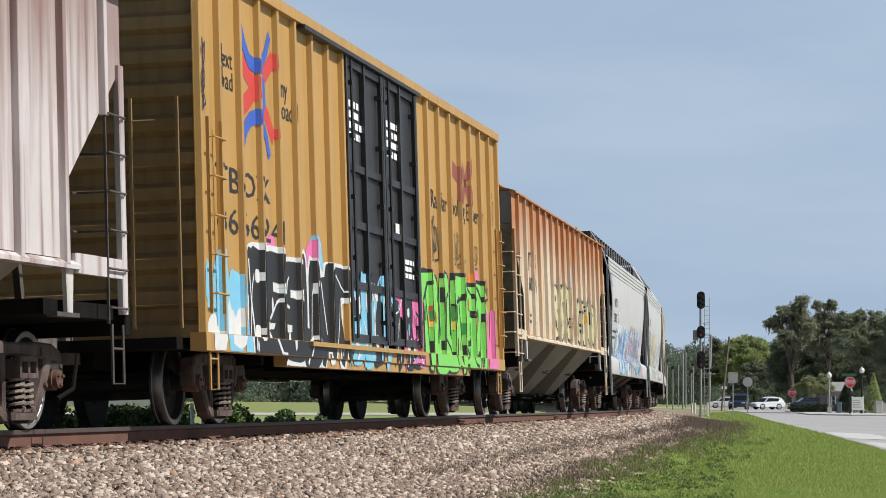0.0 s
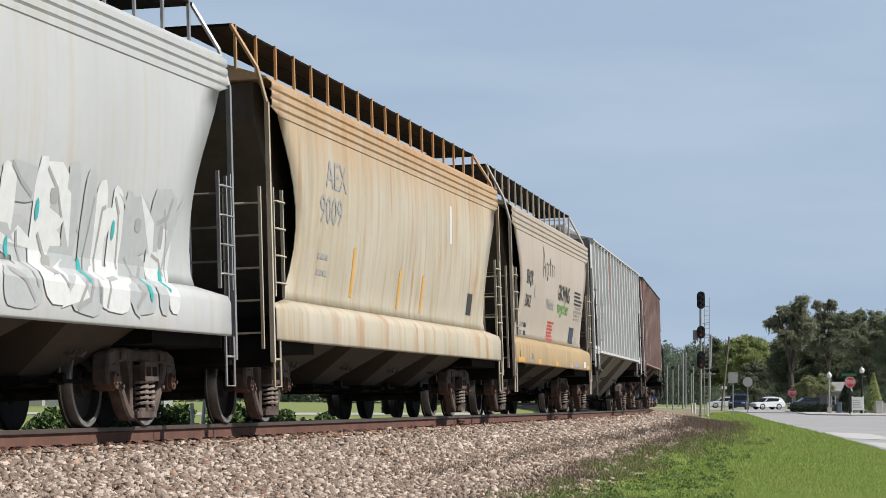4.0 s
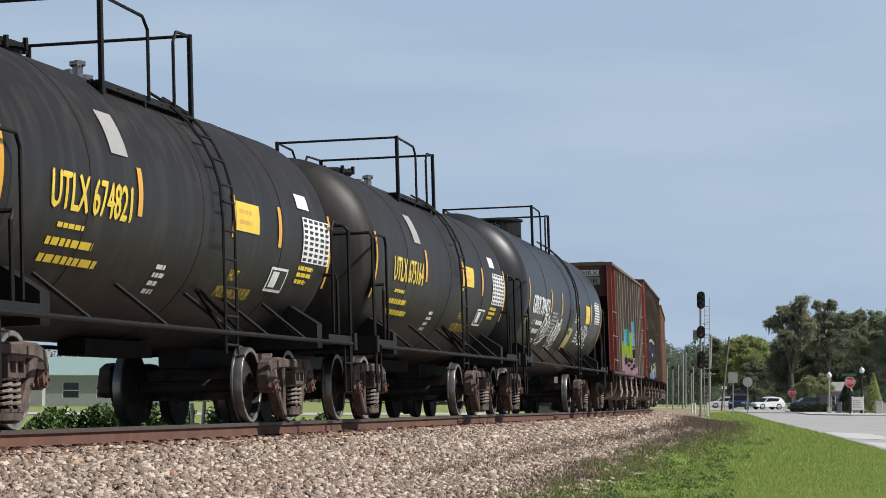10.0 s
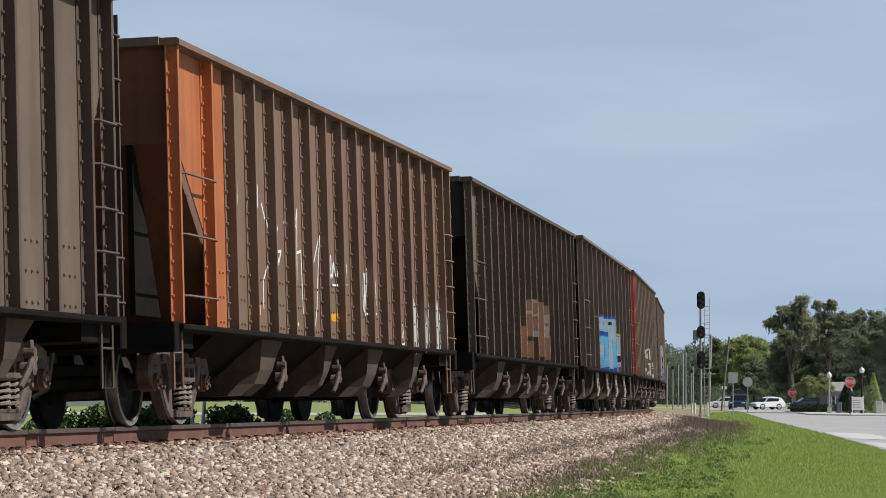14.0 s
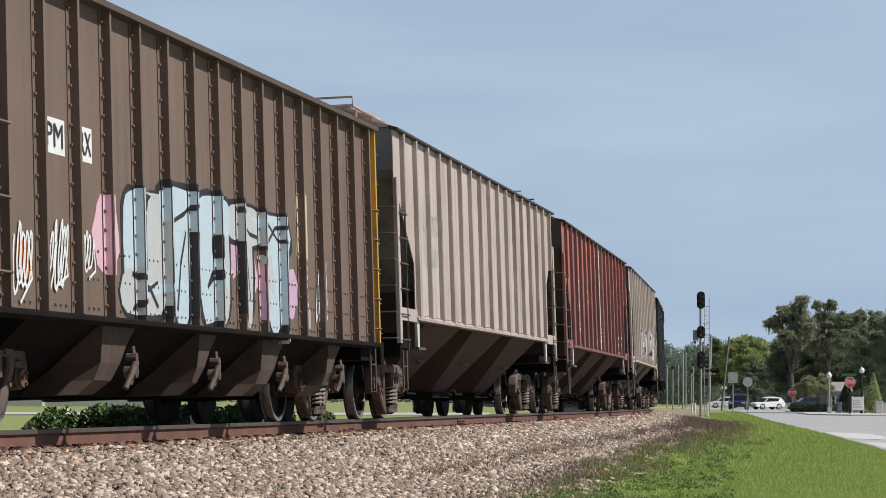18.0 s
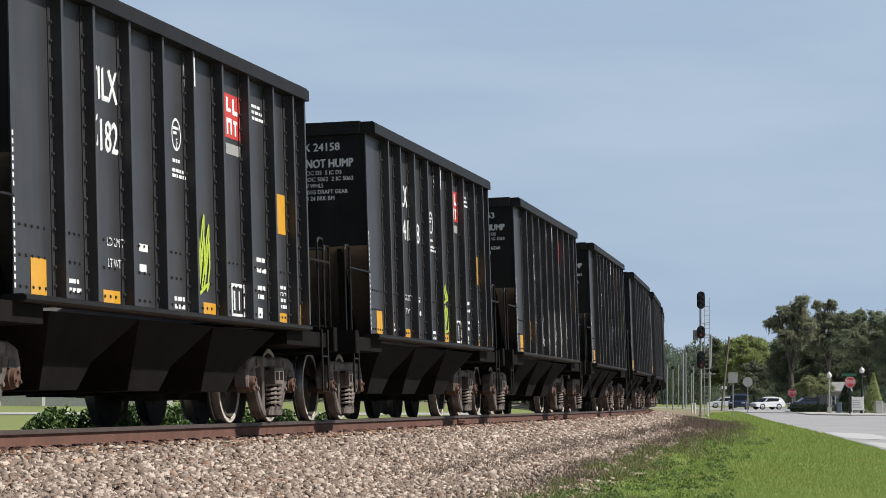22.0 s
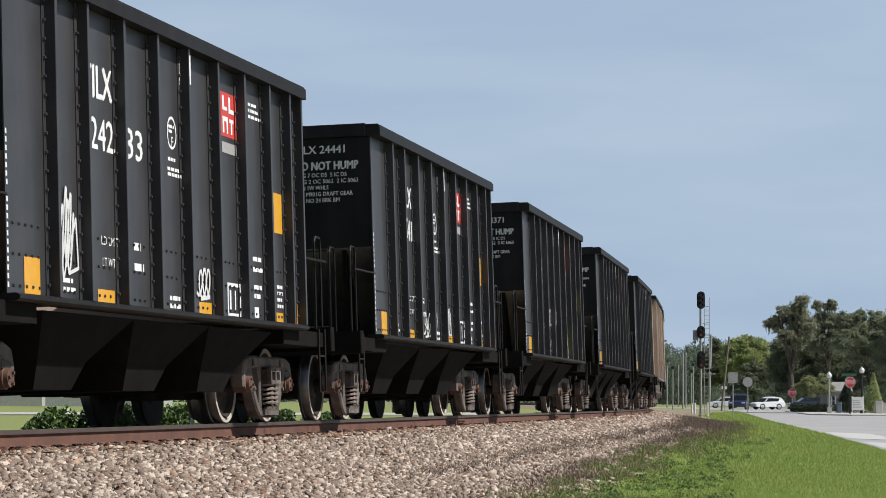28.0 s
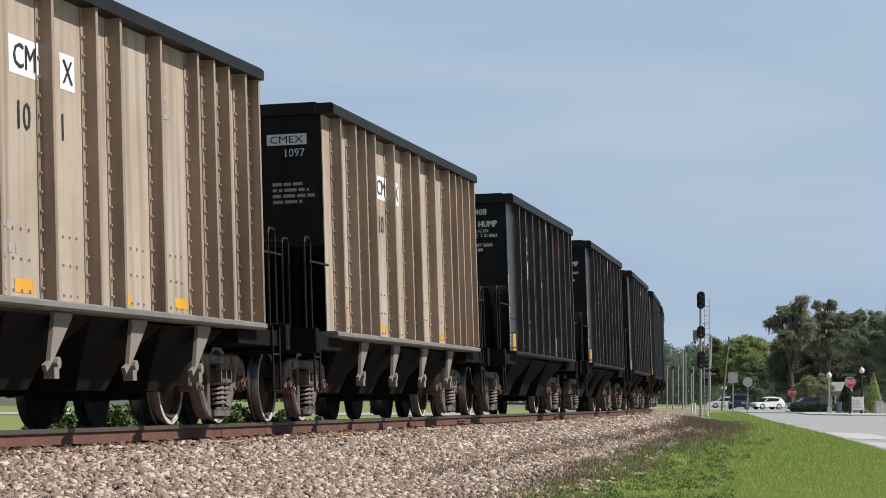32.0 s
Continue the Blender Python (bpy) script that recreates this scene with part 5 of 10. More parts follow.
# ---- ground ----
GRASSGROUND = mat("turf", (0.21, 0.29, 0.07), 0.95, 0, 0.5, 0.35, dark=(0.22, 0.22, 0.085), bump=0.4, bscale=20)
STONE = mat("ballast_stone", (0.44, 0.345, 0.28), 0.9, 0, 0.25, 14.0, dark=(0.25, 0.185, 0.145), island=0.65, bump=0.4, light=(0.64, 0.54, 0.455))
STONERUST = mat("rust_stained_stone", (0.34, 0.2, 0.13), 0.9, 0, 0.3, 10.0, dark=(0.2, 0.105, 0.066), island=0.6, bump=0.3, light=(0.46, 0.32, 0.23))
RUSTGRIT = mat("rusty_brown_grit", (0.13, 0.06, 0.04), 0.95, 0, 0.4, 12.0, dark=(0.06, 0.03, 0.022), island=0.6)
# much darker than the stones: the shade in their gaps is painted here
STONEBED = mat("shaded_ballast_bed", (0.1, 0.08, 0.066), 0.95, 0, 0.5, 9.0, dark=(0.045, 0.037, 0.03), bump=0.8, bscale=18)
BLADE = mat("grass_blades", (0.2, 0.385, 0.055), 0.7, 0, 0.4, 0.5, dark=(0.36, 0.44, 0.12), island=0.4, thin=0.35, light=(0.46, 0.49, 0.18))
DIRT = mat("dry_soil", (0.33, 0.265, 0.2), 0.95, 0, 0.4, 1.2, dark=(0.22, 0.19, 0.11), bump=0.6, bscale=14)
WEED = mat("verge_weed_leaves", (0.16, 0.25, 0.06), 0.8, 0, 0.4, 0.8, dark=(0.24, 0.21, 0.11), island=0.55, thin=0.25, light=(0.32, 0.33, 0.15))
DRY = mat("dry_weed_stems", (0.24, 0.185, 0.145), 0.9, 0, 0.4, 2.0, island=0.5)
ASPHALT = mat("worn_asphalt", (0.40, 0.40, 0.405), 0.85, 0, 0.18, 0.35, bump=0.2, bscale=30)
CONCRETE = mat("pale_concrete", (0.5, 0.49, 0.46), 0.85, 0, 0.2, 1.2, bump=0.1)
TIEWOOD = mat("creosoted_wood", (0.07, 0.055, 0.045), 0.9, 0, 0.4, 4, bump=0.4)
ROADPAINT = mat("road_paint", (0.6, 0.6, 0.59), 0.7, 0, 0.2, 3)


def verge(y):
    """How far out from the rail the stone gives way to grass."""
    return np.interp(y, [22, 28, 34, 47, 57, 80, 145, 175, 200, 230, 300], [4.5, 4.3, 3.8, 3.2, 3.0, 3.1, 3.9, 4.6, 7.5, 12.0, 14.0])


def build_ground():
    ys = np.concatenate([np.arange(-400, 0, 20), np.arange(0, 60, 1.0), np.arange(60, 260, 3.0), np.arange(260, 700, 20), np.array([800, 1000, 1400, 2000, 3000, 4800])])
    offs = np.concatenate([np.array([-4000, -1500, -600, -250, -120, -60]), np.arange(-40, -6, 3.0), np.arange(-6, 6.01, 0.35), np.arange(7, 40, 3.0), np.array([60, 120, 250, 600, 1500, 4000])])
    tx = track_x(np.clip(ys, -600, 700))
    X = tx[:, None] + offs[None, :]
    Y = np.repeat(ys[:, None], len(offs), 1)
    Z = ground_z(np.clip(tx, -600, 700)[:, None] + offs[None, :], Y)
    verts = np.stack([X, Y, Z], -1).reshape(-1, 3)
    n = len(offs)
    i, j = np.meshgrid(np.arange(len(ys) - 1), np.arange(n - 1), indexing="ij")
    a = (i * n + j).ravel()
    quads = np.stack([a, a + 1, a + n + 1, a + n], 1)
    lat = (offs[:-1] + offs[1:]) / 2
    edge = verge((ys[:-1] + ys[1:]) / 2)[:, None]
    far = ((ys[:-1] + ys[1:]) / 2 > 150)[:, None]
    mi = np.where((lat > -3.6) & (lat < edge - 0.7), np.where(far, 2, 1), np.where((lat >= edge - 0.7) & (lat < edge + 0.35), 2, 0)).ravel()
    # unseen bare gravelly soil round and behind the camera, added to bounce neutral light
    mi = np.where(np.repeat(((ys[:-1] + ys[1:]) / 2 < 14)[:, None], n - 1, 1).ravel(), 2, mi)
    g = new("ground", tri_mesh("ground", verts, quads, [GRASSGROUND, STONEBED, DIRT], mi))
    g.data.polygons.foreach_set("use_smooth", [True] * len(g.data.polygons))
    return tagged(g, "green turf with a strip of pale crushed stone along the track", "ground", kind="structure")


build_ground()


def edge_x(y):
    return np.interp(y, [30, 62, 94, 137, 236, 300, 345], [7.0, 10.6, 13.6, 17.3, 27.3, 30.0, 22.0])


def build_road():
    # the unseen stretch short of y 36 is added to cut green bounce light
    ys = np.concatenate([np.arange(-140, 36, 8.0), np.arange(36, 120, 3.0), np.arange(120, 346, 5.0)])
    us = np.concatenate([np.array([0, 0.15]), np.linspace(1, 70, 24)])
    X = edge_x(ys)[:, None] + us[None, :]
    Y = np.repeat(ys[:, None], len(us), 1)
    Z = ground_z(X, Y) + 0.02
    n = len(us)
    i, j = np.meshgrid(np.arange(len(ys) - 1), np.arange(n - 1), indexing="ij")
    a = (i * n + j).ravel()
    r = new("road", tri_mesh("road", np.stack([X, Y, Z], -1).reshape(-1, 3), np.stack([a, a + 1, a + n + 1, a + n], 1), ASPHALT))
    tagged(r, "worn grey asphalt road beside the grass", "road", kind="structure")
    for y0, y1 in ((76.5, 90.0), (59.0, 70.5)):
        ys2 = np.linspace(y0, y1, 4)
        us2 = np.linspace(0.12, 9.0, 8)
        X = edge_x(ys2)[:, None] + us2[None, :]
        Y = np.repeat(ys2[:, None], 8, 1)
        i, j = np.meshgrid(np.arange(3), np.arange(7), indexing="ij")
        a = (i * 8 + j).ravel()
        part("stripe", tri_mesh("stripe", np.stack([X, Y, ground_z(X, Y) + 0.03], -1).reshape(-1, 3), np.stack([a, a + 1, a + 9, a + 8], 1), ROADPAINT), None, r, "worn white crossing stripe")


build_road()


def build_pavement(name, pts, top, label):
    sh = Shape().prism(pts, "z", top - 0.4, top)
    o = new(name, sh.mesh(name, [CONCRETE]))
    md = o.modifiers.new("kerb", "BEVEL")
    md.width, md.segments = 0.03, 2
    return tagged(o, label, "pavement", kind="structure")


PAVE_Z = -0.86 + 0.13
build_pavement("pavement", [(26.2, 183), (28.5, 178.5), (75, 176), (75, 262), (38, 262), (31, 232)], PAVE_Z, "pale concrete pavement with a kerb at the street corner")
build_pavement("kerb", [(24.0, 207), (29.0, 204), (29.5, 209), (25.0, 211.5)], PAVE_Z, "low concrete traffic island in the road")


# ---- rails, sleepers and ballast ----
def build_rail(name, lat, label):
    head = [(-0.036, -0.004), (-0.03, 0.0), (0.03, 0.0), (0.036, -0.004), (0.036, -0.042), (-0.036, -0.042)]
    web = [(-0.034, -0.042), (0.034, -0.042), (0.010, -0.058), (0.009, -0.15), (0.022, -0.165), (0.075, -0.176), (0.075, -0.187), (-0.075, -0.187), (-0.075, -0.176), (-0.022, -0.165), (-0.009, -0.15), (-0.010, -0.058)]
    ss = np.concatenate([np.arange(-60, 120, 1.0), np.arange(120, 420, 4.0)])
    r = thing(name, label, "rail", kind="structure")
    for nm, prof, m in (("rail_head", head, RAILHEAD), ("rail_web", web, RAILRUST)):
        sh = Shape()
        sh.loft([[tuple(track_frame(s, lat + a, b)) for a, b in prof] for s in ss])
        part(nm, sh, m, r)
    return r


near_rail = build_rail("rail_1", 0.0, "rusty brown steel rail with a grey worn head")
build_rail("rail_2", -2 * GAUGE_HALF, "rusty steel rail on the inside of the curve")


def rail_matrix(s):
    x, y, h = rail_point(s)
    o = track_frame(s, 0, 0)
    ex = track_frame(s, 1, 0) - o
    ez = track_frame(s, 0, 1) - o
    m = Matrix((ex, ez.cross(ex), ez)).transposed().to_4x4()
    m.translation = o
    return m


# clips, joint bars and spikes along the near rail's foot
_clip = Shape().box(0.055, 0.10, -0.022, 0.022, -0.184, -0.158).box(0.03, 0.07, -0.012, 0.012, -0.168, -0.15).mesh("rail_clip", [mat("dark_clip_steel", (0.035, 0.02, 0.016), 0.8)])
for i in range(170):
    s = 19.0 + i * 0.27 + (0.13 if i % 2 else 0)
    o = part("rail_clip", _clip, None, near_rail)
    o.matrix_basis = rail_matrix(s)
_bar = Shape()
_bar.prism([(0.010, -0.062), (0.034, -0.07), (0.034, -0.135), (0.014, -0.15)], "y", -0.3, 0.3)
for q in (-0.22, -0.1, 0.1, 0.22):
    _bar.lathe([(0.03, 0.02), (0.058, 0.02)], "x", 6, (0, q, -0.1))
_barm = _bar.mesh("joint_bar", [RAILRUST])
for s in (44.0, 58.0):
    o = part("joint_bar", _barm, None, near_rail, "bolted joint bar")
    o.matrix_basis = rail_matrix(s)

# sleepers
_tie = Shape().slab(-2.05, 0.5, -0.115, 0.115, -0.37, -0.205).mesh("sleeper", [TIEWOOD])
track_bed = thing("sleepers", "dark creosoted wooden sleepers half buried in stone", "railway sleeper", kind="structure")
for i in range(210):
    o = part("sleeper", _tie, None, track_bed)
    o.matrix_basis = rail_matrix(8 + i * 0.54)


def scatter_track(n, s0, s1, l0, l1, seed):
    g = np.random.default_rng(seed)
    s, lat = g.uniform(s0, s1, n), g.uniform(l0, l1, n)
    x, y, h = np.interp(s, _S, _X), np.interp(s, _S, _Y), np.interp(s, _S, _H)
    return x + np.cos(h) * lat, y - np.sin(h) * lat, s, lat, g


def build_ballast():
    V, F, M = [], [], []
    base = 0
    cube = np.array([(x, y, z) for x in (-1, 1) for y in (-1, 1) for z in (-1, 1)], float)
    faces = np.array([(0, 1, 3, 2), (4, 6, 7, 5), (0, 4, 5, 1), (2, 3, 7, 6), (0, 2, 6, 4), (1, 5, 7, 3)])
    for n, s0, s1, l1, size, seed in ((52000, 15, 30, 3.4, 0.024, 1), (62000, 30, 60, 3.0, 0.026, 2), (36000, 60, 105, 2.6, 0.032, 3), (18000, 105, 230, 2.4, 0.045, 4), (52000, 15, 80, 4.6, 0.02, 5)):
        x, y, s, lat, g = scatter_track(n, s0, s1, 0.09, l1, seed)
        keep = g.random(n) < np.clip((l1 + 0.15 - lat) / 0.9, 0.0, 1)
        if seed == 5:
            keep = (lat > 2.2) & (g.random(n) < np.clip((verge(y) + 0.35 - lat) / 0.9, 0, 0.9))
        x, y, lat = x[keep], y[keep], lat[keep]
        n = len(x)
        z = ground_z(x, y) + size * g.uniform(-0.7, 1.2, n)
        p = cube[None] * g.uniform(0.3, 1.3, (n, 8, 3)) * size * g.choice([0.55, 0.8, 1.0, 1.25, 1.6], (n, 1, 1), p=[0.25, 0.3, 0.25, 0.15, 0.05]) * g.uniform(0.7, 1.25, (n, 1, 3))
        a, b = g.uniform(0, 6.28, n), g.uniform(-0.6, 0.6, n)
        ca, sa, cb, sb = np.cos(a)[:, None], np.sin(a)[:, None], np.cos(b)[:, None], np.sin(b)[:, None]
        px, py, pz = p[..., 0], p[..., 1], p[..., 2]
        py, pz = py * cb - pz * sb, py * sb + pz * cb
        px, py = px * ca - py * sa, px * sa + py * ca
        V.append(np.stack([px + x[:, None], py + y[:, None], pz + z[:, None]], -1).reshape(-1, 3))
        stain = np.where(((lat < 0.75) & (g.random(n) < 0.8 - lat)) | (g.random(n) < 0.05), 1, 0)
        stain = np.where(g.random(n) < np.clip((0.3 - lat) / 0.12, 0, 0.85), 2, stain)
        M.append(np.repeat(stain, 6).astype(np.int32))
        F.append((faces[None] + (np.arange(n) * 8)[:, None, None]).reshape(-1, 4) + base)
        base += n * 8
    b = new("ballast", tri_mesh("ballast", np.concatenate(V), np.concatenate(F), [STONE, STONERUST, RUSTGRIT], np.concatenate(M)))
    return tagged(b, "pale pinkish grey crushed stone sloping down from the rail", "ballast", kind="stuff")


build_ballast()


def blades(name, x, y, h, w, g, material, lean=0.45):
    n = len(x)
    z = ground_z(x, y)
    a = g.uniform(0, 6.28, n)
    lx, ly = np.cos(a) * h * lean * g.uniform(0, 1, n), np.sin(a) * h * lean * g.uniform(0, 1, n)
    b = g.uniform(0, 6.28, n)
    wx, wy = np.cos(b) * w / 2, np.sin(b) * w / 2
    V = np.stack([np.stack([x - wx, y - wy, z - 0.01], -1), np.stack([x + wx, y + wy, z - 0.01], -1), np.stack([x + lx, y + ly, z + h], -1)], 1).reshape(-1, 3)
    return tri_mesh(name, V, np.arange(3 * n).reshape(-1, 3), material)


def build_grass():
    g = np.random.default_rng(11)
    XS, YS, HS, WS = [], [], [], []
    for n, y0, y1, h, w in ((230000, 22, 42, 0.036, 0.010), (190000, 42, 80, 0.042, 0.018), (110000, 80, 236, 0.05, 0.04)):
        y = g.uniform(y0, y1, n)
        lo, hi = track_x(y) + 2.2, np.minimum(edge_x(y) - 0.05, 0.18 * y + 0.6)
        x = lo + (hi - lo) * g.random(n)
        lat = x - track_x(y)
        # sparse beside the stone, thick farther out, with bare patches
        pt = np.sin(x * 2.1 + 1.3 * np.sin(y * 0.9)) * np.sin(y * 0.7 + 0.8 * np.sin(x * 1.7))
        f = (lat - verge(y) - 0.1) / 0.45 + 1.0 * np.sin(y * 0.45 + 1.1 * np.sin(lat * 2.1)) * np.sin(lat * 3.1 + y * 0.23) + 0.6 * np.sin(y * 1.3 + lat * 4.0) * np.sin(lat * 7.0 - y * 0.6)
        keep = (hi > lo) & (lat > verge(y) - 0.8) & (g.random(n) < np.clip(f * 0.5, 0.0, 1.0))
        x, y, pt = x[keep], y[keep], pt[keep]
        XS.append(x)
        YS.append(y)
        tuft = np.sin(x * 5.1 + 1.7 * np.sin(y * 1.9)) * np.sin(y * 4.3 + x * 2.2) > 0.45
        HS.append(h * g.uniform(0.4, 1.3, len(x)) * (1 + 0.35 * pt) * np.where(tuft & (lat[keep] < 6.5), 1.9, 1.0))
        WS.append(w * g.uniform(0.7, 1.3, len(x)))
    x, y, h, w = (np.concatenate(a) for a in (XS, YS, HS, WS))
    o = new("grass", blades("grass", x, y, h, w, g, BLADE, 2.0))
    tagged(o, "short bright green verge grass", "grass", kind="stuff")
    # dull mixed weeds in clumps on the bare soil between stone and grass
    x, y, s, lat, g = scatter_track(520000, 22, 130, 2.35, 5.3, 22)
    c = np.sin(x * 3.1 + 1.9 * np.sin(y * 0.8)) * np.sin(y * 1.15 + 1.4 * np.sin(x * 2.3)) + 0.55 * np.sin(x * 8.3 + y * 1.7) * np.sin(y * 3.1 - x * 4.4)
    keep = g.random(len(s)) < np.clip(0.9 * c + 0.15, 0.0, 1.0) * np.exp(-((lat - verge(y) - 0.15) / 0.55) ** 2)
    x, y, s, c = x[keep], y[keep], s[keep], c[keep]
    far = np.clip(s / 45, 0.7, 1.6)
    o = new("verge_weeds", blades("verge_weeds", x, y, (0.035 + 0.09 * np.clip(c, 0, 1)) * g.uniform(0.5, 1.3, len(x)), far * g.uniform(0.012, 0.024, len(x)), g, WEED, 1.8))
    tagged(o, "olive and straw-coloured weeds in clumps on bare soil", "weeds", kind="stuff")
    x, y, s, lat, g = scatter_track(420000, 28, 140, 1.0, 4.2, 21)
    # patches: along the track, across it, and their spread both ways
    patches = ((100, 2.5, 16, 0.7), (84, 2.1, 7, 0.3), (70, 1.9, 5, 0.25), (60, 1.85, 3, 0.16), (52, 1.95, 3.2, 0.22), (45.5, 1.95, 3.0, 0.26), (40, 2.1, 2.4, 0.2), (36, 2.15, 2, 0.14), (32.5, 2.3, 2, 0.16), (28.5, 2.3, 2, 0.14), (47, 2.75, 3, 0.18), (57, 2.6, 5, 0.22), (38, 3.0, 3, 0.16), (32, 3.5, 2.5, 0.18), (66, 2.6, 5, 0.3))
    dens = 0.0 * s
    for ps, pl, rs, rl in patches:
        dens = dens + (1.1 if ps < 65 else 0.6) * np.exp(-(((s - ps) / rs) ** 2 + ((lat - pl) / rl) ** 2))
    keep = g.random(len(s)) < dens * (0.75 + 0.6 * np.sin(s * 2.3 + lat * 5) * np.sin(lat * 9 - s))
    x, y, far = x[keep], y[keep], np.clip(s[keep] / 60, 0.8, 1.25)
    o = new("dry_weeds", blades("dry_weeds", x, y, g.uniform(0.03, 0.2, len(x)) * np.clip(s[keep] / 70, 0.7, 1.3), far * g.uniform(0.007, 0.02, len(x)), g, DRY, 1.6))
    tagged(o, "low grey-brown dead weeds over the stone shoulder", "weeds", kind="stuff")


build_grass()


def build_clumps():
    """Low broad-leaved weeds in loose clumps where the grass begins."""
    g = np.random.default_rng(77)
    V = []
    for i in range(330):
        y = 25 + 45 * g.random() ** 1.3
        x = track_x(y) + verge(y) + g.uniform(-0.35, 1.8)
        r = g.uniform(0.06, 0.2)
        z = float(ground_z(x, y))
        V.append(leaf_cloud((x, y, z + 0.02), (r, r * 1.6, g.uniform(0.03, 0.09)), 90, 0.035, g))
    V = np.concatenate(V)
    o = new("broadleaf_weeds", tri_mesh("broadleaf_weeds", V, np.arange(len(V)).reshape(-1, 4), mat("broad_weed_leaves", (0.17, 0.27, 0.065), 0.6, 0, 0.4, 3.0, island=0.6, thin=0.25, light=(0.24, 0.36, 0.1))))
    tagged(o, "low clumps of broad-leaved green weeds at the grass edge", "weeds", kind="stuff")


# ---- trees and shrubs ----
BARK = mat("grey_bark", (0.09, 0.075, 0.06), 0.95, 0, 0.4, 3, bump=0.5)
# oak leaf colours raised to hold distance haze; the sunlit copy is lighter still
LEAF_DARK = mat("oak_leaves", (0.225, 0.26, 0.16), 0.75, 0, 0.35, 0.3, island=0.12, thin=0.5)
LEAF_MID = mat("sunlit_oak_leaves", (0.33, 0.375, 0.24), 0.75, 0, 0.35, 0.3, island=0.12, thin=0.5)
LEAF_GREY = mat("mossy_oak_leaves", (0.38, 0.395, 0.26), 0.8, 0, 0.35, 0.35, island=0.15, thin=0.5)
LEAF_OLIVE = mat("olive_green_leaves", (0.4, 0.43, 0.22), 0.8, 0, 0.3, 0.5, island=0.15, thin=0.5)
LEAF_LIGHT = mat("light_leaves", (0.43, 0.49, 0.22), 0.75, 0, 0.25, 0.3, island=0.15, thin=0.5)
LEAF_MOSS = mat("hanging_moss", (0.33, 0.31, 0.23), 0.95, 0, 0.3, 0.8, island=0.5, thin=0.4)
LEAF_HEDGE = mat("hedge_leaves", (0.03, 0.06, 0.018), 0.6, 0, 0.4, 2.0, island=0.8)
LEAF_SHRUB = mat("glossy_shrub_leaves", (0.11, 0.19, 0.05), 0.5, 0, 0.4, 1.5, island=0.7, light=(0.2, 0.3, 0.09))


def leaf_cloud(c, rad, n, size, g, drop=0.0, loose=False):
    """Quads of leaves round a centre."""
    d = g.normal(size=(n, 3))
    d /= np.linalg.norm(d, axis=1)[:, None]
    p = np.asarray(c)[None] + d * np.asarray(rad)[None] * (np.abs(g.normal(size=n)) * 0.75 if loose else g.random(n) ** 0.45)[:, None]
    u = g.normal(size=(n, 3))
    u /= np.linalg.norm(u, axis=1)[:, None]
    w = np.cross(u, g.normal(size=(n, 3)))
    w /= np.linalg.norm(w, axis=1)[:, None]
    if drop:
        u = u * 0.3 + np.array([0, 0, -1.0]) * drop
    s = (size * g.uniform(0.5, 1.2, n))[:, None]
    return np.stack([p - u * s * 0.6, p + w * s * 0.35, p + u * s * 0.6, p - w * s * 0.35], 1).reshape(-1, 3)


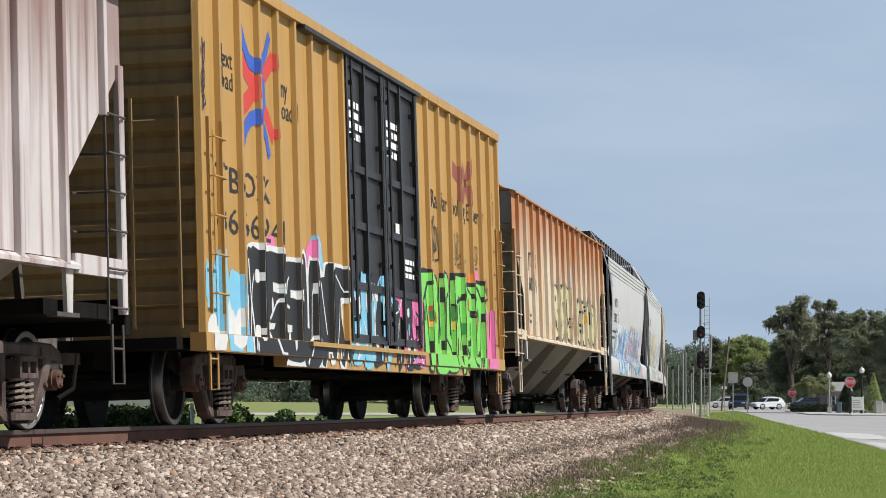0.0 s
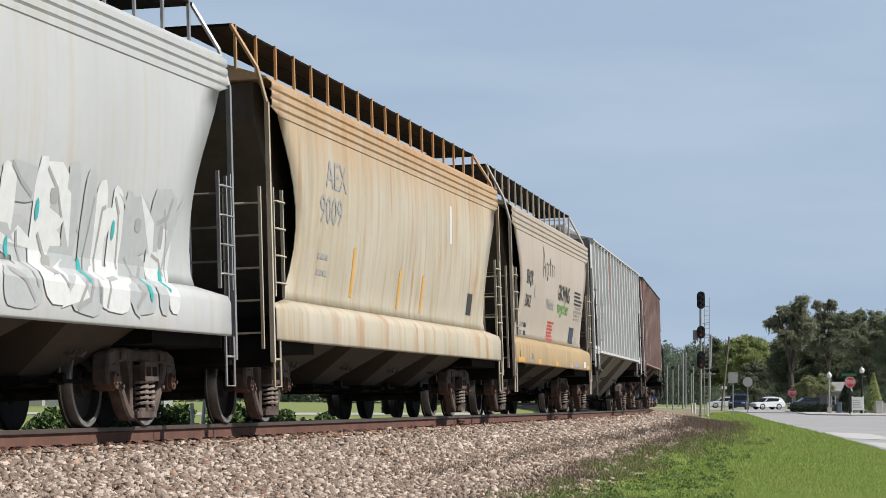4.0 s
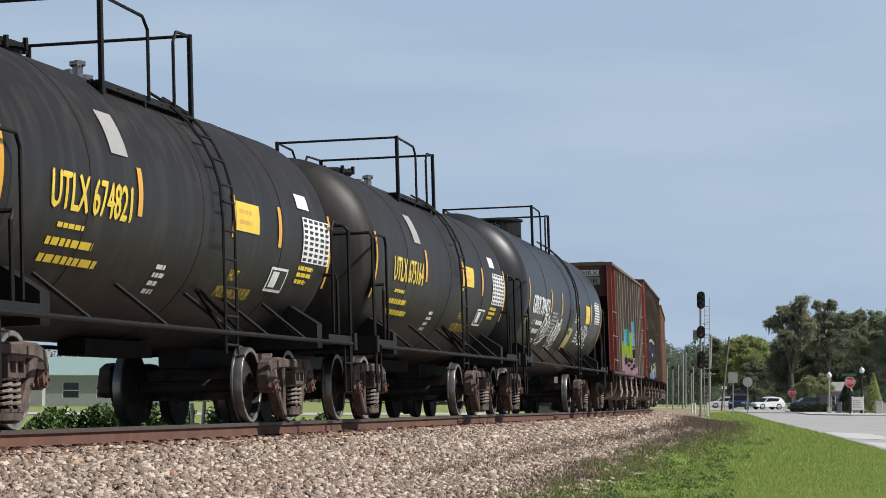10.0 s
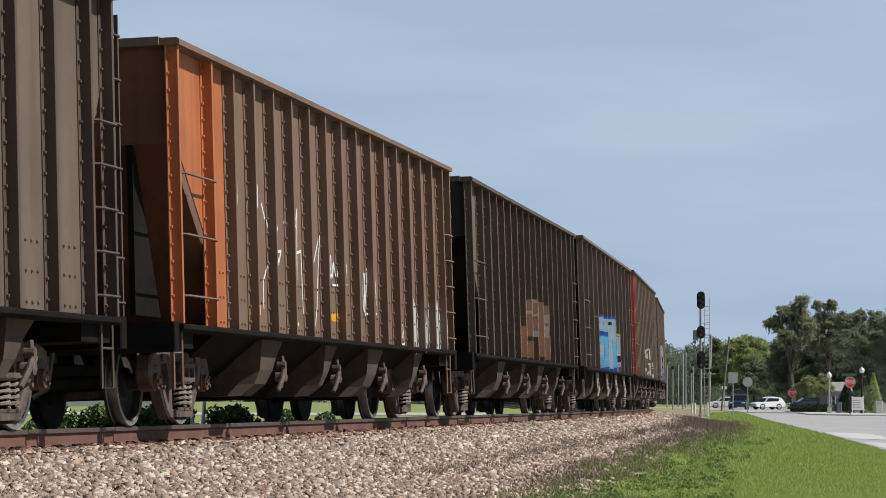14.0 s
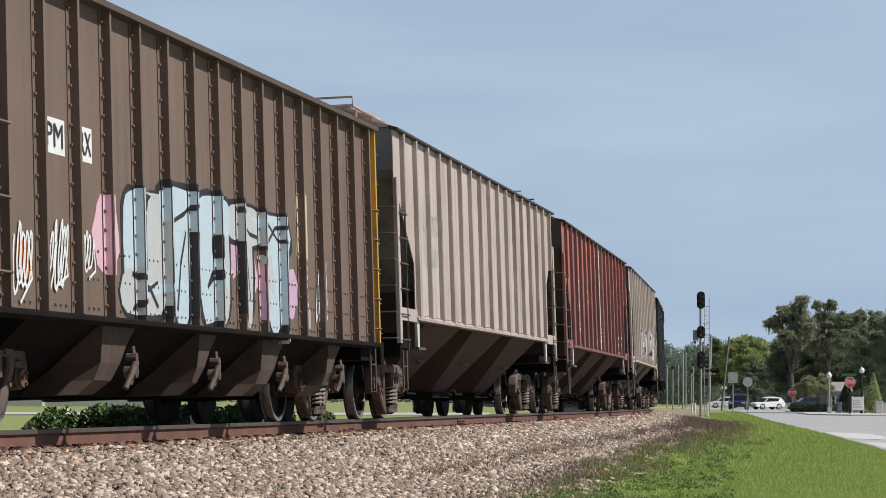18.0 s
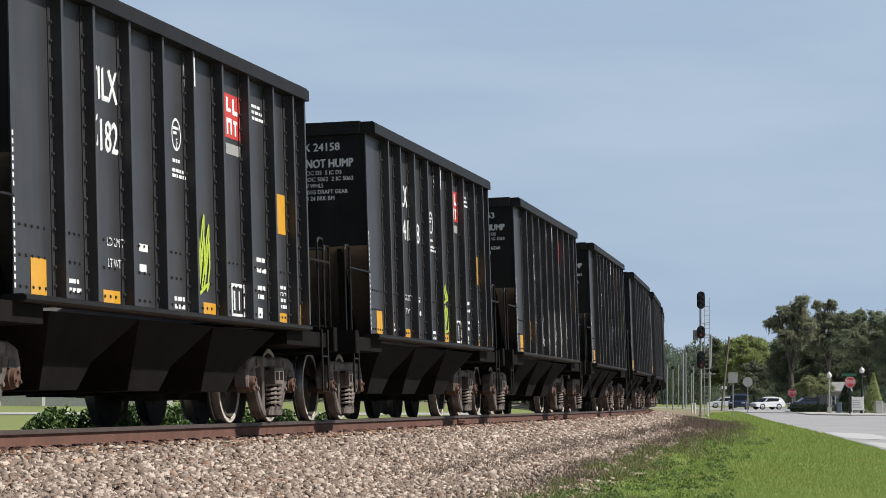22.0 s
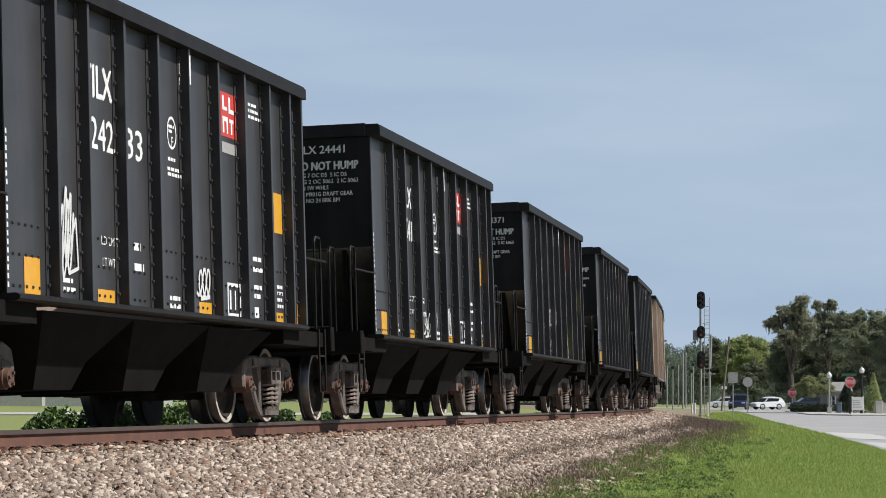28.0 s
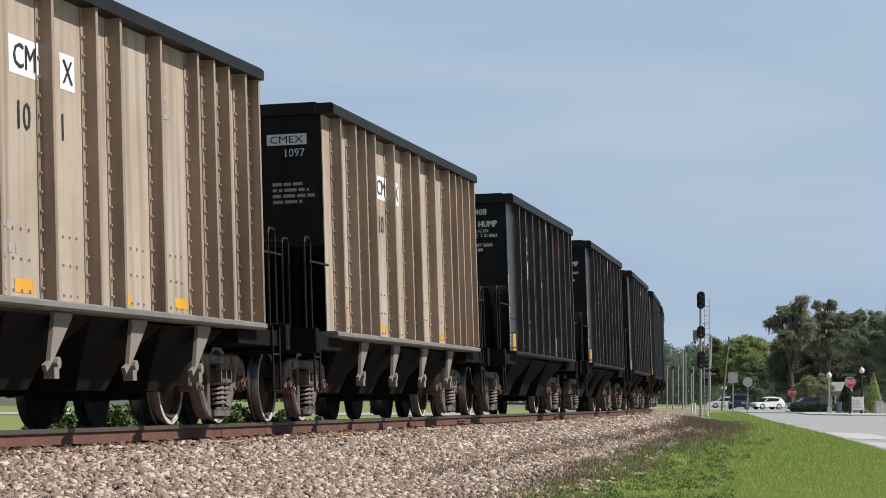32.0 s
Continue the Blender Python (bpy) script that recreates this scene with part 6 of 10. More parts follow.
def tree(name, label, x, y, lobes, seed, leaf, size=0.2, moss=0, dense=1.0):
    """lobes: (across, height, half width, half height, leaf) of each mass of the crown, in metres from the foot."""
    g = np.random.default_rng(seed)
    t = thing(name, label, "tree", "trees", at=Matrix.Translation((x, y, float(ground_z(x, y)) - 0.05)))
    h = max(b[1] + b[3] for b in lobes)
    sh = Shape()
    r0 = 0.028 * h
    fork = (g.normal() * 0.2, 0.1, h * 0.3)
    ring = [(math.cos(q), math.sin(q)) for q in (j * math.pi / 4 for j in range(8))]
    sh.loft([[(p[0] + r * a, p[1] + r * b, p[2]) for a, b in ring] for p, r in zip([(0, 0, 0), (0.05, 0.05, h * 0.15), fork], (r0 * 1.3, r0, r0 * 0.75))])
    clumps = []
    for dx, z, rx, rz in [b[:4] for b in lobes]:
        dy = g.uniform(-0.5, 0.5) * rx
        mid = (fork[0] * 0.5 + dx * 0.5 + g.normal() * 0.3, dy * 0.5, fork[2] * 0.45 + z * 0.55)
        for k in range(4):
            tip = (dx + rx * g.uniform(-0.6, 0.6), dy + rx * g.uniform(-0.5, 0.5), z + rz * g.uniform(-0.3, 0.7))
            sh.tube([fork, mid, tip] if k == 0 else [mid, tuple((a + b) / 2 + g.normal() * 0.15 for a, b in zip(mid, tip)), tip], r0 * (0.2 if k == 0 else 0.07), 5)
        for k in range(int(dense * (16 + 9 * rx * rz))):
            d = g.normal(size=3)
            d *= g.random() ** 0.4 / np.linalg.norm(d)
            clumps.append((dx + d[0] * rx * 0.85, dy + d[1] * rx, z + d[2] * rz * 0.9, g.uniform(0.2, 0.4) * math.sqrt(rx * rz)))
    part("trunk", sh, BARK, t)
    V = np.concatenate([leaf_cloud(c[:3], (c[3], c[3], c[3] * g.uniform(0.45, 0.8)), int(150 + 260 * c[3] ** 2 / size), size, g, loose=True) for c in clumps])
    part("crown", tri_mesh("crown", V, np.arange(len(V)).reshape(-1, 4), leaf), None, t)
    if moss:
        V = []
        for i in range(moss):
            c = clumps[g.integers(len(clumps))]
            n = g.uniform(0.25, 0.75)
            V.append(leaf_cloud((c[0] + g.normal() * 0.2, c[1] - 0.3 - 0.4 * g.random(), c[2] - c[3] * 0.5 - n * 0.6), (0.09, 0.09, n), 26, 0.14, g, drop=1.6))
        V = np.concatenate(V)
        part("moss", tri_mesh("moss", V, np.arange(len(V)).reshape(-1, 4), LEAF_MOSS), None, t, "grey-green moss hanging from the limbs")["kind"] = "stuff"
    return t


def at_px(px, z):
    return (px - 784) / 4523.5 * z


tree("oak_tree", "tall open oak hung with grey moss", at_px(1400, 300), 300, ((1.11, 12.48, 1.07, 1.34), (0.55, 10.81, 1.79, 1.67), (-1.12, 11.37, 1.23, 0.85), (-2.02, 10.14, 1.23, 0.85), (-0.56, 9.13, 1.56, 1.0), (1.67, 9.58, 1.34, 1.45), (0.78, 8.13, 1.79, 1.12)), 31, LEAF_GREY, moss=60, dense=0.75)
tree("oak_tree", "tall mossy oak with drooping limbs", at_px(1463, 312), 312, ((-0.87, 12.69, 0.98, 0.74), (0.64, 12.62, 1.11, 0.81), (-0.06, 10.72, 1.74, 1.39), (-1.33, 9.44, 1.28, 1.05), (1.22, 10.25, 1.39, 1.51), (0.18, 8.4, 1.74, 1.39), (-1.22, 7.7, 1.39, 1.16)), 32, LEAF_GREY, moss=50, dense=0.75)
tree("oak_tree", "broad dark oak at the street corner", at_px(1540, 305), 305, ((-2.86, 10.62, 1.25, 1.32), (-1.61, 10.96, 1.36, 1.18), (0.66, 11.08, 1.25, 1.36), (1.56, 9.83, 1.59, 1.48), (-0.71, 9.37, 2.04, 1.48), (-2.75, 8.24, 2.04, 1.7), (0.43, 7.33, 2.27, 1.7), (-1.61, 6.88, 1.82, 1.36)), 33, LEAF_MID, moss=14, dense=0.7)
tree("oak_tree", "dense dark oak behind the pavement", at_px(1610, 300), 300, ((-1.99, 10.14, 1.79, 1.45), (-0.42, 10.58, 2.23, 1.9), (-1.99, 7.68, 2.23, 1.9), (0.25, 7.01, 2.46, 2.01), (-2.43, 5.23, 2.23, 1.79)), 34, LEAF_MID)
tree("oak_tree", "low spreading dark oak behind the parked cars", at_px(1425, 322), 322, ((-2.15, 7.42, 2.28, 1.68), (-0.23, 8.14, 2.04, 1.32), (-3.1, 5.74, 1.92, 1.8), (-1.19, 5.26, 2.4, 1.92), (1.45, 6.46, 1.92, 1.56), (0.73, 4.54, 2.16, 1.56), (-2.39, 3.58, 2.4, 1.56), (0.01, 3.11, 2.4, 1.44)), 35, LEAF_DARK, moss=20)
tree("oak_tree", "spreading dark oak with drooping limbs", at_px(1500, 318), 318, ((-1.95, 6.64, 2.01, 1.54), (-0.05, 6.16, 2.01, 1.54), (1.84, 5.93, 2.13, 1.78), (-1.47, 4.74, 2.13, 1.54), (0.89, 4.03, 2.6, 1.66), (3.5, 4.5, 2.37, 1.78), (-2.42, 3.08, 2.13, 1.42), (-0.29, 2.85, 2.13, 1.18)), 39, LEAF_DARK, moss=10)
tree("oak_tree", "pale green broadleaf tree beyond the crossing", at_px(1321, 420), 420, ((-1.11, 10.02, 1.94, 1.31), (0.6, 10.55, 1.81, 1.19), (-2.52, 9.23, 1.63, 1.41), (2.17, 9.7, 1.63, 1.56), (-0.18, 8.45, 3.28, 2.03), (-2.83, 7.36, 1.81, 2.03), (1.54, 7.52, 2.5, 1.72), (-0.96, 5.8, 3.13, 2.03), (2.79, 7.36, 1.41, 2.03)), 36, LEAF_LIGHT, size=0.24)
tree("oak_tree", "small dark tree beyond the crossing", at_px(1335, 345), 345, ((-0.44, 5.41, 1.41, 1.08), (0.71, 4.76, 1.41, 1.23), (-1.08, 3.99, 1.54, 1.23), (0.2, 3.09, 2.18, 1.23), (1.74, 4.25, 1.16, 1.67), (-2.37, 2.71, 1.67, 1.08)), 40, LEAF_DARK)
tree("oak_tree", "low dark tree beside the signal mast", at_px(1280, 430), 430, ((-1.24, 10.38, 1.09, 1.54), (-1.88, 7.82, 2.24, 2.08), (-0.28, 5.9, 2.24, 2.08), (-2.84, 5.26, 2.24, 2.08)), 37, LEAF_DARK, size=0.24)
tree("crape_myrtle", "rounded grey-green tree over the parked cars", at_px(1442, 232), 232, ((-0.52, 2.82, 0.9, 0.62), (0.69, 2.99, 0.86, 0.55), (-1.21, 2.3, 0.73, 0.62), (-0.0, 2.13, 1.3, 0.73), (1.04, 2.3, 0.83, 0.73)), 38, LEAF_OLIVE, size=0.12)
build_clumps()


def woods():
    g = np.random.default_rng(5)
    V = []
    for i in range(560):
        x = g.uniform(-160, 230) if i < 400 else g.uniform(35, 100)
        y = g.uniform(520, 640)
        h = g.uniform(8.5, 14.0) * (1.15 if 60 < x < 85 else 1.0)
        for k in range(4):
            V.append(leaf_cloud((x + g.normal() * (2.2 - 0.4 * k), y, h * (0.05 + 0.235 * k)), (3.6 - 0.5 * k, 3.0, 2.4), 90 if i < 400 else 760, 0.8 if i < 400 else 0.3, g))
    V = np.concatenate(V)
    o = new("far_woods", tri_mesh("far_woods", V, np.arange(len(V)).reshape(-1, 4), mat("far_tree_leaves", (0.21, 0.26, 0.19), 0.85, 0, 0.3, 0.12, island=0.12, thin=0.45)))
    tagged(o, "distant belt of green trees along the horizon", "trees", kind="stuff")


woods()


def shrub(name, label, x, y, rad, n, size, seed, leaf, z=None, cone=False, category="shrub"):
    g = np.random.default_rng(seed)
    z0 = float(ground_z(x, y)) if z is None else z
    t = thing(name, label, category, at=Matrix.Translation((x, y, z0 - 0.03)))
    V = []
    if cone:
        for k in range(14):
            q = k / 14
            V.append(leaf_cloud((0, 0, rad[2] * 2 * q + 0.15), (rad[0] * (1 - q) + 0.06, rad[1] * (1 - q) + 0.06, 0.22), n // 14, size, g))
    else:
        for k in range(12):
            c = (rad[0] * g.uniform(-0.7, 0.7), rad[1] * g.uniform(-0.7, 0.7), rad[2] * g.uniform(0.4, 1.35))
            V.append(leaf_cloud(c, (rad[0] * 0.45, rad[1] * 0.5, rad[2] * 0.5), n // 12, size, g))
    V = np.concatenate(V)
    part("foliage", tri_mesh("foliage", V, np.arange(len(V)).reshape(-1, 4), leaf), None, t)
    st = Shape()
    for i in range(4):
        a = i * 1.6
        st.tube([(0.05 * math.cos(a), 0.05 * math.sin(a), 0), (rad[0] * 0.4 * math.cos(a), rad[1] * 0.4 * math.sin(a), rad[2] * 1.1)], 0.02, 5)
    part("stem", st, BARK, t)
    return t


# hedge beyond the track, seen under the cars
for i, (px, d, w, h) in enumerate(((78, 43, 0.4, 0.5), (110, 45, 0.5, 0.5), (148, 45, 0.5, 0.55), (185, 45, 0.5, 0.54), (222, 45, 0.5, 0.56), (258, 46, 0.5, 0.55), (292, 46, 0.5, 0.56), (322, 47, 0.4, 0.5), (392, 47, 0.5, 0.5), (425, 48, 0.45, 0.5), (462, 50, 0.4, 0.4), (515, 60, 0.5, 0.45), (580, 72, 0.35, 0.4))):
    shrub("hedge_shrub", "leafy green shrub beyond the track", at_px(px, d), d, (w, 0.45, h), 3600, 0.08, 60 + i, LEAF_SHRUB)


# ---- street furniture, signals and vehicles ----
GALV = mat("galvanised_steel", (0.42, 0.42, 0.42), 0.5, 0.5, 0.25, 3)
GREYPAINT = mat("grey_mast_paint", (0.33, 0.33, 0.33), 0.6, 0, 0.25, 2)
SIGNBLACK = mat("matt_black_signal", (0.012, 0.012, 0.013), 0.7)
SIGNRED = flat("stop_sign_red", (0.5, 0.03, 0.035), 0.4)
SIGNBACK = mat("aluminium_sign_back", (0.45, 0.45, 0.44), 0.55, 0.4)
SIGNWHITE = flat("white_sign_face", (0.78, 0.78, 0.76), 0.5)
GLASSDARK = mat("dark_car_glass", (0.012, 0.014, 0.017), 0.06, 0, 0.1)
RUBBER = mat("tyre_rubber", (0.02, 0.02, 0.02), 0.85)
LAMPGLOBE = mat("milk_glass_globe", (0.8, 0.8, 0.76), 0.25)
HOUSEWALL = mat("painted_siding", (0.22, 0.21, 0.2), 0.8, 0, 0.12, 1)
ROOFGREY = mat("grey_shingle_roof", (0.3, 0.3, 0.29), 0.9, 0, 0.25, 2, bump=0.2)


def gz(x, y):
    return float(ground_z(x, y))


def signal_mast():
    d = 172.0
    x = at_px(1239.5, d)
    z0 = gz(x, d)
    t = thing("railway_signal", "tall grey signal mast with three black oval heads", "railway signal", at=Matrix.Translation((x, d, z0)))
    m = Shape()
    m.lathe([(0, 0.16), (0.12, 0.16), (0.13, 0.09), (8.2, 0.075)], "z", 12, (0, 0, 0))
    part("mast", m, GREYPAINT, t)
    for z, lit, tall in ((7.8, False, 0.32), (5.64, True, 0.16), (3.79, True, 0.32)):
        h = Shape()
        oval = []
        for i in range(20):
            q = 2 * math.pi * i / 20
            oval.append((0.28 * math.cos(q), z + (tall if math.sin(q) > 0 else -tall) + 0.27 * math.sin(q)))
        h.prism(oval, "y", -0.3, -0.26)
        hd = part("signal_head", h, SIGNBLACK, t, "black oval head with hooded lamps")
        c = Shape().box(-0.16, 0.16, -0.26, -0.05, z - tall - 0.16, z + tall + 0.16)
        part("lamp_case", c, SIGNBLACK, hd)
        for k in ((-1, 0, 1) if tall > 0.2 else (-0.5, 0.5)):
            v = Shape()
            zz = z + k * 0.34
            v.loft([[(r * math.cos(a), y, zz + r * math.sin(a)) for a in (-0.4 + j * 3.94 / 10 for j in range(11))] for y, r in ((-0.3, 0.12), (-0.55, 0.13))], closed=False, caps=False)
            part("hood", v, SIGNBLACK, hd)
            ln = Shape().lathe([(-0.32, 0.1), (-0.325, 0.001)], "y", 14, (0, 0, zz))
            part("lens", ln, LENSRED if (lit and k < 0) else LENSDARK, hd)
    for z in (7.8, 5.64, 3.79):
        part("head_bracket", Shape().box(-0.05, 0.05, -0.1, 0.1, z - 0.05, z + 0.05), GREYPAINT, t)
    lad = Shape()
    for xx in (0.28, 0.62):
        lad.tube([(xx, 0.25, 0.2), (xx, 0.25, 7.4 if xx < 0.5 else 8.0)], 0.022, 5)
    for i in range(24):
        lad.tube([(0.28, 0.25, 0.5 + i * 0.3), (0.62, 0.25, 0.5 + i * 0.3)], 0.014, 5)
    lad.tube([(0.28, 0.25, 7.4), (0.62, 0.25, 7.4)], 0.02, 5)
    lad.tube([(0.0, 0.1, 6.2), (0.62, 0.25, 6.35)], 0.03, 5)
    part("ladder", lad, GREYPAINT, t)
    cab = Shape().slab(-0.5, -0.15, -0.1, 0.25, 5.1, 5.8)
    part("junction_box", cab, GREYPAINT, t)
    pl = Shape().box(0.05, 0.75, 0.0, 0.6, 5.45, 5.5)
    part("service_platform", pl, GREYPAINT, t)


LENSDARK = mat("dark_lens_glass", (0.02, 0.015, 0.015), 0.1)
LENSRED = glow("lit_red_lens", (0.4, 0.09, 0.08), 0.06)
signal_mast()


def round_post(name, label, px, d, h, r, material, category, px_top=None, lean=0.0):
    x = at_px(px, d)
    t = thing(name, label, category, at=Matrix.Translation((x, d, gz(x, d) - 0.02)))
    s = Shape()
    s.tube([(0, 0, 0), (lean * 0.5, 0, h * 0.5), (lean, 0, h)], r, 8)
    part("post", s, material, t)
    return t


second = round_post("signal_pole", "grey steel pole with crossing lamps", 1253, 176, 5.5, 0.1, GREYPAINT, "pole", lean=0.18)
for z in (3.1, 2.7):
    part("lamp", Shape().lathe([(-0.2, 0.13), (-0.05, 0.15), (0.1, 0.08)], "y", 12, (0.05 if z > 3 else -0.6, -0.2, z)), SIGNBLACK, second)
part("crossarm", Shape().tube([(-0.75, -0.08, 2.85), (0.5, -0.08, 2.85)], 0.03, 6), GREYPAINT, second)
for px, d, h, r, m, lab in ((1251.5, 168, 0.95, 0.06, SIGNWHITE, "white marker post beside the signal"), (1229, 190, 0.85, 0.07, SIGNWHITE, "white marker post beside the track"), (1224, 192, 0.8, 0.06, SIGNWHITE, "white marker post beside the track")):
    round_post("marker_post", lab, px, d, h, r, m, "post")
for px, d, h, r, ln in ((1276, 240, 7.0, 0.09, 0.75), (1208, 300, 6.6, 0.1, 0.0), (1213, 330, 7.2, 0.09, 0.0), (1190, 270, 4.6, 0.07, 0.0), (1226, 290, 5.2, 0.07, 0.0), (1200, 360, 6.0, 0.08, 0.0), (1180, 330, 5.4, 0.08, 0.0), (1223, 250, 4.0, 0.06, 0.0)):
    p = round_post("utility_pole", "weathered wooden pole beside the line", px, d, h, r, mat("pole_wood", (0.22, 0.19, 0.16), 0.9) if ln else GREYPAINT, "pole", lean=ln)
    if px in (1190, 1224, 1226, 1223):
        part("lamp_head", Shape().lathe([(-0.15, 0.16), (0, 0.2), (0.15, 0.12)], "y", 12, (0, -0.1, h - 0.15)), SIGNBLACK, p)


def sign_post(name, label, px, d, z_sign, shape, face, back, post_h, post=GALV, category="sign", red=False):
    x = at_px(px, d)
    t = thing(name, label, category, at=Matrix.Translation((x, d, gz(x, d))))
    part("post", Shape().slab(-0.035, 0.035, -0.03, 0.03, -0.05, post_h), post, t)
    if shape == "octagon":
        R = 0.41
        pts = [(R * math.cos(math.pi / 8 + i * math.pi / 4), z_sign + R * math.sin(math.pi / 8 + i * math.pi / 4)) for i in range(8)]
        p2 = [(0.92 * a, z_sign + 0.92 * (b - z_sign)) for a, b in pts]
    else:
        w, h = shape
        pts = [(-w / 2, z_sign - h / 2), (w / 2, z_sign - h / 2), (w / 2, z_sign + h / 2), (-w / 2, z_sign + h / 2)]
        p2 = None
    pl = part("sign_plate", Shape().prism(pts, "y", -0.045, -0.032), back, t)
    if red:
        part("sign_face", Shape().prism(p2, "y", -0.052, -0.047), face, pl)
        vs, fs = [], []
        for poly, *_ in words("STOP", 0, z_sign - 0.13, 0.27, center=True, sx=0.72):
            n = len(vs)
            vs += [(a, -0.056, b) for a, b in poly]
            fs.append(tuple(range(n, n + len(poly))))
        part("lettering", raw_mesh("lettering", vs, fs, SIGNWHITE), None, pl)
    return t


sign_post("stop_sign", "red octagonal stop sign on a dark post", 1503.5, 186, 2.41, "octagon", SIGNRED, SIGNWHITE, 2.9, SIGNBLACK, red=True)
sign_post("stop_sign", "grey back of an octagonal stop sign", 1322.5, 205, 2.5, "octagon", SIGNBACK, SIGNBACK, 2.6)
sign_post("road_sign", "plain grey back of a square road sign", 1296.5, 152, 2.4, (0.55, 0.65), SIGNBACK, SIGNBACK, 2.45)
sign_post("road_sign", "small pale sign beyond the crossing", 1281, 260, 2.3, (0.55, 0.3), SIGNWHITE, SIGNWHITE, 2.4)
sign_post("stop_sign", "distant red octagonal stop sign", 1401, 232, 1.75, "octagon", SIGNRED, SIGNWHITE, 2.0, GALV, red=True)
st = sign_post("street_name_sign", "green street name blade on a dark post", 1502, 188.5, 2.97, (1.05, 0.2), flat("sign_green", (0.02, 0.12, 0.06)), flat("sign_green_plate", (0.02, 0.11, 0.06)), 3.05, SIGNBLACK)


def street_lamp(px, d, h):
    x = at_px(px, d)
    z = PAVE_Z
    t = thing("street_lamp", "post lamp with a white glass globe", "street lamp", "lamps on the pavement", at=Matrix.Translation((x, d, z)))
    s = Shape()
    s.lathe([(0, 0.17), (0.3, 0.15), (0.34, 0.09), (0.8, 0.075), (h - 0.55, 0.055), (h - 0.5, 0.1), (h - 0.44, 0.1)], "z", 12)
    part("post", s, SIGNBLACK if px > 1500 else GALV, t)
    part("globe", Shape().lathe([(h - 0.44, 0.1), (h - 0.36, 0.19), (h - 0.2, 0.21), (h - 0.06, 0.13), (h - 0.03, 0.06), (h + 0.05, 0.02), (h + 0.08, 0.001)], "z", 16), LAMPGLOBE, t, "white glass globe", smooth=True)
    if px < 1500:
        part("base", Shape().slab(-0.16, 0.16, -0.16, 0.16, 0, 0.45), CONCRETE, t, "pale concrete foot")


street_lamp(1466.5, 196, 3.12)
street_lamp(1524.5, 193, 3.47)
sx = at_px(1517, 191)
board = thing("notice_board", "white notice board on two posts", "notice board", at=Matrix.Translation((sx, 191, PAVE_Z)))
part("panel", Shape().slab(-0.46, 0.42, -0.03, 0.03, 0.25, 1.22), SIGNWHITE, board)
for x in (-0.42, 0.4):
    part("post", Shape().slab(x - 0.03, x + 0.03, -0.025, 0.025, 0, 1.3), SIGNWHITE, board)
vs, fs = [], []
for poly, *_ in bars(-0.38, 0.95, 0.7, 0.07, 4, 0.17, seed=3):
    n = len(vs)
    vs += [(a, -0.036, b) for a, b in poly]
    fs.append(tuple(range(n, n + len(poly))))
part("print", raw_mesh("print", vs, fs, GREYINK), None, board)
for px, d, w, h, m, lab in ((1484, 199, 0.36, 0.85, mat("blue_grey_bin", (0.12, 0.15, 0.2), 0.6), "blue-grey litter bin on the pavement"), (1554, 192, 0.55, 0.95, CONCRETE, "pale utility cabinet on the pavement"), (1562, 194, 0.4, 0.8, CONCRETE, "pale utility cabinet on the pavement")):
    x = at_px(px, d)
    t = thing("litter_bin" if d > 198 else "utility_cabinet", lab, "bin" if d > 198 else "cabinet", at=Matrix.Translation((x, d, PAVE_Z)))
    part("body", Shape().slab(-w / 2, w / 2, -w / 2, w / 2, 0, h * 0.85, 0.04), m, t)
    part("lid", Shape().slab(-w / 2 - 0.02, w / 2 + 0.02, -w / 2 - 0.02, w / 2 + 0.02, h * 0.85, h, 0.05), m, t)
shrub("conical_shrub", "dark conical evergreen on the pavement", at_px(1497, 203), 203, (1.2, 1.2, 1.1), 12000, 0.09, 91, LEAF_HEDGE, PAVE_Z, True)
shrub("conical_shrub", "green conical evergreen on the pavement", at_px(1545, 200), 200, (0.95, 0.95, 1.5), 12000, 0.09, 92, LEAF_LIGHT, PAVE_Z, True)
hx = at_px(1432, 212)
hedge = thing("box_hedge", "low clipped dark box hedge before parked cars", "hedge", at=Matrix.Translation((hx, 212, gz(hx, 212))))
_g = np.random.default_rng(8)
_V = np.concatenate([leaf_cloud((-1.35 + 0.3 * i, 0, 0.42), (0.3, 0.4, 0.42), 1100, 0.09, _g) for i in range(10)])
part("foliage", tri_mesh("foliage", _V, np.arange(len(_V)).reshape(-1, 4), LEAF_HEDGE), None, hedge)


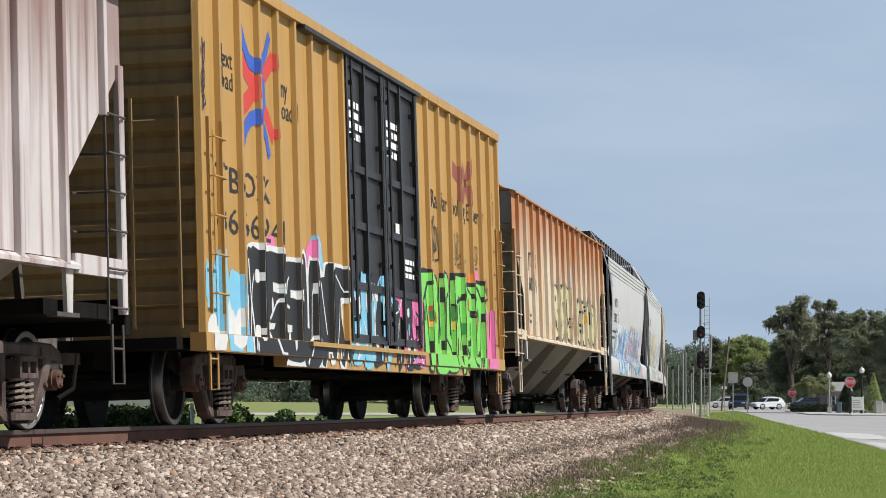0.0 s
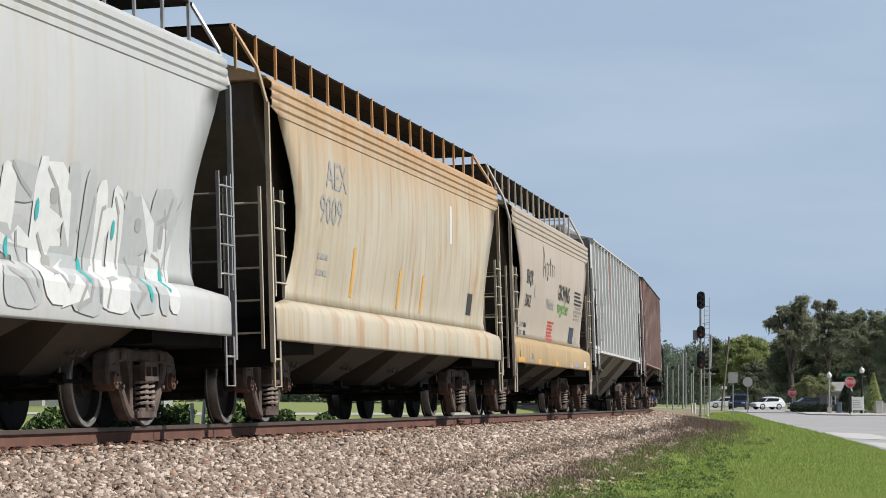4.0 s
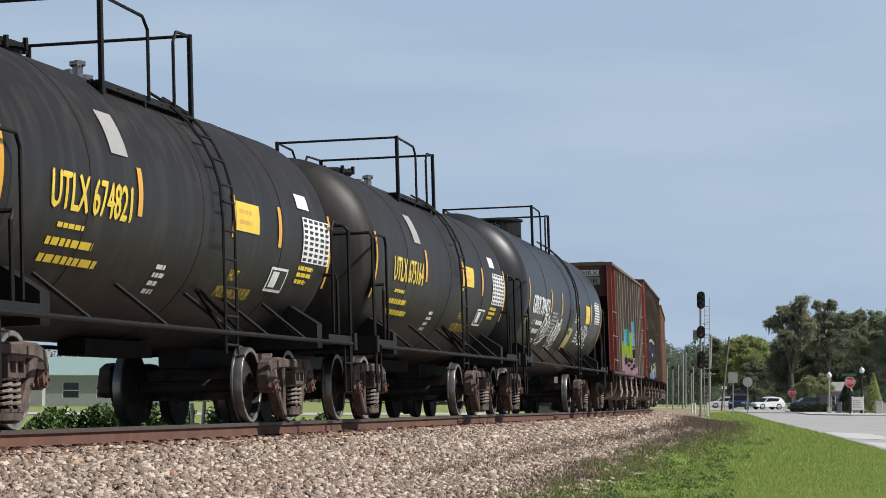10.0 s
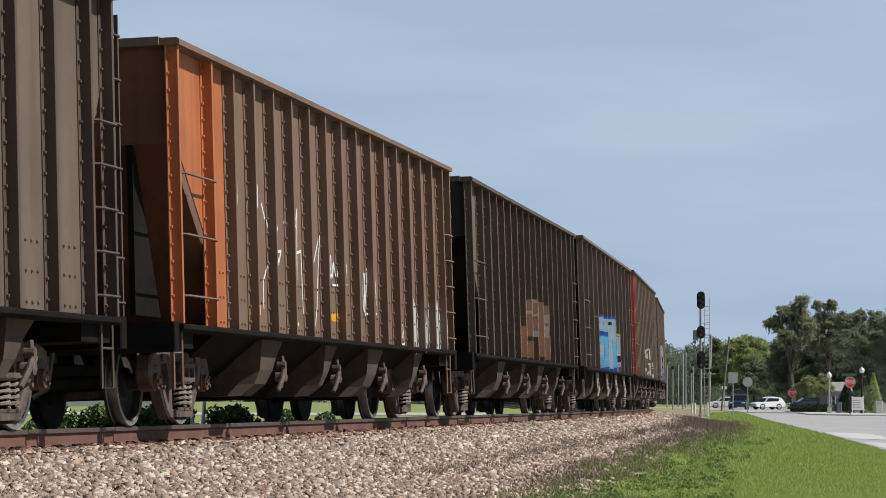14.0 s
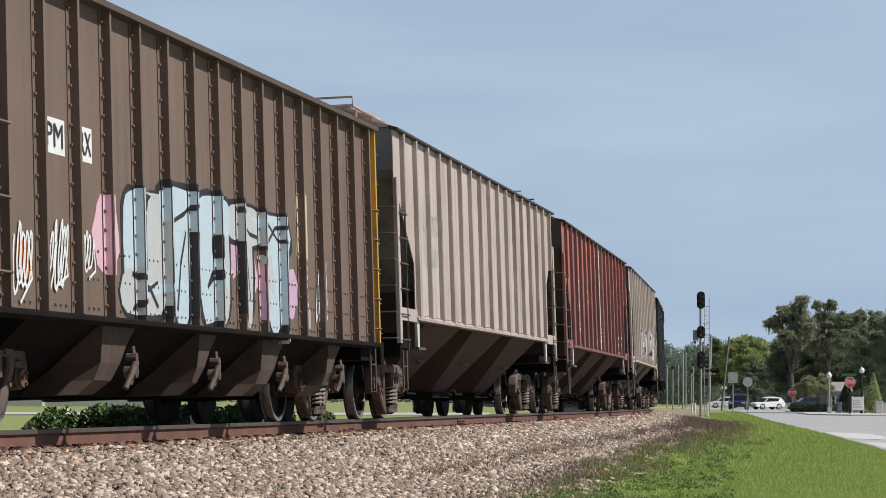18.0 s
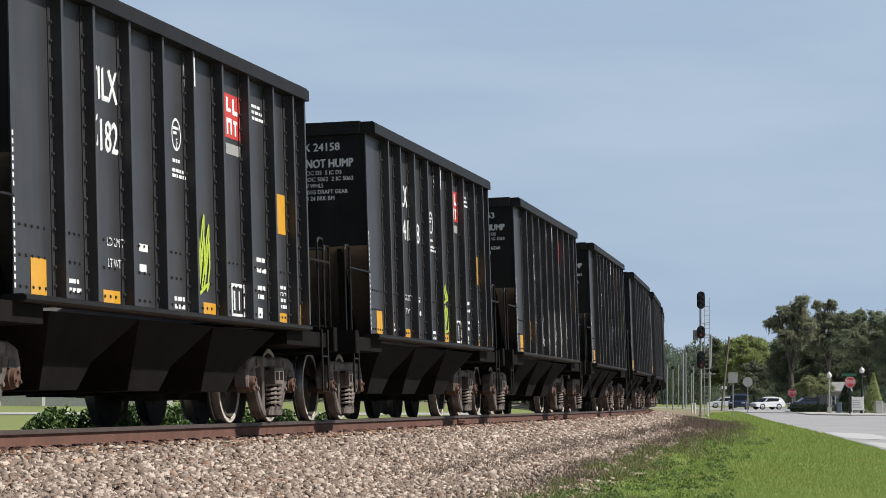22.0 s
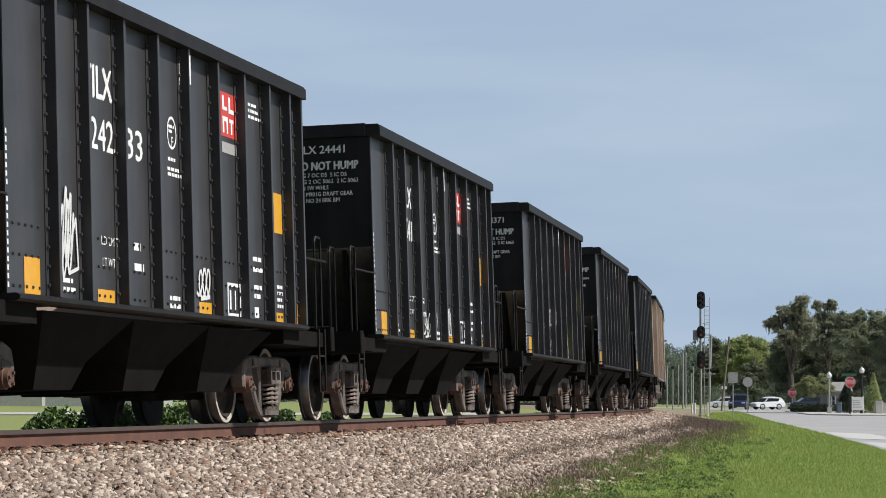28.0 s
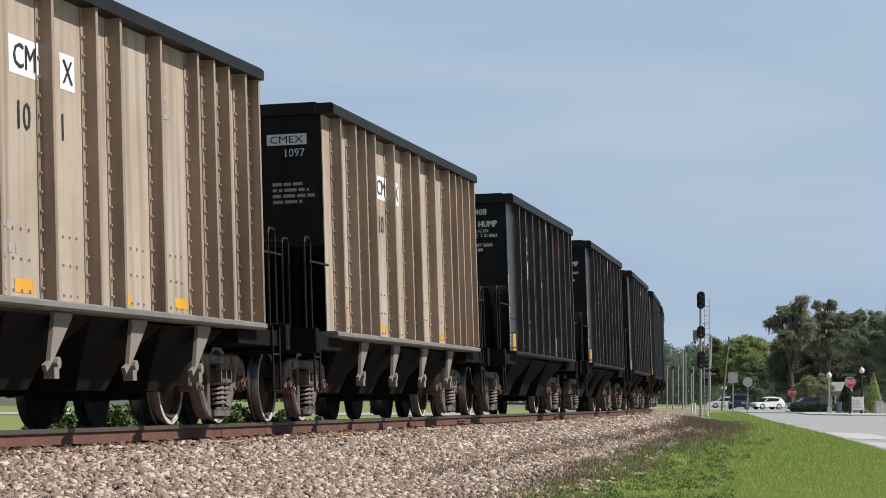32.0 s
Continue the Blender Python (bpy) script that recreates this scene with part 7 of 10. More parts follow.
def house(name, label, x, y, w, depth, h, roof_h, wall, roof, nwin, zb, gable=True):
    t = thing(name, label, "house", at=Matrix.Translation((x, y, zb)))
    # front wall as piers and bands round its windows
    ww = w / (nwin * 2 + 1)
    for i in range(nwin + 1):
        part("wall_pier", Shape().box(-w / 2 + 2 * i * ww, -w / 2 + (2 * i + 1) * ww, 0, 0.2, h * 0.3, h * 0.78), wall, t)
    part("wall", Shape().box(-w / 2, w / 2, 0, 0.2, 0, h * 0.3), wall, t)
    part("wall", Shape().box(-w / 2, w / 2, 0, 0.2, h * 0.78, h), wall, t)
    part("wall", Shape().box(-w / 2, -w / 2 + 0.2, 0.2, depth, 0, h), wall, t)
    part("wall", Shape().box(w / 2 - 0.2, w / 2, 0.2, depth, 0, h), wall, t)
    part("wall", Shape().box(-w / 2 + 0.2, w / 2 - 0.2, depth - 0.2, depth, 0, h), wall, t)
    for i in range(nwin):
        a = -w / 2 + (2 * i + 1) * ww
        f = part("window", Shape().box(a, a + 0.08, 0.03, 0.12, h * 0.3, h * 0.78).box(a + ww - 0.08, a + ww, 0.03, 0.12, h * 0.3, h * 0.78).box(a + 0.08, a + ww - 0.08, 0.03, 0.12, h * 0.52, h * 0.55), SIGNWHITE, t)
        part("pane", Shape().box(a + 0.08, a + ww - 0.08, 0.07, 0.08, h * 0.3, h * 0.78), GLASSDARK, f)
    r = Shape()
    r.prism([(-0.35, h), (depth / 2, h + roof_h), (depth + 0.35, h), (depth + 0.35, h + 0.12), (depth / 2, h + roof_h + 0.14), (-0.35, h + 0.12)], "x", -w / 2 - 0.3, w / 2 + 0.3)
    part("roof", r, roof, t)
    for sd in (-1, 1):
        lo, hi = sorted((sd * (w / 2 - 0.2), sd * (w / 2 - 0.02)))
        part("gable", Shape().prism([(0.05, h), (depth / 2, h + roof_h - 0.02), (depth - 0.05, h)], "x", lo, hi), wall, t)
    return t


house("gabled_house", "small grey gabled house behind the pavement", at_px(1482, 232), 232, 2.0, 4, 1.7, 0.8, HOUSEWALL, ROOFGREY, 2, PAVE_Z)
house("grey_building", "long pale grey building beyond the far road", -62, 300, 30, 10, 4.2, 2.2, mat("weathered_grey_siding", (0.42, 0.42, 0.41), 0.8), ROOFGREY, 6, -0.8)
house("grey_building", "pale grey house with a pale green roof beyond the road", -37, 280, 13, 9, 3.4, 2.0, mat("weathered_grey_boarding", (0.42, 0.43, 0.43), 0.8), mat("pale_green_metal_roof", (0.3, 0.42, 0.4), 0.5), 3, -0.8)


def far_road():
    ys = (150, 168)
    vs = []
    for y in ys:
        for x in (-220, -120, -60, -10, 3):
            vs.append((x, y + (x + 10) * 0.05, float(ground_z(x, y)) + 0.03))
    fs = [(i, i + 1, i + 6, i + 5) for i in range(4)]
    tagged(new("road_2", raw_mesh("road_2", vs, fs, CONCRETE)), "pale concrete road beyond the track", "road", kind="structure")


far_road()
vp = thing("wooden_post", "pair of short white weathered posts leaning together", "post", at=Matrix.Translation((at_px(351, 38), 38, gz(at_px(351, 38), 38))))
part("post", Shape().tube([(-0.07, 0, 0), (-0.09, 0, 0.62)], 0.028, 6), SIGNWHITE, vp)
part("post", Shape().tube([(0.05, 0, 0), (0.1, 0, 0.66)], 0.028, 6), SIGNWHITE, vp)
rk = thing("concrete_marker", "low white concrete marker beside the track", "marker", at=Matrix.Translation((at_px(83, 34), 34, gz(at_px(83, 34), 34))))
part("block", Shape().lathe([(0, 0.14), (0.26, 0.13), (0.36, 0.08), (0.38, 0.001)], "z", 12), SIGNWHITE, rk)


def car_vehicle(name, label, px, d, yaw, length, width, height, body, wheel_r=0.34, suv=True, z=None):
    x = at_px(px, d)
    t = thing(name, label, "car", "parked cars", at=pose(x, d, (gz(x, d) + 0.03) if z is None else z, 0, 0, yaw))
    hl, hw = length / 2, width / 2
    low, belt = 0.3, height * 0.6
    prof = [(-hl + 0.02, low + 0.1), (-hl, belt * 0.62), (-hl + 0.08, belt * 0.8), (-hl + 0.35, belt * 0.9), (-hl + 1.05, belt), (hl - 0.3, belt + 0.07), (hl - 0.06, belt * 0.98), (hl, belt * 0.72), (hl - 0.03, low + 0.14), (hl - 0.2, low), (-hl + 0.16, low)]
    rings = []
    for k, e, y in ((0.93, 0.94, -hw), (1.0, 1.0, -hw + 0.1), (1.0, 1.0, hw - 0.1), (0.93, 0.94, hw)):
        rings.append([(a * (k + 0.05 if k < 1 else 1), y, low + (b - low) * e) for a, b in prof])
    part("body", Shape().loft(rings), body, t, smooth=True)
    back = 0.12 if suv else 0.6
    roof = [(-hl + 0.95, belt - 0.02), (-hl + 1.55, height - 0.16), (-hl + 1.95, height - 0.03), (-hl + 2.4, height), (hl - 1.0, height - 0.05), (hl - 0.5, height - 0.14), (hl - back, belt + 0.05)]
    part("cabin", Shape().loft([[(a, y, b) for a, b in roof] for y in (-hw + 0.12, hw - 0.12)]), GLASSDARK, t, "dark window band")
    rs = [[(-hl + 1.5, y, height - 0.17), (-hl + 1.95, y, height - 0.015), (-hl + 2.4, y, height + 0.015), (hl - 1.0, y, height - 0.035), (hl - 0.45, y, height - 0.13), (hl - 0.6, y, height - 0.2), (-hl + 1.75, y, height - 0.15)] for y in (-hw + 0.11, hw - 0.11)]
    part("roof", Shape().loft(rs), body, t, smooth=True)
    for sd in (-1, 1):
        lo_y, hi_y = sorted((sd * (hw - 0.115), sd * (hw - 0.103)))
        part("pillar", Shape().prism([(hl - 0.85, belt), (hl - back, belt + 0.05), (hl - 0.5, height - 0.14), (hl - 0.75, height - 0.15)], "y", lo_y, hi_y), body, t)
        part("pillar", Shape().prism([(-hl + 1.1, belt), (-hl + 1.2, belt), (-hl + 1.62, height - 0.16), (-hl + 1.5, height - 0.18)], "y", lo_y, hi_y), body, t)
    for a in (-hl + 0.85, hl - 0.85):
        for sd in (-1, 1):
            w = part("wheel", Shape().lathe([(sd * (hw - 0.2), 0.1), (sd * (hw - 0.2), wheel_r - 0.03), (sd * (hw - 0.17), wheel_r), (sd * (hw + 0.0), wheel_r), (sd * (hw + 0.02), wheel_r - 0.05), (sd * (hw + 0.02), wheel_r * 0.66)], "y", 20, (a, 0, wheel_r), caps=False), RUBBER, t)
            part("rim", Shape().lathe([(sd * (hw + 0.015), wheel_r * 0.66), (sd * (hw - 0.02), wheel_r * 0.55), (sd * (hw + 0.01), wheel_r * 0.2), (sd * (hw + 0.012), 0.001)], "y", 14, (a, 0, wheel_r), caps=False), GALV, w)
    for sd in (-1, 1):
        part("headlight", Shape().slab(-hl - 0.012, -hl + 0.12, sd * (hw - 0.3) - 0.17, sd * (hw - 0.3) + 0.17, belt * 0.66, belt * 0.8), SIGNWHITE, t)
        part("tail_light", Shape().slab(hl - 0.14, hl - 0.02, sd * (hw - 0.22) - 0.12, sd * (hw - 0.22) + 0.12, belt * 0.72, belt * 0.95), SIGNRED, t)
    return t


WHITECAR = mat("white_car_paint", (0.82, 0.83, 0.84), 0.25, 0, 0.05)
NAVYCAR = mat("navy_car_paint", (0.025, 0.035, 0.07), 0.2, 0, 0.1)
car_vehicle("suv", "white compact suv waiting at the crossing", 1357, 283, 22, 3.75, 1.65, 1.42, WHITECAR, wheel_r=0.33)
car_vehicle("suv", "dark blue suv seen from its front", 1307, 281, 78, 4.5, 1.9, 1.7, NAVYCAR)
car_vehicle("parked_car", "white car half hidden behind the suv", 1282, 330, 0, 4.2, 1.75, 1.45, WHITECAR)
car_vehicle("parked_car", "dark grey car parked behind the hedge", 1428, 262, 5, 4.0, 1.7, 1.35, NAVYCAR, z=PAVE_Z + 0.01)


# ---- the train ----
TAN = mat("tan_yellow_box_car_paint", (0.5, 0.29, 0.085), 0.5, 0, 0.12, 1.2, streak=0.25, streak_col=(0.2, 0.1, 0.03), bump=0.05)
TANEND = mat("darker_tan_end_paint", (0.36, 0.225, 0.09), 0.65, 0, 0.3, 1.5, streak=0.4)
BOXROOF = mat("weathered_roof_paint", (0.38, 0.22, 0.08), 0.6, 0, 0.3, 2)
DOORBLACK = mat("black_door_paint", (0.028, 0.028, 0.03), 0.5, 0, 0.3, 2, streak=0.3, streak_col=(0.08, 0.07, 0.065))
PALE = mat("stained_pale_hopper_paint", (0.62, 0.57, 0.56), 0.6, 0, 0.14, 1.4, streak=1.0, streak_col=(0.21, 0.105, 0.085), bump=0.04, top=((0.3, 0.2, 0.185), 2.9, 4.1), block=2.0, rust=0.12, rust_col=(0.2, 0.09, 0.06))
RUSTWHITE = mat("rust_stained_cream_paint", (0.68, 0.59, 0.46), 0.75, 0, 0.15, 1.2, streak=0.65, streak_col=(0.55, 0.27, 0.09), rust=0.28, rust_col=(0.42, 0.15, 0.045), bump=0.08, top=((0.4, 0.15, 0.05), 2.55, 3.9), block=0.8)
RUSTRIB = mat("rusted_rib_paint", (0.36, 0.15, 0.06), 0.8, 0, 0.4, 2, rust=0.4)
WHITEACF = mat("chalky_white_hopper_paint", (0.52, 0.53, 0.53), 0.6, 0, 0.1, 0.8, streak=0.3, streak_col=(0.45, 0.33, 0.18), bump=0.03)
CREAM = mat("stained_cream_hopper_paint", (0.54, 0.475, 0.36), 0.6, 0, 0.18, 0.9, streak=0.5, streak_col=(0.36, 0.24, 0.11), bump=0.06, bscale=3.0, top=((0.5, 0.26, 0.09), 3.0, 4.3), fade=0.3, rust=0.3, rust_col=(0.42, 0.23, 0.1))
TANGREY = mat("tan_grey_hopper_paint", (0.48, 0.41, 0.335), 0.55, 0, 0.12, 0.8, streak=0.3, streak_col=(0.34, 0.265, 0.2), bump=0.05, bscale=2.5)
TANSILL = mat("orange_tan_sill_paint", (0.48, 0.34, 0.18), 0.6, 0, 0.15, 1.5, streak=0.3)
AEXWHITE = mat("white_ribbed_hopper_paint", (0.54, 0.55, 0.55), 0.55, 0, 0.07, 1.0, streak=0.2, streak_col=(0.5, 0.36, 0.22), bump=0.03)
AEXRUST = mat("rust_run_white_paint", (0.54, 0.5, 0.45), 0.6, 0, 0.12, 1.0, streak=0.95, streak_col=(0.38, 0.15, 0.06), bump=0.03, top=((0.4, 0.16, 0.07), 2.8, 3.6))
MAROON = mat("faded_maroon_paint", (0.46, 0.345, 0.325), 0.7, 0, 0.2, 1.0, streak=0.7, streak_col=(0.2, 0.1, 0.085), fade=0.55, bump=0.05, top=((0.32, 0.19, 0.165), 3.2, 4.5))
# ribs coloured darker than the panels to paint in their shading lines
MAUVERIB = mat("shaded_mauve_rib", (0.3, 0.205, 0.185), 0.75, 0, 0.3, 1.5, streak=0.5, streak_col=(0.1, 0.06, 0.055))
MAROONRIB = mat("dark_maroon_rib", (0.185, 0.078, 0.072), 0.75, 0, 0.3, 2)
# end sheets and bulkheads, darker than their cars' sides
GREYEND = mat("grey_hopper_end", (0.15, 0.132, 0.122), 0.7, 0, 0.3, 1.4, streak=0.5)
WHITEEND = mat("darker_white_end", (0.29, 0.262, 0.242), 0.7, 0, 0.3, 1.4, streak=0.5)
BROWNEND = mat("dark_brown_end", (0.125, 0.097, 0.08), 0.75, 0, 0.4, 1.4, streak=0.4)
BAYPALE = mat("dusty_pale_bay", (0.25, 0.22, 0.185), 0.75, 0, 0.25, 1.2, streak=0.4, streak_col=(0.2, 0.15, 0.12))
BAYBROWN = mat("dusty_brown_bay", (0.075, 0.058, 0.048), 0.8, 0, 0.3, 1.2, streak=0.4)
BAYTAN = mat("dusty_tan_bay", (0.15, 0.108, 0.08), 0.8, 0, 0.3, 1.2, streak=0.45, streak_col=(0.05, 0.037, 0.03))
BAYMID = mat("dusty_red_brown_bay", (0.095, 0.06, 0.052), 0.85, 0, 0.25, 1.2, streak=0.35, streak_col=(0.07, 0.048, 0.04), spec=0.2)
LADDERDARK = mat("grimy_ladder_steel", (0.1, 0.085, 0.075), 0.65, 0, 0.4, 4)
TANKBLACK = mat("black_tank_paint", (0.025, 0.026, 0.031), 0.4, 0, 0.3, 0.8, spec=0.35, streak=0.3, streak_col=(0.055, 0.052, 0.05), bump=0.02)
TANKBROWN = mat("dusty_black_tank_paint", (0.022, 0.0195, 0.019), 0.5, 0, 0.3, 0.8, spec=0.3, streak=0.45, streak_col=(0.07, 0.06, 0.052), bump=0.03)
BROWN = mat("faded_brown_hopper_paint", (0.168, 0.117, 0.09), 0.75, 0, 0.22, 1.0, streak=0.4, streak_col=(0.075, 0.05, 0.04), bump=0.06)
DKBROWN = mat("dark_brown_hopper_paint", (0.14, 0.1, 0.082), 0.75, 0, 0.25, 1.0, streak=0.4, streak_col=(0.05, 0.038, 0.032), bump=0.06)
RUSTBROWN = mat("rusty_brown_hopper_paint", (0.19, 0.118, 0.08), 0.8, 0, 0.25, 1.0, streak=0.4, streak_col=(0.07, 0.04, 0.028), bump=0.06)
OLIVE = mat("dusty_olive_brown_paint", (0.2, 0.152, 0.112), 0.8, 0, 0.2, 1.0, streak=0.4, streak_col=(0.1, 0.072, 0.05), bump=0.06)
BLACKBROWN = mat("blackened_brown_hopper_paint", (0.15, 0.108, 0.082), 0.75, 0, 0.3, 1.0, streak=0.4, streak_col=(0.04, 0.03, 0.026), bump=0.06)
ENDSCARLET = mat("scarlet_end_paint", (0.4, 0.09, 0.055), 0.6, 0, 0.2, 1.2, streak=0.4, streak_col=(0.16, 0.045, 0.03))
POSTGREY = mat("greyed_brown_post", (0.27, 0.23, 0.195), 0.75, 0, 0.25, 1.4, streak=0.4)
# dark chord and sill paint; on posts it also paints in their flanks' shade
POSTDARK = mat("dark_post_paint_and_shade", (0.095, 0.066, 0.052), 0.75, 0, 0.3, 1.4, streak=0.4)
ENDRED = mat("red_end_paint", (0.27, 0.065, 0.05), 0.6, 0, 0.2, 1.2, streak=0.4, streak_col=(0.15, 0.04, 0.03))
ENDORANGE = mat("orange_end_paint", (0.44, 0.135, 0.045), 0.65, 0, 0.25, 1.2, streak=0.5, streak_col=(0.18, 0.06, 0.03))
# the front panels' red darkened: the ends' shade is put into this colour
ENDREDSHADE = mat("shaded_red_end_paint", (0.12, 0.042, 0.036), 0.7, 0, 0.3, 1.2, streak=0.4, streak_col=(0.05, 0.03, 0.025))
# orange end paint with brown dirt, its shade mixed into the base colour
ENDORANGESHADE = mat("shaded_dirty_orange_end_paint", (0.2, 0.075, 0.04), 0.75, 0, 0.35, 1.2, streak=0.5, streak_col=(0.06, 0.03, 0.022))
ENDYELLOW = mat("yellow_end_paint", (0.55, 0.33, 0.05), 0.6, 0, 0.2, 1.2)
DARKEND = mat("dark_hopper_end", (0.035, 0.028, 0.025), 0.8, 0, 0.4, 1.4, streak=0.3)
PINKGREY = mat("pinkish_grey_hopper_paint", (0.46, 0.39, 0.35), 0.65, 0, 0.15, 1.0, streak=0.9, streak_col=(0.26, 0.165, 0.14), fade=0.3, bump=0.04)
PINKRIB = mat("stained_pinkish_rib", (0.45, 0.38, 0.345), 0.7, 0, 0.3, 1.5, streak=0.6, streak_col=(0.16, 0.1, 0.09))
REDHOP = mat("faded_red_hopper_paint", (0.23, 0.085, 0.083), 0.65, 0, 0.25, 0.9, streak=0.35, streak_col=(0.4, 0.26, 0.25), fade=0.12, bump=0.04, top=((0.4, 0.125, 0.085), 2.7, 3.3), block=1.5)
REDWHITE = mat("whitewashed_red_paint", (0.56, 0.5, 0.5), 0.7, 0, 0.2, 1.0, streak=0.5, streak_col=(0.35, 0.2, 0.2))
BEIGE = mat("beige_hopper_paint", (0.52, 0.445, 0.405), 0.65, 0, 0.14, 1.0, rust=0.12, streak=0.6, streak_col=(0.3, 0.235, 0.18), bump=0.04)
BEIGERIB = mat("stained_beige_rib", (0.46, 0.395, 0.345), 0.7, 0, 0.3, 1.5, streak=0.5, streak_col=(0.16, 0.12, 0.09))
CMTAN = mat("dusty_tan_hopper_paint", (0.48, 0.385, 0.3), 0.75, 0, 0.25, 0.9, streak=0.8, streak_col=(0.24, 0.18, 0.13), bump=0.05, fade=0.3)
CMPOST = mat("dusty_brown_post", (0.36, 0.275, 0.215), 0.75, 0, 0.25, 1.2, streak=0.5)
CMSILL = mat("dusty_grey_sill", (0.26, 0.25, 0.23), 0.6, 0.2, 0.3, 2)
LTBLUE, BLUE, NAVY = flat("spray_sky_blue", (0.22, 0.55, 0.75)), flat("spray_blue", (0.05, 0.12, 0.5)), flat("spray_navy", (0.03, 0.04, 0.16))
GREEN, PINK, PURPLE = flat("spray_green", (0.22, 0.66, 0.12)), flat("spray_pink", (0.75, 0.18, 0.42)), flat("spray_purple", (0.4, 0.24, 0.5))
YELLOW, TEAL, SPWHITE = flat("spray_yellow", (0.72, 0.6, 0.12)), flat("spray_teal", (0.05, 0.42, 0.42)), flat("spray_white", (0.72, 0.73, 0.72))
SPBLACK, LIME, PALEY = flat("spray_black", (0.02, 0.02, 0.022)), flat("spray_lime", (0.5, 0.62, 0.06)), flat("spray_pale_yellow", (0.68, 0.62, 0.36))
LILAC, SILVER, ORANGE = flat("spray_lilac", (0.55, 0.36, 0.5)), flat("spray_silver", (0.46, 0.48, 0.48)), flat("spray_orange", (0.75, 0.25, 0.04))
ICE = flat("spray_ice_blue", (0.46, 0.56, 0.62))
PINKPALE = flat("spray_pale_pink", (0.66, 0.42, 0.5))

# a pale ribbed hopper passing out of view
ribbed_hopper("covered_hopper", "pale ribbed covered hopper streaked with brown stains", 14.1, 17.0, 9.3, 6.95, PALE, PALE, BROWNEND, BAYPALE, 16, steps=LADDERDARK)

# the tan box car
car, strips, hl = box_car("box_car", "tan-yellow ribbed box car with black doors and sprayed lettering", 34.34, 18.88, 10.4, 7.1, TAN, DOORBLACK, TANEND, BOXROOF)
_dm = [BLACKINK, BLUE, REDINK, LTBLUE, SPBLACK, SPWHITE, GREEN, PINK, WHITEINK, ORANGE]
door_strips = [(a, b, x) for a, b, x in strips] + [(-2.64, 2.0, 1.565)]
emblem = ribbon([(-7.62, 4.06), (-7.3, 3.9), (-6.98, 3.8)], 0.22, 2) + ribbon([(-6.98, 3.76), (-7.3, 3.6), (-7.62, 3.46)], 0.22, 2)
emblem += ribbon([(-6.16, 4.2), (-6.5, 4.0), (-6.72, 3.88)], 0.2, 2) + ribbon([(-6.72, 3.66), (-6.45, 3.5), (-6.2, 3.3)], 0.2, 2)
emblem += ribbon([(-7.6, 4.46), (-7.42, 4.22), (-7.2, 4.06), (-6.85, 4.02), (-6.62, 3.86), (-6.6, 3.66), (-6.82, 3.48), (-7.2, 3.4), (-7.42, 3.28), (-7.6, 3.05)], 0.17, 1, 2)
emblem += ribbon([(-6.28, 4.46), (-6.45, 4.25), (-6.66, 4.1)], 0.13, 1, 2) + ribbon([(-6.66, 3.4), (-6.5, 3.25), (-6.4, 3.06)], 0.13, 1, 2)
_dm.append(TAN)
decal("emblem", emblem, _dm, car, strips, flank=0.03)
decal("faded_emblem", ribbon([(5.35, 3.95), (5.9, 3.85), (5.75, 3.5)], 0.26, 11) + ribbon([(6.05, 4.15), (6.75, 3.5)], 0.2, 11) + ribbon([(6.85, 4.3), (6.1, 3.45)], 0.16, 11), _dm + [flat("faded_maroon_ink", (0.3, 0.085, 0.06))], car, strips, flank=0.03)
decal("lettering", words("Next", -8.62, 3.86, 0.2, width=0.7) + words("Load", -8.62, 3.62, 0.2, width=0.7) + words("Any", -6.0, 3.82, 0.22) + words("Road", -6.0, 3.56, 0.22, width=0.75)
      + words("TBOX", -8.72, 2.5, 0.27, width=2.3) + words("666624", -8.72, 2.05, 0.27, width=2.75) + words("Railcar Pooling Experts", 3.35, 3.2, 0.27, width=4.55), _dm, car, strips)
decal("door_print", bars(-2.35, 4.1, 0.9, 0.09, 4, 0.14, 8, 4) + bars(-0.05, 4.08, 0.95, 0.09, 4, 0.14, 8, 5) + rect(0.5, 0.8, 2.6, 2.75, 8) + bars(1.1, 2.2, 0.7, 0.07, 3, 0.1, 8, 6), _dm, car, door_strips)
_dm += [SPWHITE, YELLOW, flat("spray_dark_green", (0.05, 0.3, 0.06))]
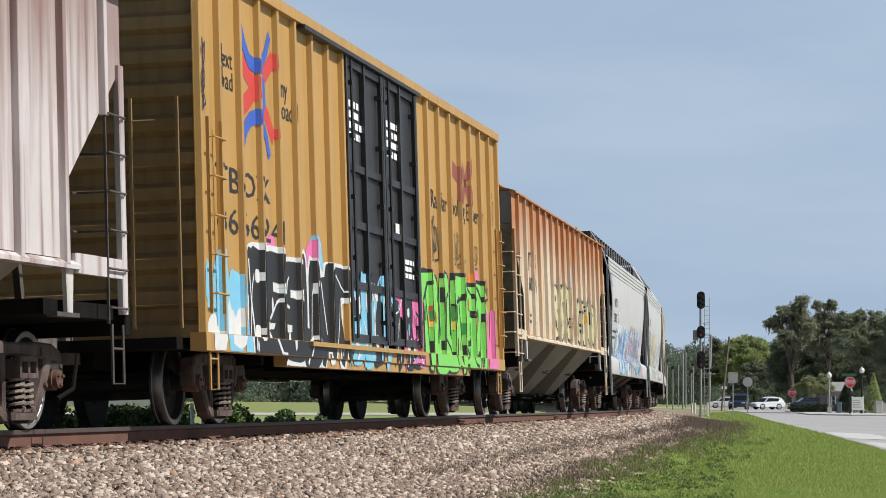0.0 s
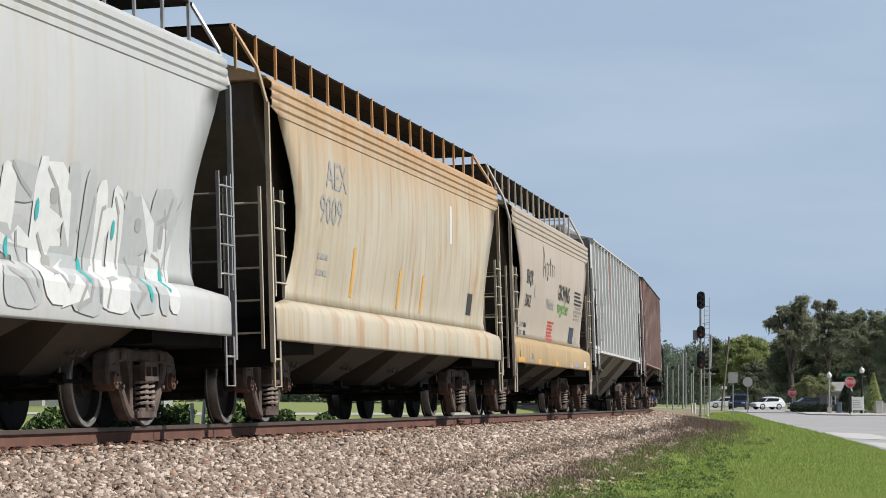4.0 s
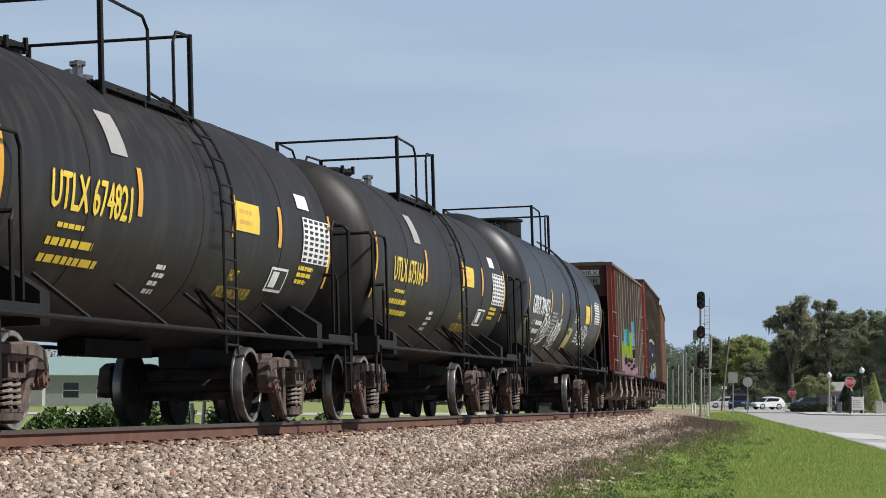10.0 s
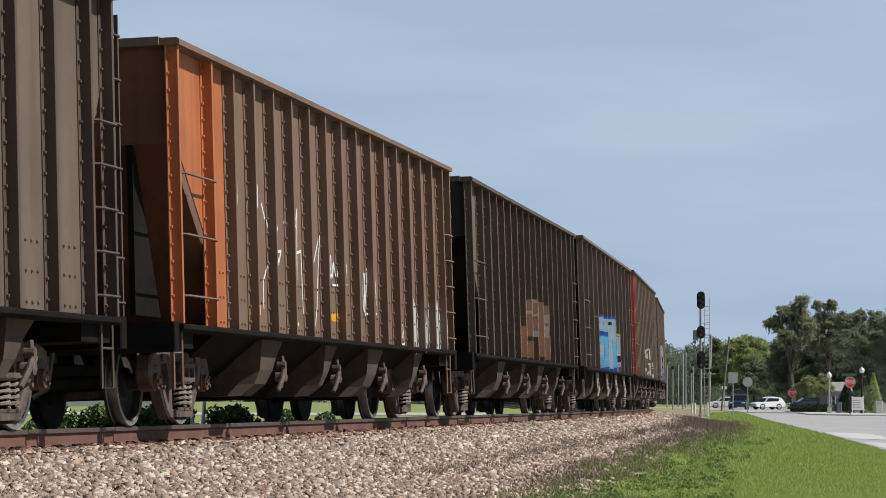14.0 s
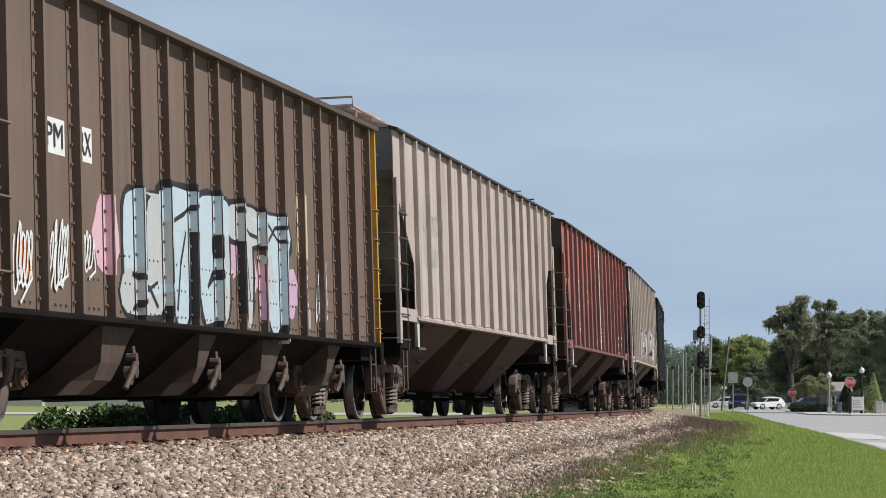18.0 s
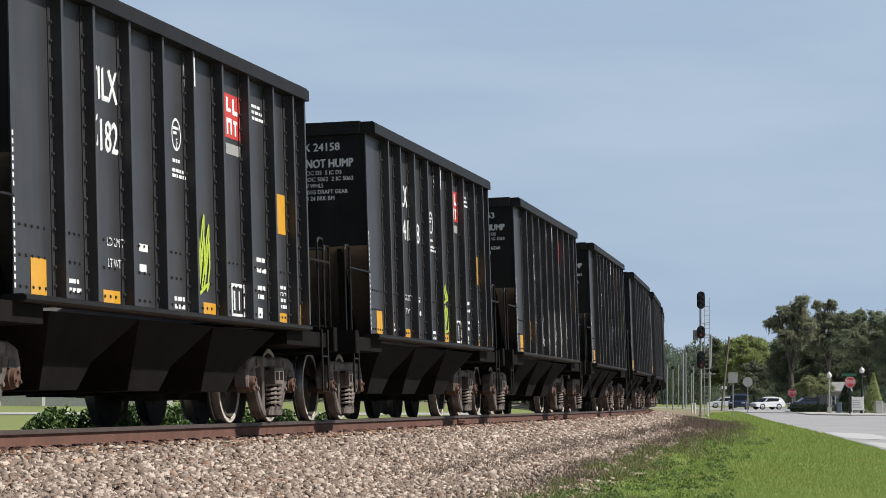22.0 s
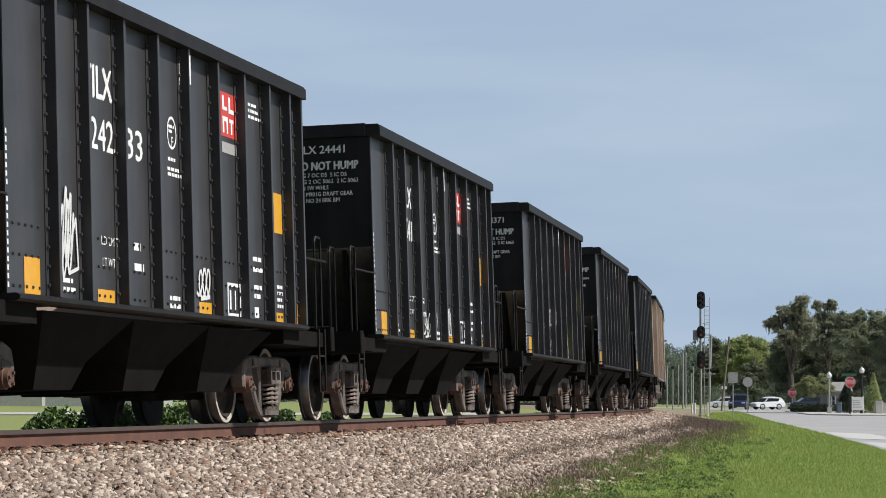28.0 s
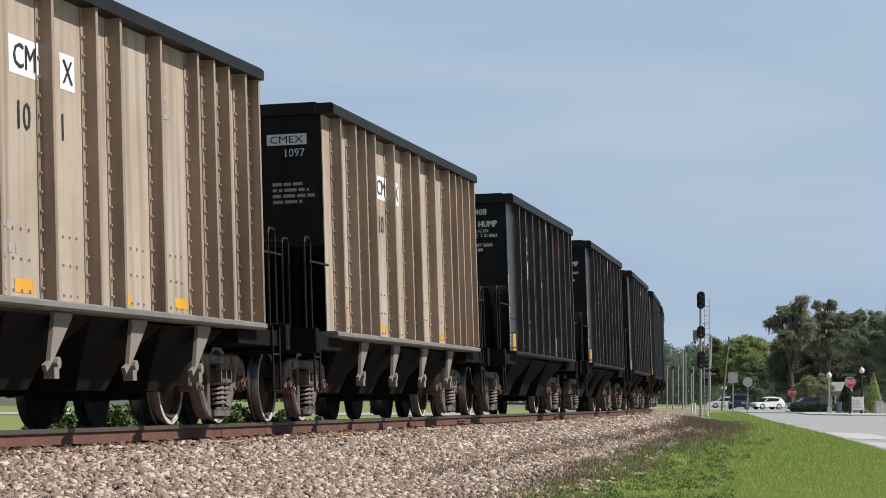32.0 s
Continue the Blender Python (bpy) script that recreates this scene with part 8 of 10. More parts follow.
for polys, lab in ((mist(-9.2, 0.8, 2.2, 0.9, 9, 3, [3, 3, 3, 11], 0.42) + mist(-7.4, 1.4, 4.6, 0.55, 14, 5, [3, 3, 7, 3], 0.33), "sky blue sprayed cloud"),
                   (wild(-7.6, 0.66, 4.85, 1.35, 6, 3, [4], 5, 5, 0.05, 2, (5,)), "black and white spray paint"),
                   (wild(-2.6, 0.68, 2.5, 1.3, 4, 8, [4, 3], None, 5, 0.05, 2, (3, 5)) + wild(0.1, 0.68, 2.0, 1.1, 3, 9, [4, 4, 7], None, 5, 0.04, 2, (3, 5)), "black, blue and white spray paint"),
                   (mist(2.6, 0.9, 4.8, 1.3, 12, 15, [12, 7, 9], 0.25) + wild(2.3, 0.68, 5.5, 1.58, 6, 12, [6], 4, 4, 0.06, 2, (12, 2, 4, 13, 13)), "bright green spray paint with black outlines"),
                   (wild(7.85, 0.68, 0.8, 1.2, 1, 13, [7], None, 9, 0.05, 1) + wild(1.5, 0.68, 0.75, 0.9, 1, 14, [7], None, 4, 0.05, 1), "pink spray paint")):
    decal("graffiti", between(polys, 0.955, 5), _dm, car, door_strips, label=lab, flank=0.03)
    decal("graffiti", between(polys, 0.645, 0.755), _dm, car, [(-hl + 3.4, hl - 3.4, 1.582)], label=lab)
    decal("graffiti", between(polys, 0.77, 0.945), _dm, car, [(-hl, hl, 1.606)], label=lab)
decal("tag", scrawl(3.25, 2.35, 0.5, 0.75, 26, 14, 4, 0.028) + scrawl(5.1, 2.35, 0.55, 0.6, 20, 15, 4, 0.022) + scrawl(6.7, 2.4, 0.6, 0.5, 12, 16, 4, 0.022) + scrawl(8.7, 3.2, 0.35, 0.65, 10, 17, 4, 0.022) + scrawl(7.6, 1.9, 0.5, 0.5, 14, 18, 4, 0.03), _dm, car, strips, label="thin black tags", split=False)
decal("tag", scrawl(-9.55, 3.2, 0.5, 0.9, 26, 2, 4, 0.03) + scrawl(-9.5, 3.4, 0.5, 0.7, 18, 6, 4, 0.028), _dm, car, strips, label="thin black tag", split=False)

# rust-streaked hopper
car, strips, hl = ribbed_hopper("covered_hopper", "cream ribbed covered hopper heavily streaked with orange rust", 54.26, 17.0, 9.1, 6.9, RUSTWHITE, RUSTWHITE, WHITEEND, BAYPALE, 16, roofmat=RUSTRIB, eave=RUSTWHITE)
_dm = [BLACKINK, PALEY, SPBLACK, SPWHITE, PINK, TEAL, YELLOWREFL, LTBLUE, REDINK, flat("spray_brick", (0.46, 0.2, 0.14))]
decal("lettering", words("JT", -6.3, 2.82, 0.27, width=0.42) + words("SX", -5.55, 2.82, 0.27, width=0.42) + words("60", -6.3, 2.35, 0.27, width=0.45) + words("54", -5.55, 2.35, 0.27, width=0.42) + bars(-6.3, 1.85, 0.35, 0.06, 2, 0.12, 0, 4) + bars(-5.55, 1.85, 0.35, 0.06, 2, 0.12, 0, 5), _dm, car, strips)
decal("graffiti", mist(-3.0, 1.8, 8.6, 0.8, 18, 23, [9, 9, 1], 0.3) + wild(-2.6, 1.55, 3.7, 1.15, 4, 21, [1], 2, 2, 0.05, 2, (6,)) + wild(2.2, 1.55, 3.6, 1.0, 4, 22, [1], 2, 2, 0.05, 2, (6, 5)) + rect(0.9, 1.3, 2.3, 3.2, 7, 2), _dm, car, strips, flank=0.012, label="pale yellow spray paint with black outlines")
decal("reflector", rect(-6.9, -6.5, 1.75, 2.0, 0) + rect(-3.4, -3.0, 1.6, 1.8, 0) + rect(0.6, 1.0, 1.6, 1.8, 0) + rect(4.6, 5.0, 1.6, 1.85, 0), [YELLOWREFL], car, strips)

# smooth-sided hoppers
for i, (c, L, hf, num, sd, lab) in enumerate(((71.75, 15.7, 8.55, "27602", WHITEACF, "white smooth-sided covered hopper with blue and pink spray paint"), (88.94, 15.5, 8.5, "27729", WHITEACF, "white smooth-sided covered hopper with grey spray paint"))):
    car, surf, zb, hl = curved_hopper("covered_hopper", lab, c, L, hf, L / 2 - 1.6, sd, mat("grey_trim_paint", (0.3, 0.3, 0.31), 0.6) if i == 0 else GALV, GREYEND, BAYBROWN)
    _dm = [BLACKINK, LTBLUE, BLUE, SPWHITE, LILAC, TEAL, ORANGE, SILVER, PALEY, PURPLE, GREYINK, ICE, PINKPALE]
    decal("lettering", words("ACFX", -5.95, 2.72, 0.22, sx=1.3) + words(num, -5.95, 2.32, 0.22, sx=1.3) + rect(-4.35, -4.0, 2.35, 2.65, 10) + rect(-4.33, -4.02, 2.37, 2.63, 3, 2) + words("C", -4.22, 2.42, 0.12, 10, layer=3) + bars(-6.1, 2.05, 1.3, 0.06, 2, 0.16, 0, 2), _dm, car, surf=surf, zbands=zb)
    if i == 0:
        decal("graffiti", mist(-4.6, 1.2, 9.6, 0.9, 16, 30, [11, 3, 12], 0.3) + wild(-5.0, 0.95, 5.2, 1.4, 9, 31, [11, 1, 3, 11], None, 2, 0.07, 4, (1, 11), 0.25) + wild(0.6, 1.0, 5.0, 1.4, 9, 32, [12, 4, 3, 11], None, 9, 0.06, 3, (5, 12), 0.2) + scrawl(0.8, 1.05, 4.6, 1.3, 30, 35, 5, 0.06) + scrawl(-7.2, 3.2, 0.5, 0.4, 10, 3, 2, 0.02), _dm, car, surf=surf, zbands=zb, label="sky blue, lilac and teal spray paint")
    else:
        decal("graffiti", wild(-4.6, 1.05, 5.0, 1.5, 6, 33, [7, 8], None, 10, 0.05, 3, (7,), 0.15) + wild(1.2, 1.05, 4.6, 1.3, 6, 34, [7, 3], None, 10, 0.05, 3, (5,), 0.15), _dm, car, surf=surf, zbands=zb, label="grey and pale yellow spray paint")
car, surf, zb, hl = curved_hopper("covered_hopper", "cream smooth-sided covered hopper with rust stains and dents", 106.3, 16.0, 8.75, 6.4, CREAM, CREAM, BROWNEND, BAYBROWN)
_dm = [BLACKINK, YELLOWREFL, SPWHITE, GREYINK]
decal("lettering", words("AEX", -5.3, 2.9, 0.34, 3, sx=1.25) + words("9009", -5.6, 2.45, 0.34, 3, sx=1.25) + rect(5.1, 5.55, 1.65, 2.0, 0) + bars(-5.5, 2.0, 0.7, 0.07, 2, 0.2, 3, 7), _dm, car, surf=surf, zbands=zb)
decal("reflector", rect(-3.55, -3.4, 1.6, 2.25, 1) + rect(-0.5, -0.35, 1.55, 2.1, 1) + rect(1.2, 1.35, 1.55, 2.1, 1) + rect(3.2, 3.35, 2.7, 3.3, 2), _dm, car, surf=surf, zbands=zb)
car, surf, zb, hl = curved_hopper("covered_hopper", "tan-grey smooth-sided covered hopper with printed slogans", 122.45, 13.2, 7.4, 5.1, TANGREY, TANGREY, BROWNEND, BAYBROWN, z1=3.83, nbays=3, sillmat=TANSILL, board=0.7)
_dm = [BLACKINK, GREYINK, flat("slogan_green", (0.16, 0.36, 0.07)), REDINK, SPWHITE, YELLOWREFL]
decal("lettering", words("SHQX", -4.57, 2.46, 0.27, width=0.98) + words("3862", -4.6, 2.03, 0.23, width=0.88) + words("Wholesale", -1.35, 2.1, 0.2, 1, width=1.2) + words("GROWING", 0.56, 2.34, 0.33, 0, width=2.05) + words("together", 0.54, 2.08, 0.26, 2, width=2.0)
      + words("LD LMT", -4.98, 1.64, 0.085, width=0.5) + bars(-4.4, 1.64, 0.5, 0.085, 1, 0.18, 0, 3) + words("LT WT", -4.98, 1.49, 0.085, width=0.42) + bars(-4.35, 1.49, 0.42, 0.085, 1, 0.18, 0, 5)
      + bars(3.55, 2.6, 1.6, 0.05, 4, 0.083, 0, 4) + words("CAUTION: DO NOT USE STEAM", 3.55, 2.268, 0.05, 0, width=1.3) + words("BOILING WATER OR SHARP OBJECTS", 3.55, 2.185, 0.05, 0, width=1.55) + words("TO CLEAN. ENTER CAR WITH", 3.55, 2.102, 0.05, 0, width=1.25) + words("CLEAN SOFT SOLED SHOES", 3.55, 2.02, 0.05, 0, width=1.2)
      + bars(-0.82, 1.82, 1.1, 0.045, 6, 0.068, 3, 6) + rect(3.1, 3.95, 1.5, 1.85, 0) + rect(3.16, 3.5, 1.56, 1.79, 6, 2) + rect(3.56, 3.89, 1.56, 1.79, 6, 2) + bars(4.3, 1.62, 0.6, 0.04, 3, 0.08, 1, 12)
      + rect(-3.3, -3.05, 2.24, 2.5, 1) + rect(-3.27, -3.08, 2.27, 2.47, 7, 2) + bars(-4.6, 0.97, 0.9, 0.04, 1, 0.1, 1, 13) + bars(1.9, 1.02, 0.9, 0.045, 2, 0.07, 1, 14) + bars(3.2, 0.98, 0.8, 0.08, 1, 0.1, 8, 15), _dm + [flat("sign_navy", (0.04, 0.05, 0.1)), TANGREY, flat("faded_blue_print", (0.35, 0.42, 0.6))], car, surf=surf, zbands=zb)
_mark = ribbon([(-2.08, 2.7), (-1.92, 3.3), (-1.68, 2.72)], 0.045, 0) + ribbon([(-1.98, 2.9), (-1.76, 2.9)], 0.03, 0)
for j in range(5):
    _mark += ribbon([(-1.5 + 0.3 * j, 2.78), (-1.5 + 0.3 * j, 2.98 + (0.14 if j == 2 else 0.0)), (-1.38 + 0.3 * j, 3.0)], 0.05, 0)
decal("emblem", _mark + ribbon([(-1.5, 2.72), (-1.32, 2.66), (-1.36, 2.8)], 0.04, 0), _dm, car, surf=surf, zbands=zb, split=False)
decal("reflector", [p for y, w in ((-6.1, 0.85), (-3.25, 0.45), (-0.4, 0.5), (2.25, 0.5), (5.6, 0.5)) for p in rect(y, y + w, 0.945, 1.045, 5)] + rect(5.0, 5.45, 0.98, 1.12, 4), _dm, car, surf=surf, zbands=zb)
decal("placard_holder", rect(-5.9, -5.83, 1.02, 1.16, 0) + rect(-4.15, -4.0, 1.0, 1.16, 1) + rect(-4.12, -4.03, 1.03, 1.13, 0, 2), _dm, car, surf=surf, zbands=zb)

# white ribbed hopper, then a maroon one
car, strips, hl = ribbed_hopper("covered_hopper", "white ribbed covered hopper with a rust run down one panel", 138.8, 17.0, 9.2, 6.9, AEXWHITE, AEXWHITE, WHITEEND, BAYPALE, 17, odd=(5, AEXRUST), steps=LADDERDARK, eave=AEXWHITE)
_dm = [BLACKINK, GREYINK, YELLOWREFL, SPWHITE]
decal("lettering", words("AE", -6.84, 2.53, 0.25, width=0.46) + words("X", -6.15, 2.55, 0.25, width=0.3) + words("48", -6.82, 2.16, 0.25, width=0.42) + words("8", -6.18, 2.18, 0.25, 0, width=0.26) + bars(-6.85, 1.92, 0.35, 0.06, 1, 0.16, 0, 9) + bars(-6.2, 1.9, 0.35, 0.06, 2, 0.18, 0, 10) + words("LBS", -5.4, 1.86, 0.08, 0) + words("LBS", -5.4, 1.68, 0.08, 0) + bars(-4.6, 1.88, 0.4, 0.06, 2, 0.2, 1, 11) + rect(4.95, 5.1, 1.66, 2.0, 0) + bars(1.0, 2.3, 0.4, 0.05, 6, 0.1, 1, 12) + bars(-0.7, 1.8, 0.3, 0.05, 2, 0.1, 1, 13), _dm, car, strips)
decal("end_lettering", words("X", -0.1 + 1.0, 3.8, 0.14) + words("883", 0.85, 3.58, 0.14), _dm, car, end_y=-8.5 + 0.008 - 0.02)
car, strips, hl = ribbed_hopper("covered_hopper", "faded maroon ribbed covered hopper", 157.4, 16.6, 9.0, 6.7, MAROON, MAUVERIB, WHITEEND, BAYMID, 16, steps=LADDERDARK)
_dm = [BLACKINK, GREYINK, YELLOWREFL, SPWHITE]
decal("end_lettering", words("CX", 0.95, 3.82, 0.16, 0) + words("31", 0.95, 3.55, 0.16, 0), _dm, car, end_y=-8.3 - 0.012)
decal("whitewash_patch", rect(-6.98, -5.75, 1.6, 2.86, 0) + rect(-4.6, -3.35, 1.52, 2.15, 0), [flat("chalky_white_patch", (0.62, 0.58, 0.57), 0.8, 0.25)], car, strips, label="chalky white patch of paint")
decal("lettering", words("PL", -6.72, 2.52, 0.27, 0, width=0.36, layer=2) + words("CX", -6.18, 2.52, 0.27, 0, width=0.42, layer=2) + words("18", -6.72, 2.12, 0.27, 0, width=0.34, layer=2) + words("31", -6.16, 2.12, 0.27, 0, width=0.36, layer=2) + rect(-7.2, -7.05, 1.6, 2.5, 2) + rect(5.6, 5.85, 1.65, 1.95, 0) + scrawl(-2.1, 1.55, 1.0, 0.55, 22, 5, 0, 0.035), _dm, car, strips)
decal("reflector", rect(-3.3, -3.2, 1.6, 2.5, 2) + rect(0.75, 0.9, 1.65, 2.3, 2) + rect(3.2, 3.3, 1.6, 2.2, 2) + rect(7.2, 7.3, 1.6, 2.3, 2), _dm, car, strips)

# black tank cars
for c, hf, nm, shell, kind in ((173.5, 7.5, "GBRX 713941", TANKBLACK, 0), (188.5, 7.42, "PROX 61451", TANKBLACK, 1), (202.7, 7.2, "UTLX 674821", TANKBROWN, 2), (216.9, 7.2, "UTLX 675164", TANKBROWN, 2), (232.3, 8.9, "GBRX 709423", TANKBLACK, 3)):
    car, surf, zb, tl = tank_car("tank_car", ("black tank car with white lettering and yellow stripes", "black tank car with a large white block emblem", "dusty black tank car with yellow lettering", "black tank car with white sprayed tags")[kind], c, hf * 2, hf, hf - 2.35, shell,
                                 "blue" if kind == 0 else "brown", dome=kind == 3, **(dict(r=1.52, zc=2.38) if kind == 3 else {}))
    ink = 1 if kind == 2 else 0
    _dm = [WHITEINK, YELLOWPLATE, YELLOWREFL, REDINK, GREYINK]
    y0 = -tl + 1.75
    pol = words(nm, *((-5.2, 1.98, 0.36, ink, 2.3), (y0 + 0.2, 2.02, 0.3, ink, 1.9), (-4.5, 1.98, 0.33, ink, 2.25), (-6.5, 1.96, 0.34, ink, 2.7))[kind][:4], width=(2.3, 1.9, 2.25, 2.7)[kind], bold=0.07)
    if kind == 0:
        pol += words("LD LMT 221900", -4.0, 1.82, 0.11, 0, width=1.15) + words("LT WT 64100", -4.05, 1.66, 0.11, 0, width=1.0) + bars(-2.7, 1.84, 0.5, 0.09, 2, 0.16, 0, 4)
        pol += bars(-2.0, 2.4, 0.62, 0.04, 8, 0.055, 0, 4) + bars(-2.3, 1.78, 0.7, 0.05, 3, 0.075, 0, 5) + bars(-2.5, 1.55, 0.75, 0.05, 3, 0.075, 0, 7) + bars(-2.7, 1.34, 0.6, 0.05, 1, 0.075, 0, 9) + bars(-4.9, 1.5, 0.6, 0.04, 3, 0.06, 0, 11)
        pol += words("MOLTEN SULFUR", 2.15, 1.9, 0.13, 0, width=1.35) + bars(1.75, 1.66, 0.45, 0.045, 3, 0.08, 0, 8) + bars(2.6, 1.66, 0.3, 0.045, 3, 0.08, 0, 12) + bars(-1.95, 2.62, 0.6, 0.04, 2, 0.07, 0, 13) + bars(-0.5, 2.62, 0.5, 0.04, 2, 0.07, 0, 14) + bars(3.9, 1.98, 0.8, 0.04, 4, 0.06, 0, 15)
    elif kind == 1:
        pol += bars(y0 + 0.2, 1.75, 1.9, 0.07, 2, 0.19, 0, 3) + words("MOLTEN SULFUR", 1.7, 1.42, 0.12, 0, width=1.0) + bars(0.9, 1.6, 0.5, 0.045, 4, 0.08, 0, 8) + rect(-1.35, -0.35, 1.84, 2.28, 5) + bars(-1.1, 1.7, 0.25, 0.03, 2, 0.06, 0, 9)
    elif kind == 2:
        pol += bars(y0 + 0.3, 1.82, 1.0, 0.045, 1, 0.1, ink, 3) + bars(y0 + 0.15, 1.66, 1.7, 0.07, 2, 0.15, ink, 4) + words("HOT", 1.55, 1.6, 0.12, ink) + words("MOLTEN SULFUR", 1.35, 1.42, 0.12, ink, width=1.35) + bars(-1.0, 1.6, 0.4, 0.045, 4, 0.08, 0, 8) + rect(-2.75, -2.25, 2.62, 3.05, 4) + rect(4.2, 4.75, 2.6, 2.78, 0) + bars(4.3, 1.85, 0.7, 0.05, 3, 0.08, 1, 15)
    else:
        pol += words("LD LMT", -6.1, 1.76, 0.09, 0) + bars(-5.5, 1.76, 1.3, 0.08, 1, 0.1, 0, 3) + words("LT WT", -6.2, 1.6, 0.09, 0) + bars(-5.6, 1.6, 1.2, 0.08, 1, 0.1, 0, 4) + bars(-3.1, 2.05, 1.0, 0.04, 7, 0.075, 4, 6) + bars(1.3, 2.3, 0.35, 0.035, 6, 0.06, 0, 7) + rect(0.1, 0.8, 1.72, 2.25, 5) + bars(2.0, 1.8, 0.5, 0.04, 4, 0.07, 0, 9)
    a, b, c0, c1 = ((2.3, 3.3, 2.12, 2.56), (1.75, 2.7, 1.74, 2.07), (1.4, 2.35, 2.15, 2.48), (3.45, 4.3, 2.05, 2.46))[kind]
    pol += rect(a, b, c0, c1, 1) + bars(a + 0.12, c0 + (c1 - c0) * 0.6, (b - a) * 0.75, 0.05, 2, 0.12, 2, 21)
    a, b, c0, c1 = ((3.9, 5.2, 2.1, 2.66), (4.2, 5.5, 1.95, 2.52), (4.35, 5.65, 1.95, 2.5), (5.45, 6.6, 2.1, 2.62))[kind]
    pol += grid(a, b, c0, c1, 8, 5, 0, 6)
    if kind < 2:
        pol += rect(*((5.4, 5.9, 1.92, 2.08), (3.9, 4.4, 1.6, 1.76))[kind], 7)
    a, b, c0, c1 = ((3.0, 3.3, 1.5, 1.68), (3.1, 3.75, 1.55, 1.84), (3.15, 3.9, 1.55, 1.83), (4.6, 4.8, 1.5, 1.6))[kind]
    pol += rect(a, b, c0, c1, 0) + rect(a + 0.04, b - 0.04, c0 + 0.03, c1 - 0.03, 6, 2) + rect(a + 0.1, (a + b) / 2, c0 + 0.05, c1 - 0.05, 0, 3)
    if kind == 1:
        GROUP[0] += 1
        for j in range(6):
            a = y0 - 0.35 + 0.62 * j
            # six heavy white block figures, each a closed or open frame
            for u0, u1, w0, w1 in ((0, 0.14, 0, 1), (0.14, 0.5, 0.8, 1), (0.38, 0.5, (0.45, 0.0, 0.15, 0.55, 0.15, 0.0)[j], 0.8), (0.14, 0.38, (0.38, 0.38, 0.0, 0.0, 0.0, 0.38)[j], (0.55, 0.55, 0.18, 0.18, 0.18, 0.55)[j])):
                pol.append(([(a + u0, 2.5 + 0.42 * w0), (a + u1, 2.5 + 0.42 * w0), (a + u1, 2.5 + 0.42 * w1), (a + u0, 2.5 + 0.42 * w1)], 0, 1, GROUP[0]))
        pol += rect(0.1, 0.62, 2.88, 3.12, 0) + rect(0.7, 1.25, 2.84, 2.94, 0) + rect(0.7, 1.2, 3.0, 3.1, 0)
    _dm += [SPBLACK, BLACKINK, flat("orange_red_placard", (0.75, 0.2, 0.08))]
    decal("lettering", pol, _dm, car, surf=surf, zbands=zb)
    if kind == 3:
        decal("graffiti", scrawl(-4.7, 1.4, 1.3, 0.6, 30, 8, 0, 0.035) + scrawl(-4.3, 1.5, 0.9, 0.55, 22, 18, 0, 0.03) + scrawl(-2.75, 1.35, 1.6, 0.65, 36, 9, 0, 0.035) + scrawl(-2.4, 1.4, 1.1, 0.6, 28, 19, 0, 0.03) + scrawl(2.35, 1.52, 2.0, 0.5, 40, 10, 0, 0.035) + scrawl(-5.2, 1.4, 0.5, 0.1, 14, 11, 0, 0.025), _dm, car, surf=surf, zbands=zb, label="thin white tags", split=False)
        decal("placard", rect(0.4, 1.2, 1.4, 1.86, 8), _dm + [flat("faded_yellow_placard", (0.6, 0.5, 0.22))], car, surf=surf, zbands=zb)
    st = []
    for y in ((-5.4, -2.2, -0.85, 1.5, 3.85, 6.1), (-5.3, -2.1, 1.35, 3.1, 5.35), (-5.75, -2.05, 1.25, 3.2, 5.65), (-7.15, -3.5, -1.55, 1.85, 4.6, 6.95))[kind]:
        far = abs(y) > tl - 1.4
        st += rect(y, y + (0.1 if far else 0.14), 1.68 if far else 2.06 - (0.24 if kind == 1 else 0), 2.6 if far else 2.54 - (0.24 if kind == 1 else 0), 2)
    decal("reflector_stripe", st, _dm, car, surf=surf, zbands=zb)

# weathered open hoppers
OPEN = dict(z0=1.0, z1=3.95, platform=False, end_z=2.95, chord_h=0.065, sill_h=0.055, post_d=0.12, post_w=0.05, tub=True, bay_mat=CASTDARK)


def open_car(label, c, body, npan, side, post, end, chord, **kw):
    half = kw.pop("half", body / 2 + 0.95)
    args = dict(OPEN)
    args.update(kw)
    hb = body / 2
    ew, re, mid = args.pop("ew", 0.78), args.pop("re", 0.6), args.pop("mid", False)
    args["posts"] = args.get("posts") or [-hb] + ([-hb + ew / 2] if mid else []) + [-hb + ew + (body - ew - re) * i / npan for i in range(npan + 1)] + [hb]
    args["cut"] = args["z1"] - 0.72
    args["front"] = ew
    return open_hopper("open_hopper", label, c, body, half, body / 2 - 1.55, args.pop("z0"), args.pop("z1"), npan, side, post, end, chord, **args)


_dm = [WHITEINK, BLACKINK, YELLOWREFL, LTBLUE, LIME, PINKPALE, PURPLE, BLUE, YELLOW, SPWHITE, SILVER, ORANGE, TEAL, GREYINK, SPBLACK, LILAC, ICE, flat("spray_rust", (0.3, 0.17, 0.11))]
